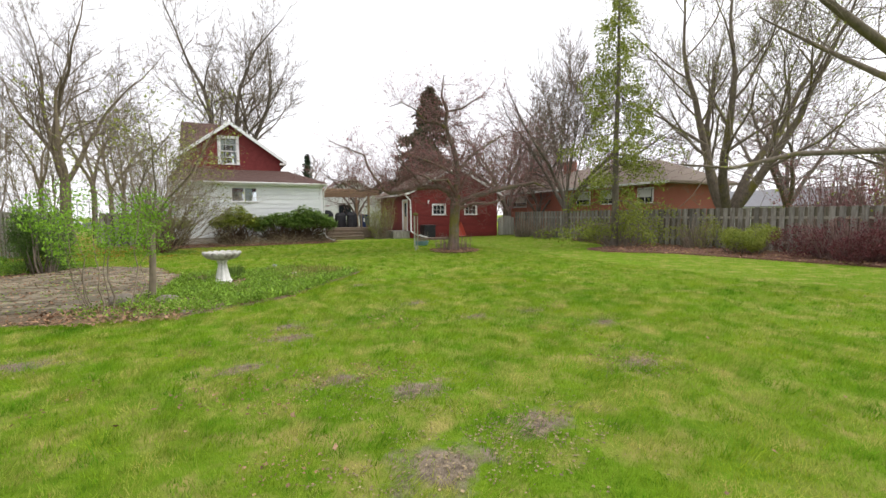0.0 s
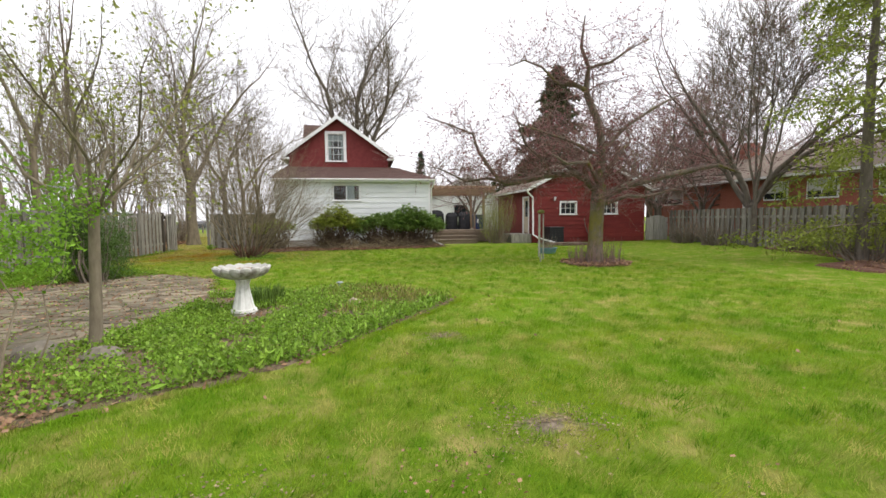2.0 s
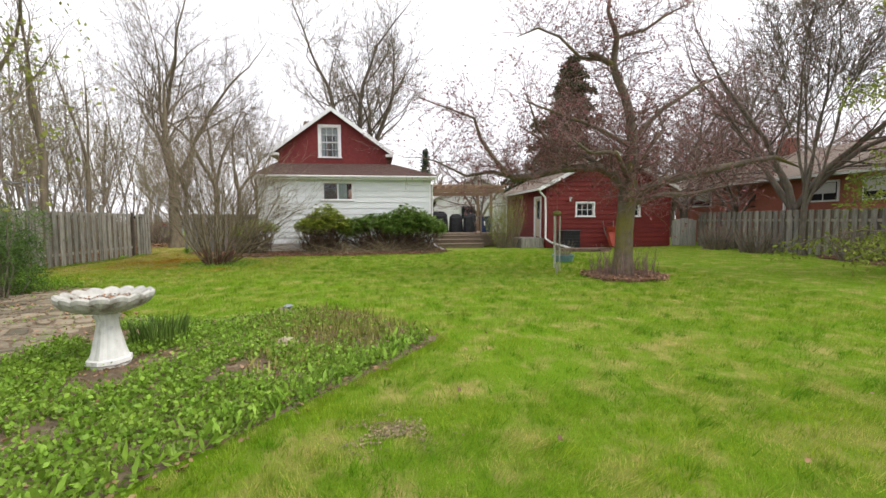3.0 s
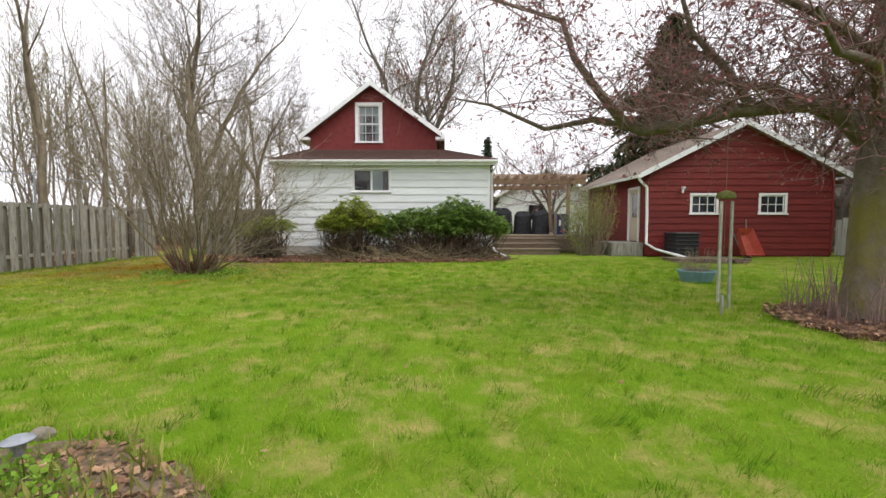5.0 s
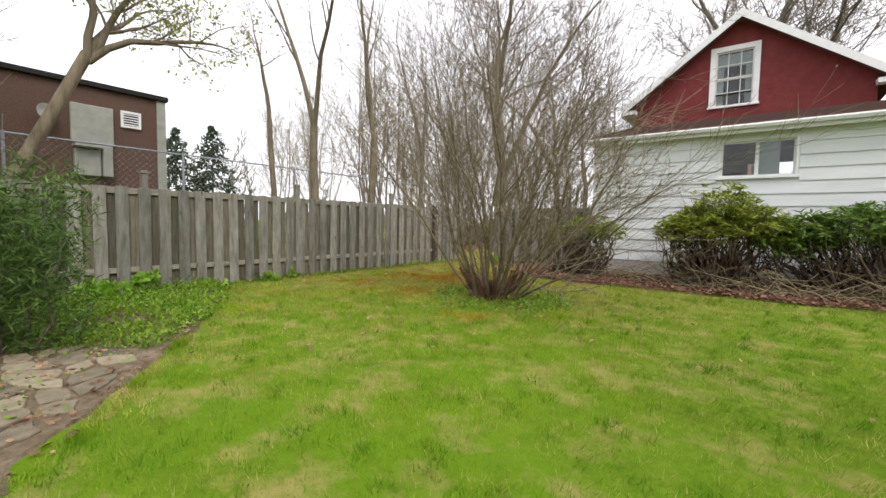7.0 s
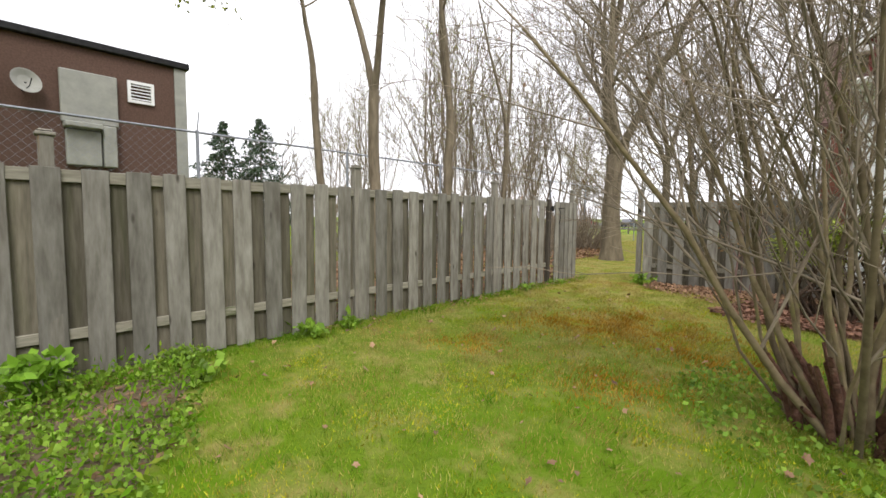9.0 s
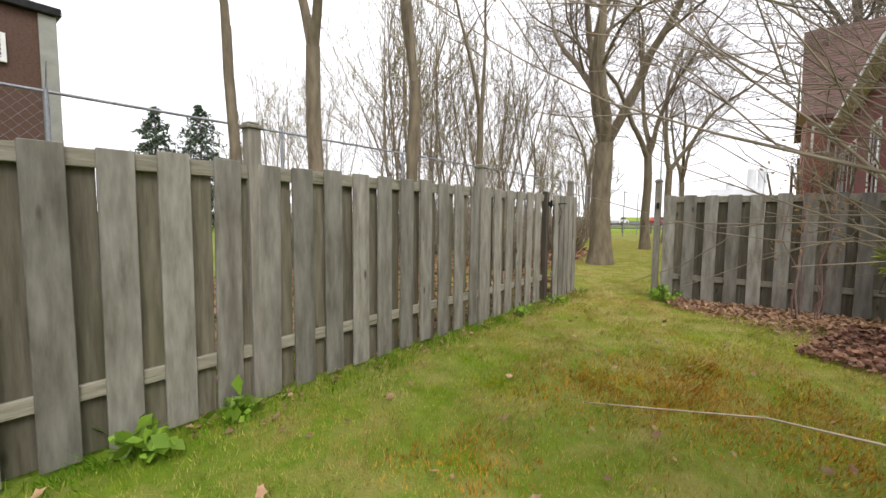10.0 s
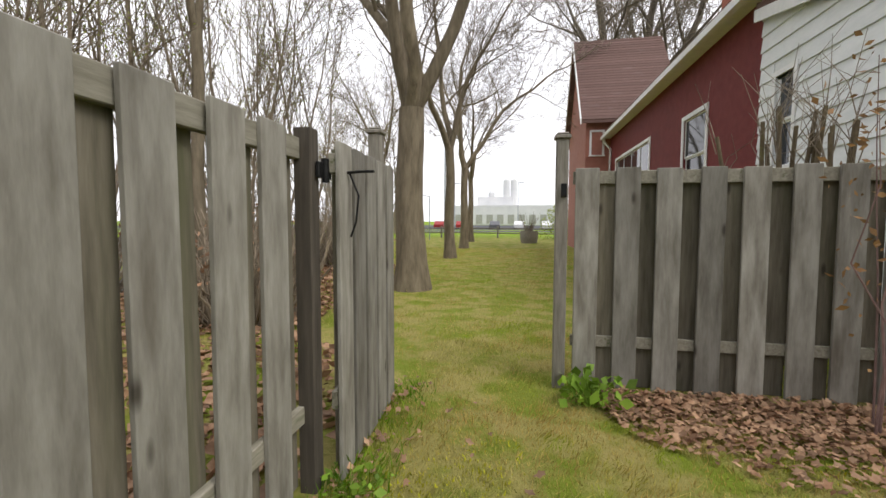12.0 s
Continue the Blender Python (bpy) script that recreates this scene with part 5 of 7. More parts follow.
rock("garden_stone", 1, 2.46, 9.6, 0.15, 0.14, "pale rounded stone lying in the flower bed", mat("pale_field_stone", (0.3, 0.245, 0.17), (0.43, 0.37, 0.28), 14, 0.9, c3=(0.28, 0.25, 0.18), scale3=4, amount3=0.42, bump=0.5))
rock("garden_stone", 2, -0.05, 7.35, 0.2, 0.16, "grey stone at the foot of the small tree")
rock("garden_stone", 3, -0.75, 7.5, 0.24, 0.2, "large grey stone at the bed edge")
rock("garden_stone", 4, 0.35, 6.1, 0.1, 0.07, "small flat stone at the bed edge")
rock("garden_stone", 5, 1.95, 11.75, 0.07, 0.06, "small white stone on the lawn")

# the bird bath
bath = thing("bird_bath", (0.83, 9.27, 0), "white concrete bird bath with scalloped bowl", "bird bath")
bm_ = Matrix.Translation((0.83, 9.27, -0.06)) @ Matrix.Scale(1.08, 4)
part("pedestal", moved(lathe([(0.2, -0.02), (0.205, 0.05), (0.185, 0.075), (0.16, 0.08), (0.16, 0.1), (0.178, 0.115), (0.172, 0.15), (0.15, 0.16), (0.13, 0.22), (0.11, 0.32), (0.088, 0.42), (0.078, 0.5), (0.092, 0.535), (0.1, 0.56), (0.09, 0.58)], 32, lambda a, r, z: 0.008 * math.cos(8 * a) * (z > 0.1)), bm_), mat("white_cast_concrete", (0.62, 0.62, 0.58), (0.75, 0.75, 0.72), 14, 0.85, c3=(0.3, 0.3, 0.25), scale3=5, amount3=0.4, edge3=0.25, bump=0.4), bath)
bv, bf = lathe([(0.1, 0.575), (0.19, 0.59), (0.29, 0.63), (0.335, 0.665), (0.365, 0.705), (0.37, 0.74), (0.352, 0.757), (0.325, 0.745), (0.27, 0.7), (0.15, 0.68), (0.02, 0.675)], 96, lambda a, r, z: 0.02 * (abs(math.cos(8 * a)) - 0.5) * (r > 0.28))
bv = [(x, y, z + 0.022 * (abs(math.cos(8 * math.atan2(y, x))) - 0.5) * (z > 0.7 and math.hypot(x, y) > 0.3)) for x, y, z in bv]
bowl = part("bowl", moved((bv, bf), bm_), mat("stained_cast_concrete", (0.42, 0.41, 0.37), (0.64, 0.63, 0.58), 14, 0.9, c3=(0.2, 0.17, 0.13), scale3=6, amount3=0.49, edge3=0.2, bump=0.6), bath, "stained concrete bowl with a scalloped rim")
litter("bath_leaves", 64, [(0.83 + 0.28 * math.cos(a), 9.27 + 0.28 * math.sin(a)) for a in np.linspace(0, 6.2, 14)], 260, 0.04, DEADLEAF, "dead leaves lying in the bird bath", 0.69, 0.02)

# solar lamp in the bed
lamp = thing("solar_light", (2.1, 11.5, 0), "small solar garden lamp on a thin stake", "garden lamp")
lm = Matrix.Translation((2.12, 11.45, -0.08))
part("stake", moved(lathe([(0.008, -0.03), (0.008, 0.12), (0.02, 0.13), (0.03, 0.16), (0.034, 0.2), (0.02, 0.21)], 12), lm), STEEL, lamp)
part("cap", moved(lathe([(0.03, 0.205), (0.07, 0.212), (0.074, 0.222), (0.04, 0.24), (0.01, 0.245)], 20), lm), STEEL, lamp, "round brushed metal cap")

# wooden garden stand
lily = thing("daylily_clump", (0.98, 9.95, 0), "dark green tuft of strappy leaves in the bed", "plant")
lrng = np.random.default_rng(152)
blades = []
for _ in range(170):
    a, r, q = lrng.random() * 6.283, 0.28 * lrng.random() ** 0.5, 0.27 + 0.13 * lrng.random()
    x, y = 0.98 + math.cos(a) * r, 9.95 + math.sin(a) * r
    blades.append(([(x, y, -0.01), (x + math.cos(a) * 0.04, y + math.sin(a) * 0.04, q * 0.7), (x + math.cos(a) * 0.08, y + math.sin(a) * 0.08, q)], [0.006, 0.006, 0.001]))
tagged(part("leaf_mass", tubes(blades, 3), EVERLEAF, lily), kind="stuff")


# teal planter, brick-edged bed, compost bin and wheelbarrow by the shed
pl = thing("planter", (9.85, 18.55, 0), "low teal painted tub with dry stalks", "planter")
pm = Matrix.Translation((9.85, 18.55, 0))
part("tub", moved(lathe([(0.3, -0.01), (0.36, 0.2), (0.385, 0.21), (0.385, 0.24), (0.35, 0.24), (0.33, 0.19), (0.02, 0.19)], 28), pm), TEALPAINT, pl)
srng = np.random.default_rng(71)
tagged(part("stalk_mass", tubes([([(9.85 + a * 0.2, 18.55 + b * 0.2, 0.18), (9.85 + a * 0.3, 18.55 + b * 0.3, 0.35), (9.85 + a * 0.4, 18.55 + b * 0.4, 0.5 + 0.3 * c)], [0.004, 0.003, 0.002]) for a, b, c in srng.uniform(-1, 1, (130, 3))], 3), PALETWIG, pl, "dry straw-coloured stalks"), kind="stuff")
OLDBRICK = mat("old_weathered_brick", (0.16, 0.1, 0.08), (0.29, 0.2, 0.16), 20, 0.95, c3=(0.2, 0.18, 0.14), scale3=4, amount3=0.47, bump=0.5, vary=0.3)
raised = thing("brick_bed", (12.6, 23.0, 0), "small brick-edged bed with dry soil", "garden bed")
part("soil", box(11.75, 13.95, 22.75, 23.75, 0, 0.12), SOIL, raised)
brick_mesh = mesh_of("brick", *box(-0.1, 0.1, -0.05, 0.05, 0, 0.075, 0.012), OLDBRICK)
for j in range(2):
    for i in range(10):
        piece("brick", brick_mesh, raised, Matrix.Translation((11.85 + i * 0.22 + 0.1 * (j % 2), 22.7 + srng.normal() * 0.03, j * 0.078)) @ Matrix.Rotation(srng.normal() * 0.16, 4, "Z"))
comp = thing("compost_bin", (12.95, 24.75, 0), "black plastic compost bin beside the shed wall", "bin")
part("body", moved(prism([(-0.42, 0), (0.42, 0), (0.4, 0.85), (-0.4, 0.85)], 1, -0.38, 0.38), Matrix.Translation((12.95, 24.75, 0))), BLACKPLASTIC, comp)
for k in range(6):
    part("rib", box(12.52, 13.38, 24.35, 25.15, 0.06 + k * 0.14, 0.10 + k * 0.14, 0.008), BLACKPLASTIC, comp)
part("lid", box(12.5, 13.4, 24.33, 25.17, 0.85, 0.93, 0.03), BLACKPLASTIC, comp, "black plastic lid")
wb = thing("wheelbarrow", (15.5, 24.9, 0), "rusty red wheelbarrow leaning against the shed", "wheelbarrow")
wm = Matrix.Translation((15.4, 24.75, 0.12)) @ Euler((radians(68), 0, radians(12))).to_matrix().to_4x4()
part("tray", moved(([(-0.33, 0, 0), (0.33, 0, 0), (0.25, 0.75, 0), (-0.25, 0.75, 0), (-0.4, -0.12, 0.3), (0.4, -0.12, 0.3), (0.33, 0.95, 0.22), (-0.33, 0.95, 0.22), (-0.31, 0.01, 0.015), (0.31, 0.01, 0.015), (0.24, 0.74, 0.015), (-0.24, 0.74, 0.015)],
                     [(0, 3, 2, 1), (0, 1, 5, 4), (1, 2, 6, 5), (2, 3, 7, 6), (3, 0, 4, 7), (8, 9, 10, 11), (8, 4, 5, 9), (9, 5, 6, 10), (10, 6, 7, 11), (11, 7, 4, 8)]), wm), REDMETAL, wb)
for s in (-1, 1):
    part("handle", moved(tubes([([(s * 0.12, -0.35, -0.05), (s * 0.22, 0.3, -0.06), (s * 0.3, 0.9, -0.05), (s * 0.34, 1.35, 0.05)], [0.02] * 4)], 6), wm), POSTWOOD, wb)
part("wheel", moved(lathe([(0.06, -0.04), (0.15, -0.045), (0.18, -0.02), (0.18, 0.02), (0.15, 0.045), (0.06, 0.04)], 20), wm @ Matrix.Translation((0, -0.25, -0.06)) @ Matrix.Rotation(radians(90), 4, "Y")), BLACKPLASTIC, wb, "black rubber wheel")

# ---- deck, pergola and what stands on it ----
deck = thing("deck", (8.1, 29, 0), "weathered wooden deck with wide steps", "deck")
part("frame", box(6.25, 10.1, 27.35, 33.0, 0.05, 0.72), DECKWOOD, deck)
for k in range(3):
    part("step", box(6.4, 9.0 - 0.0 * k, 26.25 + k * 0.36, 26.25 + k * 0.36 + 0.4, 0.2 + k * 0.2, 0.245 + k * 0.2, 0.006), DECKWOOD, deck)
    part("riser", box(6.45, 8.95, 26.31 + k * 0.36, 26.34 + k * 0.36, 0.0, 0.2 + k * 0.2), DECKWOOD, deck)
plank = mesh_of("plank", *box(0, 3.86, -0.068, 0.068, 0, 0.035, 0.005), DECKWOOD)
for k in range(40):
    piece("plank", plank, deck, Matrix.Translation((6.25, 27.4 + k * 0.142, 0.722)))
for x in (9.05, 10.0):
    part("rail_post", box(x - 0.05, x + 0.05, 27.3, 27.4, 0, 1.75 if x < 9.5 else 1.2, 0.006), DECKWOOD, deck)
part("side_rail", box(9.1, 10.0, 27.32, 27.37, 0.55, 0.75, 0.005), DECKWOOD, deck)
for k in range(9):
    part("lattice", moved(box(-0.015, 0.015, -0.01, 0.01, 0, 0.75), Matrix.Translation((9.05 + k * 0.12, 27.3, 0.0)) @ Matrix.Rotation(radians(40 if k % 2 else -40), 4, "Y")), DECKWOOD, deck)
perg = thing("pergola", (8.3, 31, 0), "plain brown timber pergola over the deck", "pergola")
for x in (6.6, 10.2):
    for y in (29.5, 33.0):
        part("post", box(x - 0.07, x + 0.07, y - 0.07, y + 0.07, 0.7, 3.2, 0.006), NEWWOOD, perg)
for y in (29.45, 33.05):
    part("beam", box(5.9, 11.0, y - 0.03, y + 0.03, 3.1, 3.32, 0.006), NEWWOOD, perg)
raft = mesh_of("rafter", *box(-0.025, 0.025, -0.4, 4.3, 0, 0.16, 0.005), NEWWOOD)
for k in range(12):
    piece("rafter", raft, perg, Matrix.Translation((6.0 + k * 0.44, 29.3, 3.325)))
slat = mesh_of("slat", *box(-0.2, 5.2, -0.02, 0.02, 0, 0.045), NEWWOOD)
for k in range(9):
    piece("slat", slat, perg, Matrix.Translation((5.9, 29.2 + k * 0.5, 3.487)))


def covered(name, x, y, z, w, d, h, label, seed, material):
    """Something under a slack cloth cover: a draped, creased box."""
    rng = np.random.default_rng(seed)
    ob = thing(name, (x, y, z), label, name.replace("_", " "))
    n, v, f = 28, [], []
    for lv, (s, hz) in enumerate(((1.0, 0.0), (0.98, 0.3), (0.94, 0.62), (0.9, 0.86), (0.6, 1.0), (0.05, 1.03))):
        for i in range(n):
            a = 2 * math.pi * i / n
            c, q = math.cos(a), math.sin(a)
            k = 1 / max(abs(c), abs(q)) ** 0.75
            fold = 1 + 0.05 * math.sin(a * 7 + seed) * (1 - hz)
            v.append((x + c * k * w / 2 * s * fold, y + q * k * d / 2 * s * fold, z + h * hz * (1 + 0.05 * math.sin(a * 2 + seed))))
    for lv in range(5):
        f += [(lv * n + i, lv * n + (i + 1) % n, (lv + 1) * n + (i + 1) % n, (lv + 1) * n + i) for i in range(n)]
    f.append(tuple(range(5 * n, 6 * n)))
    part("cover", (v, f), material, ob)


covered("grill", 7.0, 29.3, 0.757, 1.1, 0.65, 1.15, "barbecue grill under a black cloth cover", 1, BLACKCLOTH)
covered("patio_chair", 8.0, 29.2, 0.757, 0.8, 0.7, 1.0, "stacked patio chairs under a black cover", 2, BLACKCLOTH)
covered("patio_chair", 8.75, 28.8, 0.757, 0.75, 0.6, 1.05, "patio chairs under a black cloth cover", 3, BLACKCLOTH)
bin_ = thing("recycling_bin", (9.55, 28.4, 0.757), "dark blue lidded wheeled recycling bin on the deck", "bin")
part("body", prism([(9.3, 0.76), (9.8, 0.76), (9.86, 1.6), (9.24, 1.6)], 1, 28.15, 28.65), BLUEPLASTIC, bin_)
part("lid", box(9.2, 9.9, 28.1, 28.7, 1.6, 1.68, 0.03), BLUEPLASTIC, bin_)
part("sticker", box(9.42, 9.5, 28.14, 28.149, 1.15, 1.4), WHITETRIM, bin_, "white sticker")

# ---- shrubs along the house and shed ----
PINELEAF = mat("pine_needle", (0.045, 0.1, 0.016), (0.12, 0.2, 0.04), 4, 0.6, bump=0, vary=0.45, island=True, translucent=0.2)


# Dark brown stems, darkened further to carry the shade beneath the foliage.
RHODOSTEM = mat("shaded_rhododendron_stem", (0.06, 0.042, 0.03), (0.15, 0.105, 0.072), 9, 0.95, bump=0.4, vary=0.3, island=True)


def rosette_shrub(seed, loc, lobes, label, leaf, size, shoots, inner, stems, name="rhododendron", low=0.55):
    """A broadleaf evergreen: bent bare stems below, and on uneven lobes many shoots, each with a ring of long leaves. lobes: dx, dy, z, half width, half depth, half height."""
    rng = np.random.default_rng(seed)
    ob = thing(name, loc, label, "shrub")
    b = np.array(loc, float)
    lb = np.array(lobes, float)
    weight = lb[:, 3] * lb[:, 4] + lb[:, 3] * lb[:, 5]
    k = rng.choice(len(lb), shoots, p=weight / weight.sum())
    d = rng.normal(size=(shoots, 3))
    d[:, 2] = np.abs(d[:, 2]) * 1.1 - 0.45
    d /= np.linalg.norm(d, axis=1, keepdims=True)
    tip = b + lb[k, :3] + d * lb[k, 3:] * (0.76 + 0.5 * rng.random((shoots, 1)) ** 2)
    ring = 8
    c = np.repeat(tip, ring, axis=0) + rng.normal(size=(shoots * ring, 3)) * 0.012
    a = np.tile(np.arange(ring) * 2.4, shoots) + np.repeat(rng.random(shoots) * 6.283, ring) + rng.normal(size=shoots * ring) * 0.2
    lean = np.repeat(d, ring, axis=0) * 0.5
    w = np.stack([np.cos(a), np.sin(a), 0.35 * rng.normal(size=len(a)) + 0.1], 1) + lean
    w /= np.linalg.norm(w, axis=1, keepdims=True)
    e = np.cross(w, np.array([0, 0, 1.0]) + 0.25 * rng.normal(size=(len(a), 3)))
    e /= np.linalg.norm(e, axis=1, keepdims=True)
    n = np.cross(e, w)
    s_ = (size * (0.7 + 0.6 * rng.random(len(a))))[:, None]
    v = np.stack([c, c + w * s_ * 0.5 + e * s_ * 0.17 + n * s_ * 0.07, c + w * s_ - n * s_ * 0.08, c + w * s_ * 0.5 - e * s_ * 0.17 + n * s_ * 0.07], 1).reshape(-1, 3)
    tagged(part("foliage", (v, np.arange(len(v)).reshape(-1, 4)), leaf, ob), kind="stuff")
    k2 = rng.choice(len(lb), inner, p=weight / weight.sum())
    q = rng.normal(size=(inner, 3))
    q /= np.linalg.norm(q, axis=1, keepdims=True)
    p2 = b + lb[k2, :3] + q * lb[k2, 3:] * (0.35 + 0.55 * rng.random((inner, 1)))
    p2[:, 2] = np.maximum(p2[:, 2], low)
    tagged(part("inner_foliage", leaves(p2, size * 0.9, rng, narrow=0.34), leaf, ob), kind="stuff")
    lines = []
    for i in range(stems):
        t = tip[rng.integers(0, shoots)]
        root = b + [(t[0] - b[0]) * 0.45 + rng.normal() * 0.12, (t[1] - b[1]) * 0.3 + rng.normal() * 0.08, -0.05]
        f = np.linspace(0, 1, 6)[:, None]
        way = root + (t - root) * np.concatenate([f ** 0.7, f ** 0.7, f ** 1.2], 1) + rng.normal(size=(6, 3)) * 0.15 * np.sin(f * 3.1)
        lines.append((way, list((0.024 * (1 - 0.8 * f[:, 0])) * (0.6 + 0.7 * rng.random()))))
    tagged(part("stem_mass", tubes(lines, 5), RHODOSTEM, ob), kind="stuff")
    return ob


rosette_shrub(101, (1.05, 24.0, 0), [(-0.75, 0, 1.15, 0.4, 0.45, 0.3), (1.05, 0, 1.15, 0.45, 0.5, 0.35), (-0.45, 0, 1.3, 0.5, 0.5, 0.38), (0.1, -0.05, 1.6, 0.55, 0.5, 0.5), (0.6, 0, 1.35, 0.45, 0.5, 0.4), (-0.1, -0.25, 1.2, 0.7, 0.45, 0.35)], "yellow-green leggy rhododendron against the white wall", YEWLEAF, 0.12, 900, 2600, 210)
rosette_shrub(102, (4.1, 24.0, 0), [(-1.85, 0, 1.05, 0.5, 0.5, 0.35), (2.05, -0.05, 1.05, 0.4, 0.5, 0.35), (-1.5, 0, 1.15, 0.5, 0.55, 0.4), (-0.85, -0.1, 1.3, 0.6, 0.6, 0.4), (-0.1, -0.05, 1.35, 0.65, 0.6, 0.42), (0.6, 0, 1.55, 0.6, 0.6, 0.55), (1.15, -0.05, 1.4, 0.6, 0.6, 0.5), (1.7, 0, 1.2, 0.5, 0.55, 0.42), (0.3, -0.35, 1.1, 0.9, 0.4, 0.32)], "dark green rhododendron against the white wall", EVERLEAF, 0.125, 1700, 6000, 420)
rosette_shrub(103, (-1.75, 23.9, 0), [(-0.55, 0, 1.0, 0.4, 0.4, 0.3), (0.1, 0, 1.2, 0.5, 0.45, 0.3), (0.6, -0.1, 1.1, 0.4, 0.4, 0.25)], "sparse yellow-green rhododendron at the house corner", YEWLEAF, 0.11, 230, 500, 110)
hrng = np.random.default_rng(104)
for k, (cx, cy) in enumerate(((0.6, 23.4), (2.3, 23.3), (3.7, 23.3), (5.2, 23.4))):
    ob = thing("dead_branches", (cx, cy, 0), "tangle of bare crooked stems on the mulch", "branches", "bare stems")
    ls = []
    for _ in range(55):
        p = np.array([cx + hrng.normal() * 0.6, cy + hrng.normal() * 0.22, 0.03])
        e = p + [hrng.normal() * 0.85, -hrng.normal() * 0.25, 0.1 + 0.5 * hrng.random()]
        f = np.linspace(0, 1, 5)[:, None]
        ls.append((p + (e - p) * f + hrng.normal(size=(5, 3)) * 0.06 * np.sin(f * 3.1), list(0.017 * (1 - 0.7 * f[:, 0]))))
    tagged(part("stem_mass", tubes(ls, 4), SHRUBBARK, ob), kind="stuff")
shrub(105, (10.1, 26.1, 0), 1.1, 0.95, 3.3, "straw-coloured budding shrub beside the shed door", BUDLEAF, 0.055, 5600, 120, 0.08, PALETWIG, 12, crook=0.3, stem_r=0.011)
shrub(106, (-3.78, 13.9, 0), 0.68, 0.68, 1.95, "dark green bushy pine shrub in the bed", PINELEAF, 0.11, 17000, 24, 0.03, None, 34, 0.1, "pine_shrub")
shrub(107, (-6.1, 15.6, 0), 0.4, 0.5, 0.4, "low bright green perennials by the fence", LIMELEAF, 0.1, 900, 10, 0.1, None, 5)
# stems with reddish young leaves by the back fence
shrub(108, (-3.25, 25.28, 0), 0.55, 0.22, 2.95, "thin rose-like stems with reddish young leaves", mat("reddish_young_leaf", (0.2, 0.1, 0.04), (0.33, 0.2, 0.08), 6, 0.6, bump=0, vary=0.35, island=True, translucent=0.3), 0.055, 260, 7, 0.2, REDTWIG, 12, crook=0.2, stem_r=0.012)

# a hard-pruned shrub between the back fence and the house
pruned = thing("pruned_shrub", (-3.2, 26.5, 0), "hard-pruned shrub of thick cut stems with new shoots", "shrub")
qrng = np.random.default_rng(109)
cut, shoot = [], []
for _ in range(14):
    x, y, h = -3.12 + 0.24 * qrng.normal(), 26.5 + 0.2 * qrng.normal(), 2.05 + 0.5 * qrng.random()
    bx = -3.25 + (x + 3.25) * 0.5
    cut.append(([(bx, y, -0.05), ((bx + x) / 2 + 0.04 * qrng.normal(), y, h * 0.5), (x, y, h)], [0.028, 0.022, 0.017]))
    for _ in range(4):
        z = h - 0.5 * qrng.random()
        shoot.append(([(x, y, z), (x + 0.12 * qrng.normal(), y + 0.1 * qrng.normal(), z + 0.3), (x + 0.25 * qrng.normal(), y + 0.15 * qrng.normal(), z + 0.45 + 0.35 * qrng.random())], [0.006, 0.004, 0.002]))
tagged(part("stem_mass", tubes(cut, 6), SHRUBBARK, pruned), kind="stuff")
tagged(part("shoot_mass", tubes(shoot, 3), PALETWIG, pruned, "thin pale new shoots"), kind="stuff")

# ---- the trees of the garden ----
SHRUBSPEC = tree_spec(crook=0.14, lift=0.03, kids=(0, 3, 5, 8), bare=(0, 0.1, 0.15, 0.2), angle=32, ratio=0.5, thin=0.55, least=0.0035)


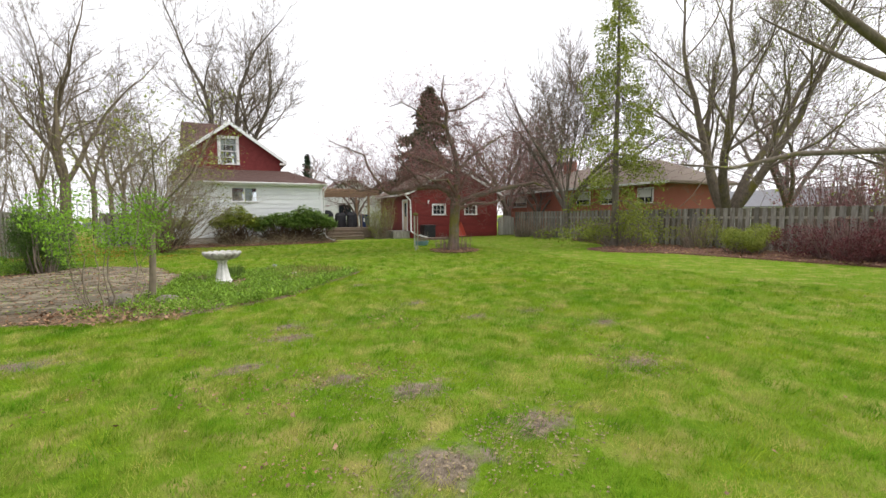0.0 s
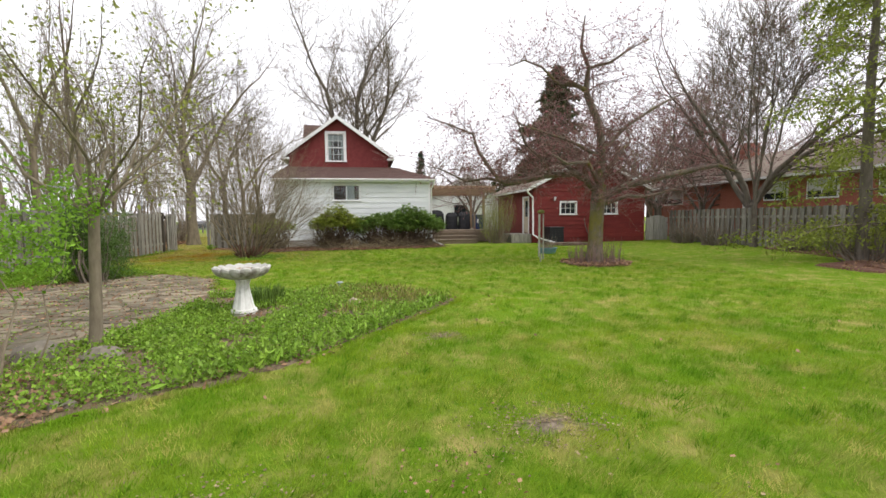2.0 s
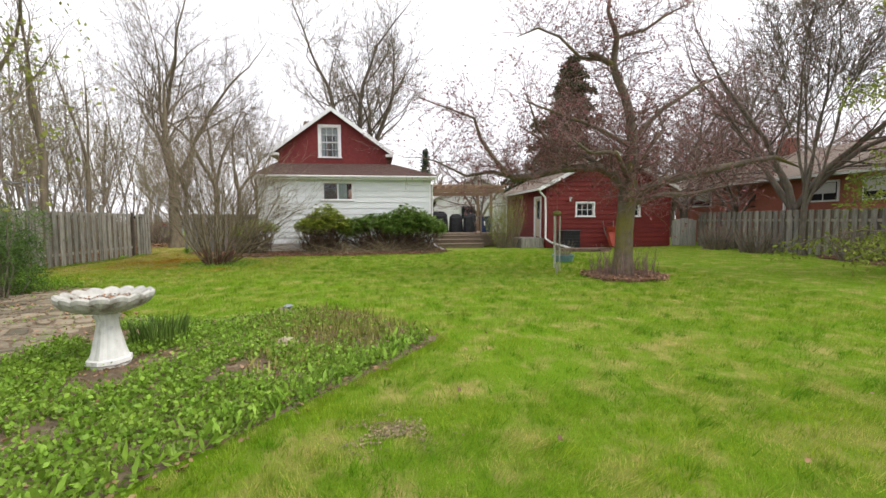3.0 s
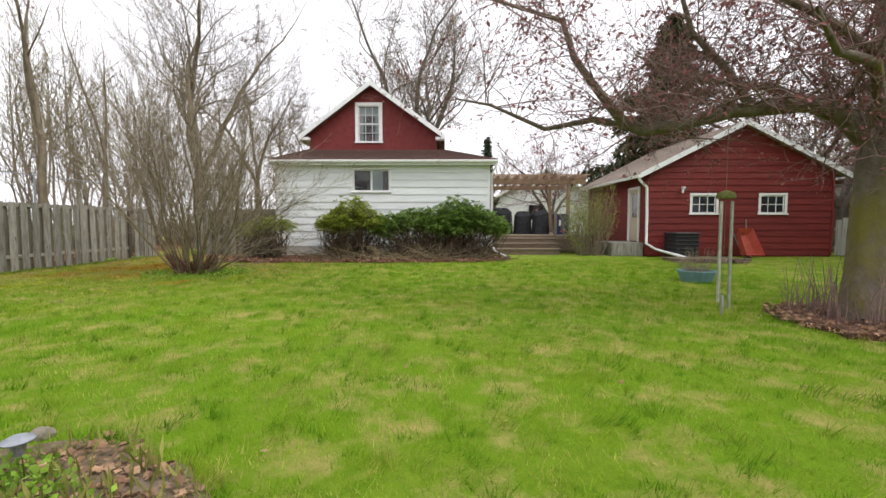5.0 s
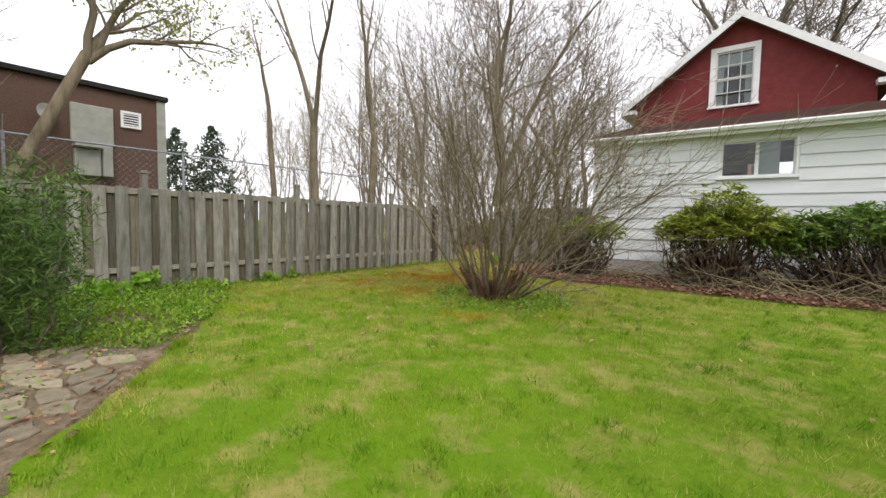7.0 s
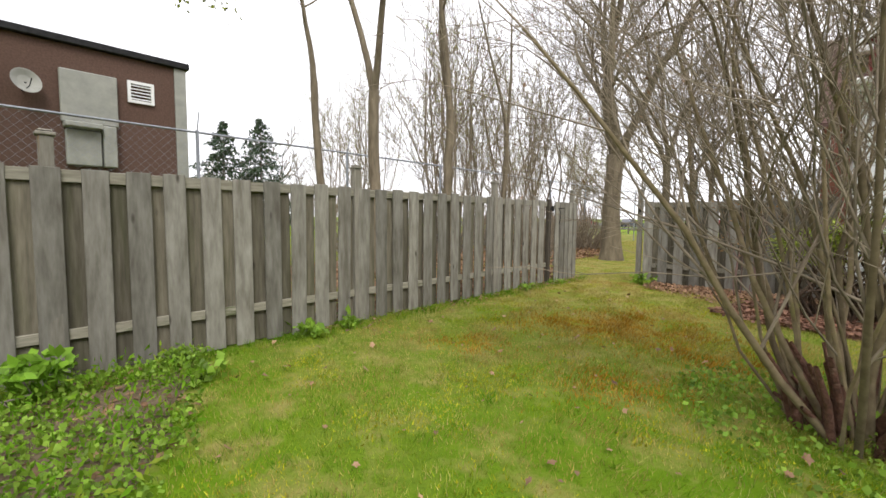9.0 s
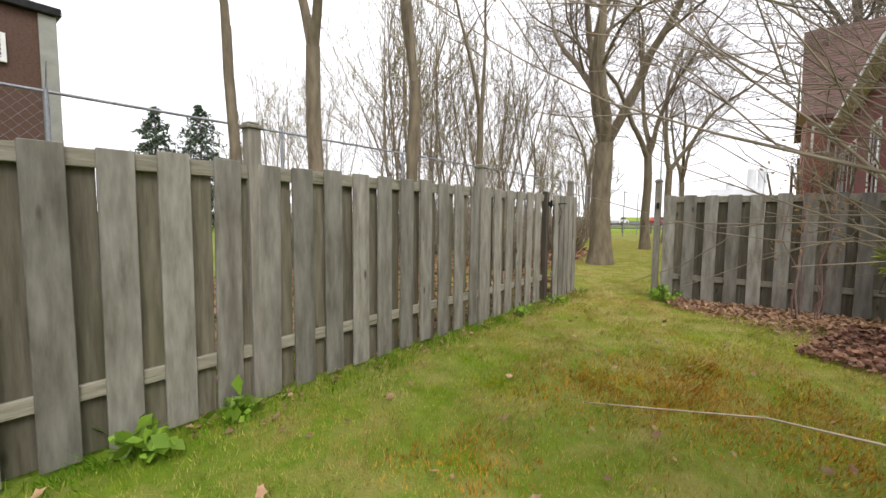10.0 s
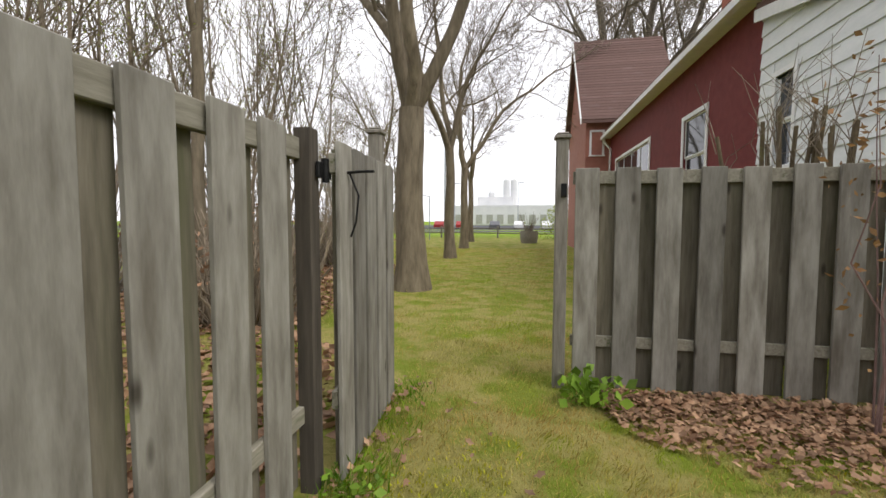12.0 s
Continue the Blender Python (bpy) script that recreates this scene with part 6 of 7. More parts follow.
def stem_shrub(seed, loc, height, spread, stems, label):
    """A large leafless shrub of many stems from one crown."""
    rng = np.random.default_rng(seed)
    ob = thing("bare_shrub", loc, label, "shrub")
    out, tips = {}, []
    for k in range(stems):
        a = 6.283 * (k + rng.random()) / stems
        low = k % 5 == 0 and math.cos(a) > 0.1 and math.sin(a) > -0.25
        s = 1.9 if low else spread * rng.random() ** 0.6 * (0.66 if math.sin(a) < 0.2 and math.cos(a) < 0.5 else 0.95 if math.cos(a) < 0 else 1.1)
        b = Vector(loc) + Vector((math.cos(a) * 0.3 * (0.3 + rng.random()), math.sin(a) * 0.3 * (0.3 + rng.random()), -0.05))
        ln = height * (0.62 + 0.25 * rng.random()) * (1 - 0.2 * s)
        if math.cos(a) < -0.2:
            s = min(s * 1.25, 1.2)
        own, own_tips = {}, []
        grow(rng, b, Vector((math.cos(a) * s, math.sin(a) * s, 1)), ln, 0.022 * (0.55 + 0.8 * rng.random()), 3, SHRUBSPEC, own, own_tips)
        if any(p[2] < 1.25 and math.hypot(p[0] - loc[0], p[1] - loc[1]) > 1.9 and p[0] < loc[0] + 0.8 for d in (1, 2, 3) for q in own[d] for p in q[0]):
            continue
        tips += own_tips
        for d in own:
            out.setdefault(d, []).extend(own[d])
    for q in out[3]:
        part("stem", tubes([q], 6), SHRUBBARK, ob)
    tagged(part("twig_mass", tubes(out[2] + out[1] + out[0], 3), PALETWIG, ob), kind="stuff")
    stubs = []
    for k in range(46):
        a, r = 6.283 * rng.random(), 0.12 + 0.26 * rng.random()
        h = 0.2 + 0.4 * rng.random()
        stubs.append(([(loc[0] + math.cos(a) * r, loc[1] + math.sin(a) * r, -0.04), (loc[0] + math.cos(a) * (r + 0.08), loc[1] + math.sin(a) * (r + 0.08), h * 0.5), (loc[0] + math.cos(a) * (r + 0.24), loc[1] + math.sin(a) * (r + 0.24), h)], [0.034, 0.026, 0.014]))
    tagged(part("stub_mass", tubes(stubs, 5), MULCH, ob, "dark cut stubs at the foot"), kind="stuff")
    t = np.array(tips)[rng.integers(0, len(tips), 700)]
    tagged(part("bud_mass", leaves(t, 0.035, rng), DEADLEAF, ob), kind="stuff")


stem_shrub(201, (-1.81, 19.67, 0), 5.0, 1.1, 44, "large many-stemmed leafless shrub on the lawn")

# the crab apple with its long mossy limbs
crab = thing("crabapple_tree", (9.72, 14.72, 0), "old budding crab apple with mossy crooked limbs", "tree")
crng = np.random.default_rng(211)
CRABSPEC = tree_spec(crook=0.2, lift=0.015, kids=(0, 3, 5, 5), bare=(0, 0.1, 0.15, 0.2), angle=48, ratio=0.5, thin=0.5, least=0.004)
limbs = [
    ([(9.7, 14.7, -0.1), (9.72, 14.7, 0.12), (9.76, 14.74, 0.6), (9.78, 14.75, 1.3), (9.84, 14.76, 1.95), (9.9, 14.8, 2.45)], [0.33, 0.26, 0.205, 0.19, 0.205, 0.18]),
    ([(9.88, 14.8, 2.2), (9.5, 14.9, 2.65), (9.1, 14.95, 2.82), (8.15, 15.05, 2.75), (7.5, 15.07, 2.58), (6.96, 15.05, 2.5), (6.7, 15.08, 2.65), (6.46, 15.1, 2.94), (6.1, 15.2, 3.48), (5.95, 15.3, 4.03), (5.42, 15.4, 4.24), (4.56, 15.5, 4.55)], [0.15, 0.13, 0.115, 0.1, 0.09, 0.085, 0.075, 0.06, 0.048, 0.036, 0.026, 0.014]),
    ([(6.96, 15.05, 2.5), (6.38, 15.2, 2.68), (5.76, 15.4, 2.59), (5.01, 15.6, 2.98), (4.5, 15.7, 3.1)], [0.055, 0.045, 0.034, 0.022, 0.012]),
    ([(9.9, 14.8, 2.35), (9.97, 14.83, 3.0), (10.0, 14.85, 3.52), (9.95, 14.88, 4.1), (9.8, 14.9, 4.6), (9.55, 14.87, 5.05), (9.43, 14.85, 5.36), (9.49, 14.8, 6.02), (9.21, 14.75, 6.6), (9.3, 14.7, 7.5)], [0.16, 0.14, 0.13, 0.12, 0.11, 0.1, 0.09, 0.07, 0.05, 0.018]),
    ([(9.43, 14.85, 5.34), (9.05, 14.8, 5.5), (8.74, 14.75, 5.55)], [0.08, 0.065, 0.06]),
    ([(9.1, 14.82, 5.45), (8.59, 14.9, 5.49), (8.06, 15.0, 6.02), (7.54, 15.1, 6.24), (7.02, 15.2, 6.04)], [0.05, 0.042, 0.034, 0.026, 0.012]),
    ([(9.49, 14.8, 6.0), (10.21, 14.75, 6.2), (10.75, 14.7, 6.58), (11.45, 14.7, 6.94)], [0.05, 0.04, 0.028, 0.012]),
    ([(9.9, 14.77, 2.0), (10.3, 14.74, 2.22), (10.81, 14.7, 2.43), (12.03, 14.7, 2.72), (13.29, 14.7, 2.97), (14.12, 14.75, 3.11), (15.13, 14.9, 2.86)], [0.16, 0.13, 0.115, 0.1, 0.08, 0.055, 0.02]),
    ([(10.0, 14.75, 1.86), (10.6, 14.4, 2.08), (11.07, 14.1, 2.06), (11.8, 13.8, 2.25)], [0.08, 0.06, 0.05, 0.02]),
    ([(10.0, 14.85, 3.31), (8.77, 14.5, 3.73), (7.75, 14.2, 3.92), (6.84, 14.0, 4.12)], [0.065, 0.05, 0.035, 0.015]),
    ([(10.0, 14.85, 3.52), (10.88, 14.9, 4.32), (12.0, 15.1, 4.98), (13.2, 15.3, 5.56)], [0.075, 0.06, 0.045, 0.015]),
    ([(9.9, 14.8, 2.5), (10.91, 15.6, 3.34), (12.0, 16.4, 4.13), (12.25, 17.2, 5.11)], [0.08, 0.065, 0.045, 0.016]),
    ([(9.9, 14.8, 2.5), (9.17, 14.2, 3.07), (8.2, 13.6, 2.95), (7.55, 13.1, 3.12)], [0.075, 0.055, 0.04, 0.015]),
    ([(9.6, 14.88, 2.58), (9.0, 15.5, 3.2), (8.4, 16.4, 3.6), (7.8, 17.2, 4.3)], [0.075, 0.06, 0.045, 0.016]),
    ([(8.15, 15.05, 2.75), (8.05, 14.95, 2.84), (8.0, 14.87, 2.8)], [0.04, 0.03, 0.016]),
    ([(8.4, 15.02, 2.77), (8.0, 15.0, 3.3), (7.5, 14.9, 3.7), (7.1, 14.7, 4.5)], [0.065, 0.05, 0.038, 0.014]),
]
tz = np.array([q[2] for q in limbs[0][0]])
fz = np.linspace(tz[0], tz[-1], 22)
tv, tf = tubes([([tuple(np.interp(z, tz, [q[c] for q in limbs[0][0]]) for c in range(3)) for z in fz], list(np.interp(fz, tz, limbs[0][1])))], 30)
axis_x, axis_y = np.interp(tv[:, 2], tz, [q[0] for q in limbs[0][0]]), np.interp(tv[:, 2], tz, [q[1] for q in limbs[0][0]])
ang = np.arctan2(tv[:, 1] - axis_y, tv[:, 0] - axis_x)
rib = 1 + 0.09 * np.cos(2 * ang + 0.5 * tv[:, 2]) + 0.05 * np.cos(5 * ang + 1.3 * tv[:, 2]) + 0.035 * np.cos(11 * ang - 0.8 * tv[:, 2]) + np.array([0.05 * noise.noise(Vector(q) * 5) for q in tv])
tv[:, 0], tv[:, 1] = axis_x + (tv[:, 0] - axis_x) * rib, axis_y + (tv[:, 1] - axis_y) * rib
ctrunk = part("trunk", (tv, tf), MOSSBARK, crab, "mossy grey-brown trunk")
for q in limbs[1:]:
    part("limb", tubes([q], 8), MOSSBARK, ctrunk)
out, tips = {}, []
for pts, rad in limbs[1:]:
    for k in range(1, len(pts)):
        for _ in range(7):
            f = crng.random()
            at = Vector(pts[k - 1]).lerp(Vector(pts[k]), f)
            d = Vector(crng.normal(size=3))
            d.z = abs(d.z) * 0.8 - 0.15
            grow(crng, at, d, 0.7 + 0.9 * crng.random(), max(0.011, rad[k] * 0.2), 2, CRABSPEC, out, tips)
tagged(part("twig_mass", tubes([q for k in out for q in out[k]], 3), REDTWIG, crab), kind="stuff")
tp = np.array(tips)[crng.integers(0, len(tips), 14000)]
tagged(part("crown", leaves(tp + crng.normal(size=tp.shape) * 0.03, 0.055, crng), REDBUD, crab, "small reddish buds"), kind="stuff")
sk = []
for _ in range(170):
    a, r = crng.random() * 6.283, 0.4 + 0.5 * crng.random()
    x, y, h = 9.72 + math.cos(a) * r, 14.7 + math.sin(a) * r, 0.35 + 0.5 * crng.random() ** 2
    sk.append(([(x, y, -0.02), (x + 0.03 * crng.normal(), y + 0.03 * crng.normal(), h * 0.5), (x + 0.08 * crng.normal(), y + 0.08 * crng.normal(), h)], [0.008, 0.006, 0.003]))
solid("suckers", tubes(sk, 4), REDTWIG, "dark bare shoots round the tree foot", "shoots", "stuff")

# wind chime hanging from the crab apple
CHIME = mat("chime_tube", (0.3, 0.31, 0.26), (0.46, 0.46, 0.4), 12, 0.45, bump=0.1, vary=0.12, metal=0.5)
chime = thing("wind_chime", (8.0, 14.87, 2.8), "long metal wind chime hanging from the crab apple", "wind chime")
part("cord", tubes([([(8.0, 14.87, 2.8), (8.0, 14.87, 2.2), (8.0, 14.87, 1.64)], [0.004, 0.004, 0.004])], 5), TWIG, chime)
part("top_plate", tubes([([(8.0, 14.87, 1.58), (8.0, 14.87, 1.6), (8.0, 14.87, 1.66), (8.0, 14.87, 1.69)], [0.095, 0.115, 0.1, 0.03])], 14), mat("mossy_top", (0.07, 0.08, 0.025), (0.17, 0.17, 0.05), 20, 0.95, bump=0.8), chime, "mossy wooden top plate")
for dx, dy, low in ((-0.075, -0.03, 0.24), (-0.01, 0.065, 0.34), (0.07, -0.025, 0.16)):
    part("tube", tubes([([(8.0 + dx, 14.87 + dy, 1.55), (8.0 + dx, 14.87 + dy, 1.0), (8.0 + dx, 14.87 + dy, low)], [0.021, 0.021, 0.021])], 10), CHIME, chime)
    part("string", tubes([([(8.0 + dx, 14.87 + dy, 1.6), (8.0 + dx, 14.87 + dy, 1.54)], [0.003, 0.003])], 4), TWIG, chime)
part("clapper", tubes([([(8.0, 14.87, 0.74), (8.0, 14.87, 0.75), (8.0, 14.87, 0.78), (8.0, 14.87, 0.79)], [0.03, 0.04, 0.04, 0.03])], 12), TWIG, chime, "dark wooden clapper")
part("pendulum_cord", tubes([([(8.0, 14.87, 1.58), (8.0, 14.87, 0.9), (8.0, 14.87, 0.3)], [0.003, 0.003, 0.003])], 4), TWIG, chime)
part("wind_sail", tubes([([(8.0, 14.87, 0.32), (8.0, 14.87, 0.18), (8.0, 14.87, 0.06)], [0.02, 0.03, 0.012])], 8), CHIME, chime)

SMALLSPEC = tree_spec(crook=0.17, lift=0.05, kids=(0, 3, 4, 7), bare=(0, 0.1, 0.15, 0.12), angle=46, ratio=0.46, thin=0.42, least=0.0028)
bare_tree(221, (-0.38, 7.75, 0), 4.9, 0.062, "small budding tree with a pale trunk in the bed", SMALLSPEC, bark=mat("pale_bark", (0.15, 0.122, 0.085), (0.28, 0.235, 0.17), 14, 0.95, stretch=(1, 1, 0.3), bump=0.8), twig=TWIG, leaf=BUDLEAF, leaf_size=0.045, leaf_count=2600, stems=9, splay=0.95, depth=3, fork=1.75, lean=(0.09, 0), name="small_tree", limb_r=0.32)
shrub(222, (-0.8, 6.9, 0), 0.95, 0.85, 2.15, "thin sapling with fresh lime-green leaves", LIMELEAF, 0.045, 5200, 9, 0.45, PALETWIG, 16, 0.5, "sapling", stem_r=0.012)
conifer(231, (17.5, 12.9, 0), 13.8, 3.6, "tall sparse light green conifer beside the fence", HEMLOCK, sparse=0.62, bare_to=0.08, droop=0.28, size=0.12, per=300, fuzz=0.16, name="hemlock_tree", trunk_r=0.17)
TALLSPEC = tree_spec(crook=0.12, lift=0.06, kids=(0, 4, 5, 5, 6), bare=(0, 0.1, 0.15, 0.2, 0.3), angle=38, ratio=0.54, thin=0.46, least=0.011)
bare_tree(241, (20.0, 19.0, 0), 11.5, 0.125, "slender bare tree at the fence", TALLSPEC, leaf=REDBUD, leaf_size=0.06, leaf_count=3200, depth=4, fork=2.1, stems=5, splay=0.16, limb_r=0.5)
bare_tree(242, (24.0, 11.5, 0), 16, 0.4, "large bare maple with several spreading stems", TALLSPEC, leaf=BUDLEAF, leaf_size=0.065, leaf_count=15000, depth=4, fork=1.6, stems=5, splay=0.7, bark=MOSSBARK)
reach = thing("tree", (15.6, 0.2, 0), "old leaning tree with long mossy limbs", "tree")
rrng = np.random.default_rng(244)
rlimbs = [
    ([(15.6, 0.2, -0.1), (15.7, 0.25, 1.0), (15.6, 0.3, 2.0), (15.4, 0.4, 2.8)], [0.3, 0.22, 0.2, 0.17]),
    ([(15.5, 0.35, 2.4), (14.2, 1.1, 3.6), (12.2, 1.7, 4.4), (11.3, 2.1, 5.05), (10.5, 2.5, 5.7), (9.9, 2.9, 6.6)], [0.15, 0.12, 0.095, 0.075, 0.05, 0.02]),
    ([(15.5, 0.35, 2.0), (14.0, 1.2, 2.6), (12.2, 1.7, 2.72), (10.55, 2.5, 2.66), (9.5, 3.0, 2.4), (8.7, 3.5, 2.5)], [0.1, 0.075, 0.06, 0.045, 0.03, 0.012]),
    ([(14.2, 1.1, 3.6), (13.4, 2.2, 4.3), (12.8, 3.2, 5.2), (12.0, 4.0, 6.0)], [0.09, 0.07, 0.045, 0.015]),
    ([(15.4, 0.4, 2.7), (15.2, 1.2, 4.2), (14.6, 2.4, 5.8), (14.4, 3.0, 7.0)], [0.13, 0.1, 0.06, 0.02]),
]
rtrunk = part("trunk", tubes(rlimbs[:1], 10), MOSSBARK, reach)
rout, rtips = {}, []
for pts, rad in rlimbs[1:]:
    part("limb", tubes([(pts, rad)], 8), MOSSBARK, rtrunk)
    for k in range(1, len(pts)):
        for _ in range(4):
            d = Vector(rrng.normal(size=3))
            grow(rrng, Vector(pts[k - 1]).lerp(Vector(pts[k]), rrng.random()), d, 0.8 + 0.9 * rrng.random(), max(0.012, rad[k] * 0.22), 2, CRABSPEC, rout, rtips)
tagged(part("twig_mass", tubes([q for k in rout for q in rout[k]], 3), TWIG, reach), kind="stuff")
tagged(part("crown", leaves(np.array(rtips)[rrng.integers(0, len(rtips), 1500)], 0.045, rrng), BUDLEAF, reach), kind="stuff")
conifer(251, (17.8, 35.0, 0), 13.6, 6.5, "dense dark spruce with brownish boughs behind the shed", BROWNNEEDLE, sparse=1.25, droop=0.3, size=0.34, per=110)
conifer(252, (7.4, 40.0, 0), 7.5, 1.0, "narrow dark cedar behind the house", NEEDLE, sparse=1.0, droop=-0.3, size=0.2, per=30, name="cedar_tree")
conifer(253, (-42, 30.1, 0), 9.7, 4.6, "dark green spruce beyond the brick building", NEEDLE, sparse=1.0, size=0.28, per=40)
conifer(254, (-42, 33.4, 0), 10.6, 4.8, "dark green spruce beyond the brick building", NEEDLE, sparse=1.0, size=0.28, per=40)
bare_tree(261, (1.5, 52, 0), 24, 0.6, "tall bare tree rising behind the house", TALLSPEC | dict(least=0.02, crook=0.12, angle=46), depth=4, fork=4.0, stems=5, splay=0.55)
# beyond the gate
MAPLESPEC = tree_spec(crook=0.13, lift=0.05, kids=(0, 4, 4, 5, 6), bare=(0, 0.1, 0.15, 0.2, 0.3), angle=42, ratio=0.54, thin=0.46, least=0.009)
bare_tree(271, (-7.78, 30.45, 0), 15, 0.31, "big bare maple standing beyond the gate", MAPLESPEC, bark=MAPLEBARK, depth=4, fork=3.7, stems=5, splay=0.42, limb_r=0.5)
t2 = bare_tree(272, (-8.2, 37.9, 0), 13, 0.2, "slim bare maple beyond the gate", MAPLESPEC, bark=MAPLEBARK, depth=4, fork=4.2, stems=3, splay=0.4, group="maples in a row")
copy_thing(t2, pose(-8.4, 43.7, 0, 0, 0, 130))
copy_thing(t2, pose(-8.9, 51.0, 0, 0, 0, 40))
copy_thing(t2, pose(-14.0, 47.0, 0, 0, 0, 220))
# slim trunks between the two fences
POLESPEC = tree_spec(crook=0.1, lift=0.05, kids=(0, 3, 3, 4), bare=(0, 0.15, 0.3, 0.4), angle=44, ratio=0.42, thin=0.5, least=0.005)
for k, (x, y, h, r, ln) in enumerate(((-10.5, 20.95, 9, 0.095, (-0.09, 0.0)), (-10.5, 22.4, 13, 0.155, (0.0, -0.02)), (-10.5, 25.0, 13, 0.155, (0.02, 0)), (-10.8, 28.3, 11, 0.11, (0, 0.02)))):
    bare_tree(280 + k, (x, y, 0), h, r, "slim tall bare tree behind the fence", POLESPEC, bark=MAPLEBARK, leaf=REDBUD, leaf_size=0.06, leaf_count=260, depth=3, fork=4.6, lean=ln, stems=2 if k else 1, splay=0.16, group="slim trees behind the fence")
bare_tree(290, (-9.05, 13.9, 0), 9.5, 0.13, "leaning tree with yellow-green young leaves", CRABSPEC, leaf=BUDLEAF, leaf_size=0.075, leaf_count=4200, depth=3, fork=4.6, lean=(0.02, 0.44), stems=4, splay=0.5, bark=MAPLEBARK)
bare_tree(291, (-9.5, 10.5, 0), 11, 0.18, "bare tree behind the fence with few buds", MAPLESPEC, leaf=BUDLEAF, leaf_size=0.06, leaf_count=1500, depth=4, fork=2.5, stems=4, splay=0.45)

# ---- thickets and far woods ----
THINSPEC = tree_spec(crook=0.09, lift=0.06, kids=(0, 3, 4, 6), bare=(0, 0.1, 0.1, 0.15), angle=30, ratio=0.46, thin=0.42, least=0.012)
protos = [bare_tree(300 + k, loc, h, 0.09, "thin bare thicket tree with pale buds", THINSPEC, bark=PALETWIG, twig=PALETWIG, leaf=BUDLEAF, leaf_size=0.05, leaf_count=1900, depth=3, fork=0.8, stems=3, splay=0.3, group="thicket trees") for k, (loc, h) in enumerate((((-15.5, 33, 0), 11), ((-13.0, 36, 0), 12), ((-18, 38, 0), 10)))]
trng = np.random.default_rng(310)
for k in range(22):
    x, y = trng.uniform(-34, -10.5), trng.uniform(29, 60)
    if x > -13 and y > 42:
        x -= 8
    copy_thing(protos[k % 3], pose(x, y, 0, 0, 0, trng.uniform(0, 360)) @ Matrix.Scale(trng.uniform(0.75, 1.2), 4))
for k in range(10):
    x, y = trng.uniform(22, 46), trng.uniform(30, 50)
    copy_thing(protos[k % 3], pose(x, y, 0, 0, 0, trng.uniform(0, 360)) @ Matrix.Scale(trng.uniform(0.75, 1.1), 4))
for x, y, k, a, z in ((-8.3, 9.7, 1, 10, 1.05), (-8.2, 11.4, 2, 310, 1.0), (-9.2, 7.3, 0, 140, 1.1), (-10.4, 9.0, 1, 95, 1.15), (-9.4, 12.3, 0, 40, 1.0), (-8.9, 8.4, 1, 200, 0.85), (-11.3, 10.9, 2, 120, 1.1), (-9.2, 6.2, 0, 290, 0.9), (-12.5, 13.3, 1, 75, 1.0), (-13.4, 27.6, 0, 15, 0.95), (-15.2, 30.0, 2, 160, 1.0), (-12.4, 31.0, 1, 330, 0.9), (-14.6, 28.6, 1, 250, 0.8)):
    copy_thing(protos[k], pose(x, y, 0, 0, 0, a) @ Matrix.Scale(z, 4))
wide = bare_tree(320, (24, 37, 0), 12, 0.22, "bare garden tree with reddish buds", tree_spec(crook=0.14, lift=0.04, kids=(0, 4, 6, 8), bare=(0, 0.1, 0.15, 0.2), angle=40, ratio=0.5, thin=0.42, least=0.013), leaf=REDBUD, leaf_size=0.07, leaf_count=2200, twig=REDTWIG, depth=3, fork=1.8, stems=5, splay=0.5, group="neighbouring garden trees")
for x, y, s, a in ((12.5, 42, 0.9, 40), (29, 30, 0.9, 200), (31, 22, 0.8, 90), (33, 6, 0.9, 300), (23, 25.5, 0.75, 20), (17.5, 44, 0.9, 250), (22.3, 21.5, 1.15, 110), (22.2, 28.5, 1.2, 330), (27, 36, 1.35, 75), (33, 34, 1.35, 160), (35, 14, 1.2, 10)):
    copy_thing(wide, pose(x, y, 0, 0, 0, a) @ Matrix.Scale(s, 4))


def far_woods(seed, rings, gap):
    """A belt of far leafless woods as one mass."""
    rng = np.random.default_rng(seed)
    out, tips = {}, []
    grow(rng, Vector((0, 0, 0)), Vector((0, 0, 1)), 7, 0.16, 3, tree_spec(kids=(0, 3, 4, 4), angle=34, ratio=0.5, least=0.055, lift=0.04), out, tips)
    v, f = tubes([q for k in out for q in out[k]], 3)
    vs, fs, n = [], [], 0
    for r0, r1, count in rings:
        for _ in range(count):
            a, r = rng.uniform(0, 6.283), rng.uniform(r0, r1)
            x, y = r * math.sin(a), 15 + r * math.cos(a)
            if gap(x, y):
                continue
            s, b = rng.uniform(0.7, 1.25), rng.uniform(0, 6.283)
            m = np.array([[math.cos(b), -math.sin(b), 0], [math.sin(b), math.cos(b), 0], [0, 0, 1]]) * s
            vs.append(v @ m.T + [x, y, 0])
            fs.append(f + n)
            n += len(v)
    return solid("far_woods", (np.concatenate(vs), np.concatenate(fs)), TWIG, "distant belt of leafless woods", "woods", "stuff")


far_woods(330, ((58, 75, 60), (75, 110, 55)), lambda x, y: (-0.26 < (x + 5.6) / max(y - 22, 1) < 0.12 and y > 30))

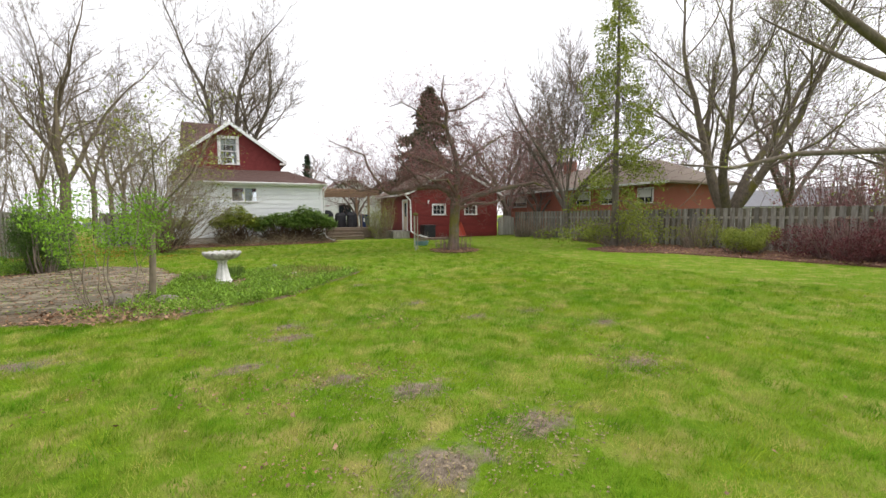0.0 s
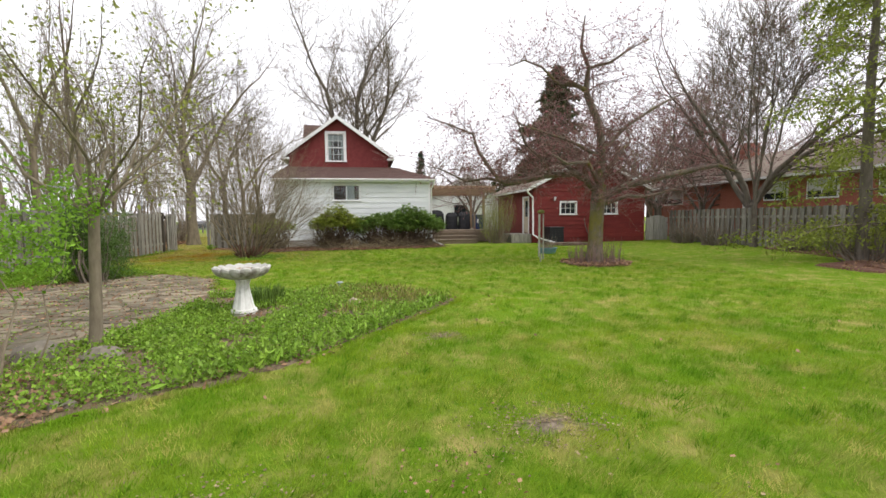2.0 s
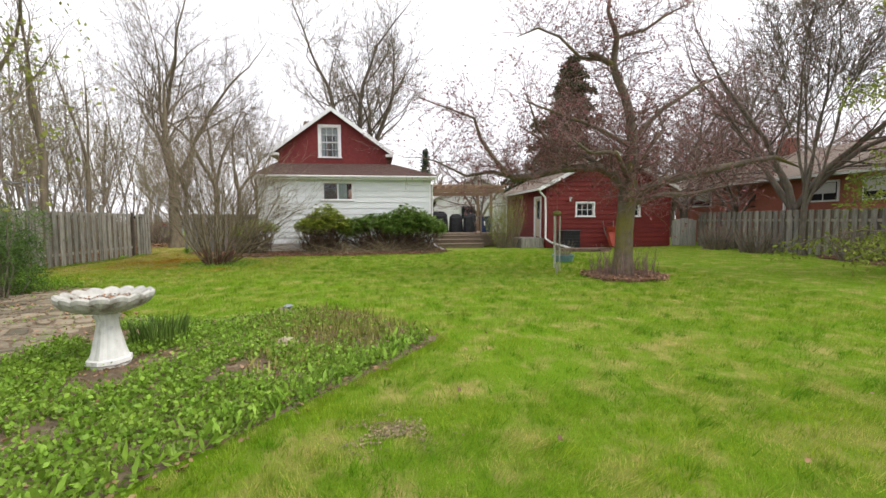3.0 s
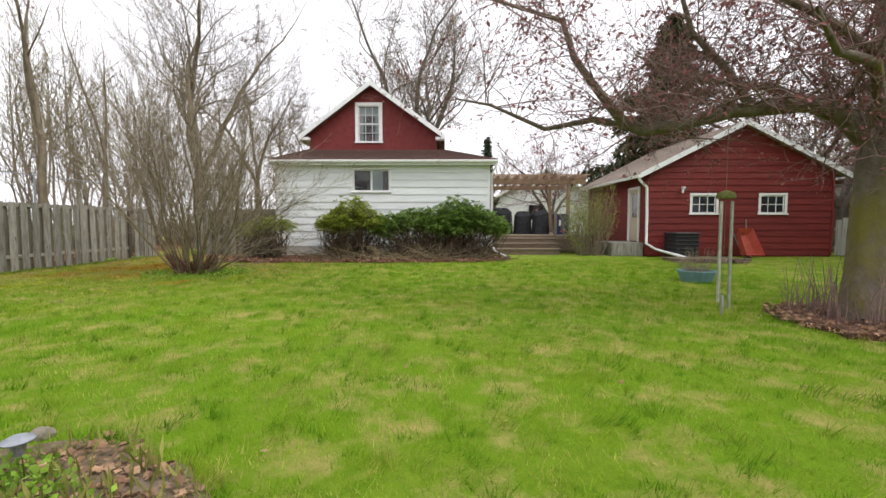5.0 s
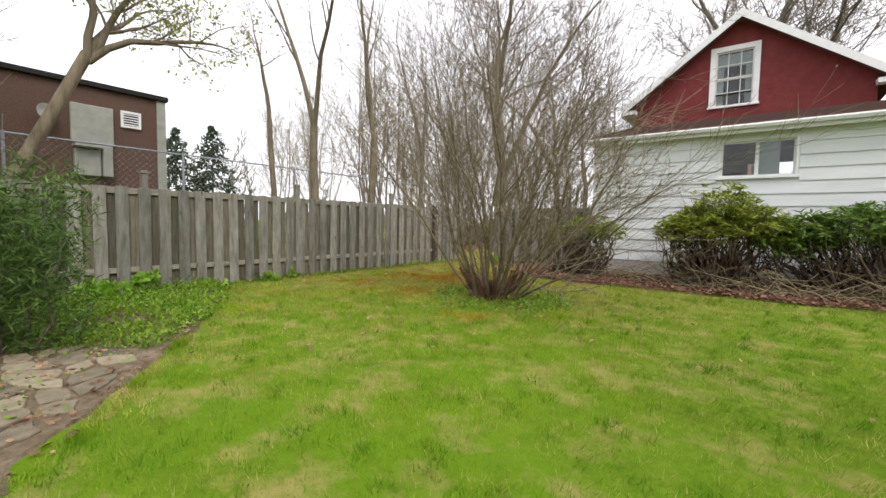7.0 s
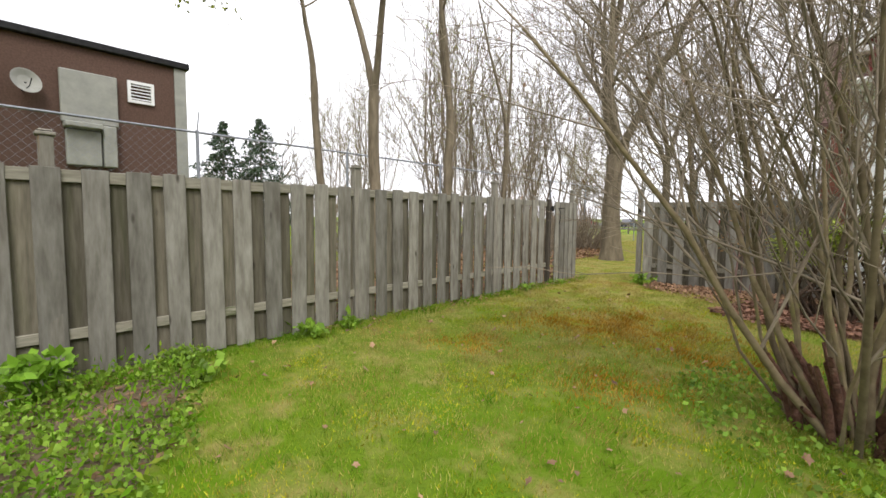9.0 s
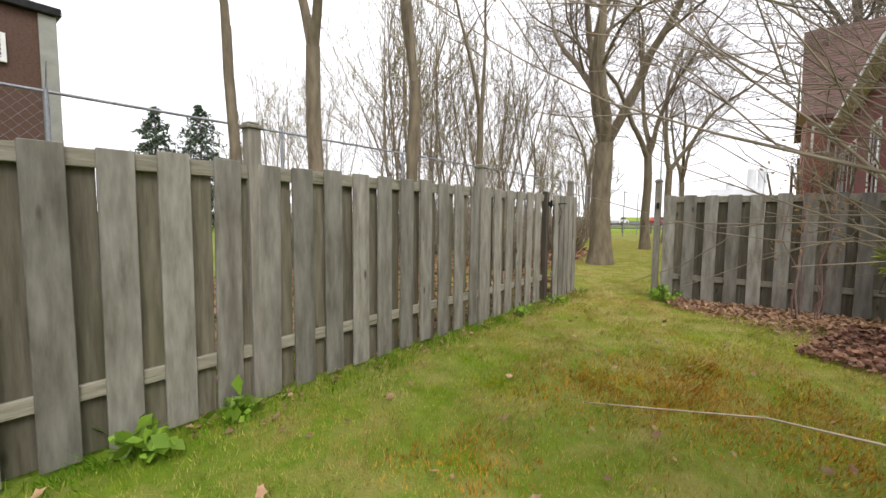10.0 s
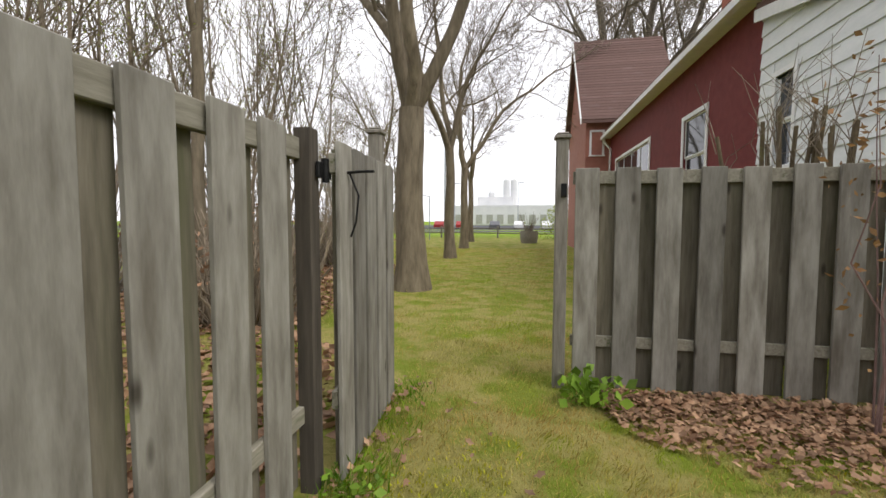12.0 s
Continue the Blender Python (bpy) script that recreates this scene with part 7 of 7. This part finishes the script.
for k, (x, y, r, h) in enumerate(((-9.4, 27.5, 1.4, 1.9), (-11.5, 30.5, 2.0, 2.6), (-14, 28.5, 2.2, 2.6), (-10.8, 34.5, 1.8, 2.4), (-15.5, 34, 2.4, 3.0), (-13.5, 40, 2.4, 2.8), (-18, 30, 2.6, 3.0), (-14.0, 24.5, 1.6, 2.4))):
    shrub(340 + k, (x, y, 0), r, r, h, "brown leafless undergrowth behind the fence", DEADLEAF, 0.07, 260, 170, 0.1, PALETWIG, 8, name="undergrowth", crook=0.3)

# ---- east side: fence, shrubs, neighbouring houses ----
fence_east = thing("fence", (20.6, 14, 0), "weathered grey wooden fence behind the shrubs", "fence", "garden fences")
fence_run(fence_east, (20.6, -2), (20.6, 25.3), rng=frng, front=1, top=1.45, posts=[3.0 * k + 1 for k in range(9)], post_top=1.55)
PALEWOOD = mat("pale_gate_wood", (0.26, 0.25, 0.22), (0.42, 0.4, 0.36), 6, 0.85, c3=(0.16, 0.15, 0.12), scale3=2, amount3=0.42, stretch=(4, 4, 0.3), bump=0.4, vary=0.15)
sgate = thing("gate", (19.7, 25.4, 0), "pale grey wooden gate with an arched top", "gate")
for k in range(6):
    h = 1.35 + 0.16 * math.sin(math.pi * (k + 0.5) / 6)
    part("board", box(19.05 + k * 0.245, 19.28 + k * 0.245, 25.3, 25.33, 0.05, h, 0.006), PALEWOOD, sgate)
part("rail", box(19.04, 20.5, 25.34, 25.38, 0.3, 0.4), FENCERAIL, sgate)
part("rail", box(19.04, 20.5, 25.34, 25.38, 1.0, 1.1), FENCERAIL, sgate)
shrub(401, (18.9, 4.6, 0), 1.5, 1.7, 1.65, "dense dark red barberry hedge shrub", BARBERRY, 0.05, 16000, 160, 0.05, REDTWIG, 12)
shrub(402, (18.7, 1.4, 0), 1.5, 1.7, 1.55, "dense dark red barberry hedge shrub", BARBERRY, 0.05, 14000, 160, 0.05, REDTWIG, 12)
shrub(403, (18.6, 7.6, 0), 1.2, 1.0, 1.3, "low spreading green juniper on the mulch", HEMLOCK, 0.1, 6500, 40, 0.2, None, 9, 0.25)
shrub(404, (17.6, 12.6, 0), 1.7, 1.6, 1.5, "low sweeping light green conifer boughs", HEMLOCK, 0.1, 3800, 60, 0.05, None, 9, 0.25)
shrub(405, (22.5, 3.2, 0), 2.0, 2.4, 4.4, "tall shrub with yellow-green buds", BUDLEAF, 0.06, 3600, 120, 0.15, REDTWIG, 10)
shrub(406, (19.6, 10.2, 0), 0.9, 1.0, 1.7, "yellow-green budding shrub by the fence", BUDLEAF, 0.06, 1800, 60, 0.15, PALETWIG, 7)
for k, (y, r) in enumerate(((14.4, 1.0), (16.6, 0.9), (20.6, 1.1), (22.8, 0.9))):
    shrub(410 + k, (19.5, y, 0), r, r, 1.35, "brown leafless brush along the fence", DEADLEAF, 0.05, 300, 110, 0.1, TWIG, 7, name="brush")
for k, (x, y, r, h) in enumerate(((23.2, 6.4, 2.0, 4.2), (24.5, 2.2, 2.4, 5.0), (26.5, -1.5, 2.6, 5.5), (29, 5.0, 2.6, 5.0), (30, 9.5, 2.2, 3.4), (33, 1.0, 3.0, 6.5))):
    shrub(420 + k, (x, y, 0), r, r, h, "tall brownish budding thicket shrub beyond the fence", BUDLEAF if k % 2 else REDBUD, 0.08, 3600, 150, 0.08, REDTWIG, 14, name="thicket_shrub", crook=0.5, stem_r=0.025)
conifer(407, (30, 2.5, 0), 8, 3.2, "broad dull green conifer beyond the fence", NEEDLE, sparse=1.0, size=0.3, per=40)

nb = thing("house", (28, 23, 0), "low red brick bungalow with a brown hipped roof", "house")
part("wall", box(24, 29.5, 15, 31.5, -0.1, 3.55), BRICK, nb)
part("roof", ([(23.4, 14.4, 3.5), (30.1, 14.4, 3.5), (30.1, 32.1, 3.5), (23.4, 32.1, 3.5), (26.75, 17.6, 5.2), (26.75, 28.9, 5.2), (23.4, 14.4, 3.36), (30.1, 14.4, 3.36), (30.1, 32.1, 3.36), (23.4, 32.1, 3.36)],
               [(0, 1, 4), (1, 2, 5, 4), (2, 3, 5), (3, 0, 4, 5), (0, 6, 7, 1), (1, 7, 8, 2), (2, 8, 9, 3), (3, 9, 6, 0), (6, 9, 8, 7)]), TANSHINGLE, nb)
part("gutter", box(23.3, 23.4, 14.4, 32.1, 3.36, 3.48), WHITETRIM, nb, "white gutter")
part("chimney", box(26.4, 27.1, 25.6, 26.4, 4.4, 6.0, 0.02), BRICK, nb, "brick chimney")
for y0, y1, z0 in ((28.4, 31.1, 2.3), (21.0, 22.2, 2.3), (18.6, 19.9, 2.3), (15.9, 16.9, 2.3)):
    w = part("window", box(23.94, 23.99, y0 - 0.08, y1 + 0.08, z0 - 0.08, 3.2), WHITETRIM, nb, "white framed window")
    part("pane", box(23.92, 23.937, y0, (y0 + y1) / 2 - 0.03, z0, 3.1), GLASS, w)
    part("pane", box(23.92, 23.937, (y0 + y1) / 2 + 0.03, y1, z0, 3.1), GLASS, w)
    part("blind", box(23.905, 23.918, y0 + 0.04, y1 - 0.04, z0 + 0.3, 3.08), CURTAIN, w, "pale drawn blind")
part("downspout", box(23.86, 23.95, 23.4, 23.5, 0, 3.36), WHITETRIM, nb)
gar = thing("garage", (52, 22, 0), "white garage with a grey shingle roof", "garage")
part("wall", join(box(50, 56, 17.5, 29.0, -0.1, 2.4), prism([(50, 2.4), (56, 2.4), (53, 4.0)], 1, 17.5, 17.6)), WHITESIDE, gar)
gable_roof(gar, 50, 56, 53, 17.2, 29.3, 2.4, 4.0, GREYSHINGLE, over=0.4, thick=0.1)
far_house = thing("house", (13.5, 52, 0), "distant white-sided house with a brown roof", "house")
part("wall", join(box(9, 18, 48, 56, -0.1, 3.6), prism([(9, 3.6), (18, 3.6), (13.5, 6.0)], 1, 48, 56)), WHITESIDE, far_house)
gable_roof(far_house, 9, 18, 13.5, 47.5, 56.5, 3.6, 6.0, SHINGLE, over=0.5)
part("window", box(12, 13.4, 47.9, 47.98, 1.6, 2.9), GLASS, far_house)

# ---- west side: the brown brick building and the chain-link fence ----
wb_ = thing("commercial_building", (-22, 10, 0), "flat-roofed brown brick building with grey panels", "building")
part("wall", box(-32, -15.65, -8, 19.65, -0.1, 5.45), BROWNBRICK, wb_)
part("coping", box(-32.1, -15.52, -8.1, 19.78, 5.45, 5.62, 0.02), DARKMETAL, wb_, "dark metal coping")
part("corner_strip", box(-15.66, -15.6, 19.42, 19.7, 0, 5.44), METALPANEL, wb_, "pale corner strip")
part("panel", box(-15.64, -15.5, 17.02, 18.12, 3.62, 4.85, 0.02), METALPANEL, wb_, "faded grey metal panel")
part("panel", box(-15.64, -15.45, 17.08, 17.75, 2.6, 3.45, 0.02), METALPANEL, wb_, "grey metal service door")
part("panel_frame", box(-15.64, -15.38, 17.78, 18.05, 2.6, 3.6, 0.02), METALPANEL, wb_)
part("awning", box(-15.64, -15.2, 17.05, 17.76, 3.48, 3.6, 0.02), METALPANEL, wb_)
vent = part("vent", join(box(-15.65, -15.58, 18.35, 18.42, 4.33, 4.88), box(-15.65, -15.58, 18.86, 18.93, 4.33, 4.88), box(-15.65, -15.58, 18.42, 18.86, 4.81, 4.88), box(-15.65, -15.58, 18.42, 18.86, 4.33, 4.4)), WHITETRIM, wb_, "white louvred vent")
for k in range(5):
    part("slat", moved(box(-0.03, 0.03, 18.42, 18.86, -0.006, 0.006), Matrix.Translation((-15.61, 0, 4.44 + k * 0.082)) @ Matrix.Rotation(radians(35), 4, "Y")), WHITETRIM, vent)
part("window", box(-15.64, -15.58, 12.6, 13.9, 3.4, 5.2), GLASS, wb_, "tall dark window")
part("window", box(-15.64, -15.58, 9.6, 10.9, 3.4, 5.2), GLASS, wb_, "tall dark window")

dish = thing("satellite_dish", (-15.5, 16.4, 4.34), "small grey satellite dish on the brick wall", "satellite dish")
part("bowl", moved(lathe([(0.03, -0.06), (0.15, -0.04), (0.27, 0.03), (0.28, 0.04), (0.26, 0.035), (0.14, -0.025), (0.02, -0.045)], 20), Matrix.Translation((-15.35, 16.45, 4.36)) @ Euler((0, radians(75), radians(20))).to_matrix().to_4x4()), METALPANEL, dish)
part("arm", tubes([([(-15.66, 16.4, 4.2), (-15.5, 16.42, 4.22), (-15.38, 16.45, 4.34)], [0.02] * 3), ([(-15.38, 16.45, 4.2), (-15.15, 16.5, 4.22), (-15.0, 16.53, 4.36)], [0.01] * 3)], 6), DARKMETAL, dish)

chain = thing("chain_link_fence", (-12.2, 20, 0), "tall galvanised chain-link fence with top rail", "fence")
for k in range(14):
    y = 3.7 + k * 3.8
    part("post", tubes([([(-12.2, y, -0.05), (-12.2, y, 1.6), (-12.2, y, 3.24)], [0.035] * 3)], 8), STEEL, chain)
    part("arm", tubes([([(-12.2, y, 3.2), (-12.12, y, 3.4), (-12.05, y, 3.6)], [0.015, 0.012, 0.01])], 5), STEEL, chain)
part("top_rail", tubes([([(-12.2, y, 3.2) for y in np.linspace(3.7, 53.1, 9)], [0.026] * 9)], 6), STEEL, chain)
wires = []
for y in np.arange(8, 40, 0.16):
    wires.append(([(-12.2, y, 0.05), (-12.2, y + 3.1, 3.18)], [0.0022, 0.0022]))
    wires.append(([(-12.19, y + 3.1, 0.05), (-12.19, y, 3.18)], [0.0022, 0.0022]))
tagged(part("wire_mesh", tubes(wires, 3), STEEL, chain, "thin steel wire mesh"), kind="stuff")

# ---- the distance beyond the gate ----
solid("road", box(-400, 400, 78, 86, -0.2, 0.02), ASPHALT, "grey asphalt road in the distance", "road", "structure")
solid("car_park", box(-120, 90, 92, 175, -0.2, 0.02), ASPHALT, "grey asphalt car park beyond the road", "car park", "structure")
railf = thing("rail_fence", (-9, 58, 0), "low weathered split rail fence", "fence")
for k in range(8):
    x = -17 + k * 2.4
    part("post", box(x - 0.07, x + 0.07, 57.93, 58.07, -0.05, 1.0, 0.02), POSTWOOD, railf)
for z in (0.4, 0.8):
    part("rail", tubes([([(x, 58 + 0.03 * math.sin(x), z + 0.03 * math.sin(x * 3)) for x in np.linspace(-17, -0.2, 8)], [0.05] * 8)], 6), POSTWOOD, railf)
shrub(501, (-1.5, 56, 0), 2.2, 1.6, 3.2, "round green bush beyond the rail fence", YEWLEAF, 0.14, 3000, 40, 0.05)
pot = thing("barrel_planter", (-5.0, 50, 0), "wooden barrel planter with bare twigs", "planter")
part("tub", moved(lathe([(0.5, 0), (0.58, 0.4), (0.55, 0.8), (0.5, 0.8), (0.45, 0.7), (0.02, 0.7)], 18), Matrix.Translation((-5.0, 50, 0))), POSTWOOD, pot)
part("twigs", tubes([([(-5 + a * 0.2, 50 + b * 0.2, 0.7), (-5 + a * 0.5, 50 + b * 0.5, 1.3), (-5 + a * 0.8, 50 + b * 0.8, 1.6 + 0.5 * c)], [0.02, 0.012, 0.005]) for a, b, c in srng.uniform(-1, 1, (24, 3))], 3), TWIG, pot)


def car(x, y, turn, colour, label):
    ob = thing("car", (x, y, 0.02), label, "car", "parked cars")
    m = Matrix.Translation((x, y, 0.02)) @ Matrix.Rotation(radians(turn), 4, "Z")
    body = [(-2.2, 0.3), (2.2, 0.3), (2.25, 0.7), (1.9, 0.85), (1.0, 0.92), (0.45, 1.4), (-1.3, 1.42), (-2.05, 0.95), (-2.25, 0.8)]
    b = part("body", moved(prism(body, 1, -0.85, 0.85), m), colour, ob)
    part("side_window", moved(prism([(0.85, 0.95), (0.4, 1.33), (-1.2, 1.34), (-1.7, 0.98)], 1, -0.86, 0.86), m), GLASS, b)
    for dx in (-1.4, 1.4):
        for s in (-0.8, 0.8):
            part("wheel", moved(lathe([(0.12, -0.1), (0.3, -0.1), (0.32, -0.06), (0.32, 0.06), (0.3, 0.1), (0.12, 0.1)], 16), m @ Matrix.Translation((dx, s, 0.32)) @ Matrix.Rotation(radians(90), 4, "X")), BLACKPLASTIC, ob)


paints = [mat("white_car_paint", (0.65, 0.65, 0.66), (0.7, 0.7, 0.7), 2, 0.25, bump=0, vary=0), mat("grey_car_paint", (0.1, 0.1, 0.11), (0.13, 0.13, 0.14), 2, 0.25, bump=0, vary=0), mat("red_car_paint", (0.25, 0.03, 0.03), (0.3, 0.04, 0.04), 2, 0.25, bump=0, vary=0)]
for k, x in enumerate((-44, -39.5, -35, -30.5, -26, -20, -15.5, -10, -5.5, -1, 4, 9)):
    car(x, 96 + (k % 3) * 2, 84 + (k % 4) * 4, paints[(k * 2 + k // 3) % 3], ("white car parked in the distance", "grey car parked in the distance", "red car parked in the distance")[(k * 2 + k // 3) % 3])
ware = thing("warehouse", (-12, 195, 0), "long pale industrial building in the distance", "building")
part("wall", box(-32, 8, 185, 215, -0.1, 7.5), WAREHOUSE, ware)
part("upper_block", box(-22, -8, 190, 210, 7.5, 11), WAREHOUSE, ware)
for k in range(9):
    part("dock_door", box(-30 + k * 4, -27.6 + k * 4, 184.8, 184.98, 0.5, 4), METALPANEL, ware)
for x, h in ((-11, 18), (-8, 18), (-17, 13)):
    part("silo", moved(lathe([(1.3, 0), (1.3, h), (0.6, h + 0.8), (0.05, h + 0.9)], 18), Matrix.Translation((x, 198, 0))), WAREHOUSE, ware)
for k, (x, y) in enumerate(((-14, 70), (-22, 130), (-6, 130))):
    pole = thing("street_lamp", (x, y, 0), "tall grey street lamp in the distance", "street lamp", "street lamps")
    part("pole", tubes([([(x, y, -0.1), (x, y, 5), (x, y, 11)], [0.12, 0.1, 0.06])], 8), STEEL, pole)
    part("head", box(x - 0.1, x + 1.4, y - 0.12, y + 0.12, 10.9, 11.1, 0.02), STEEL, pole)
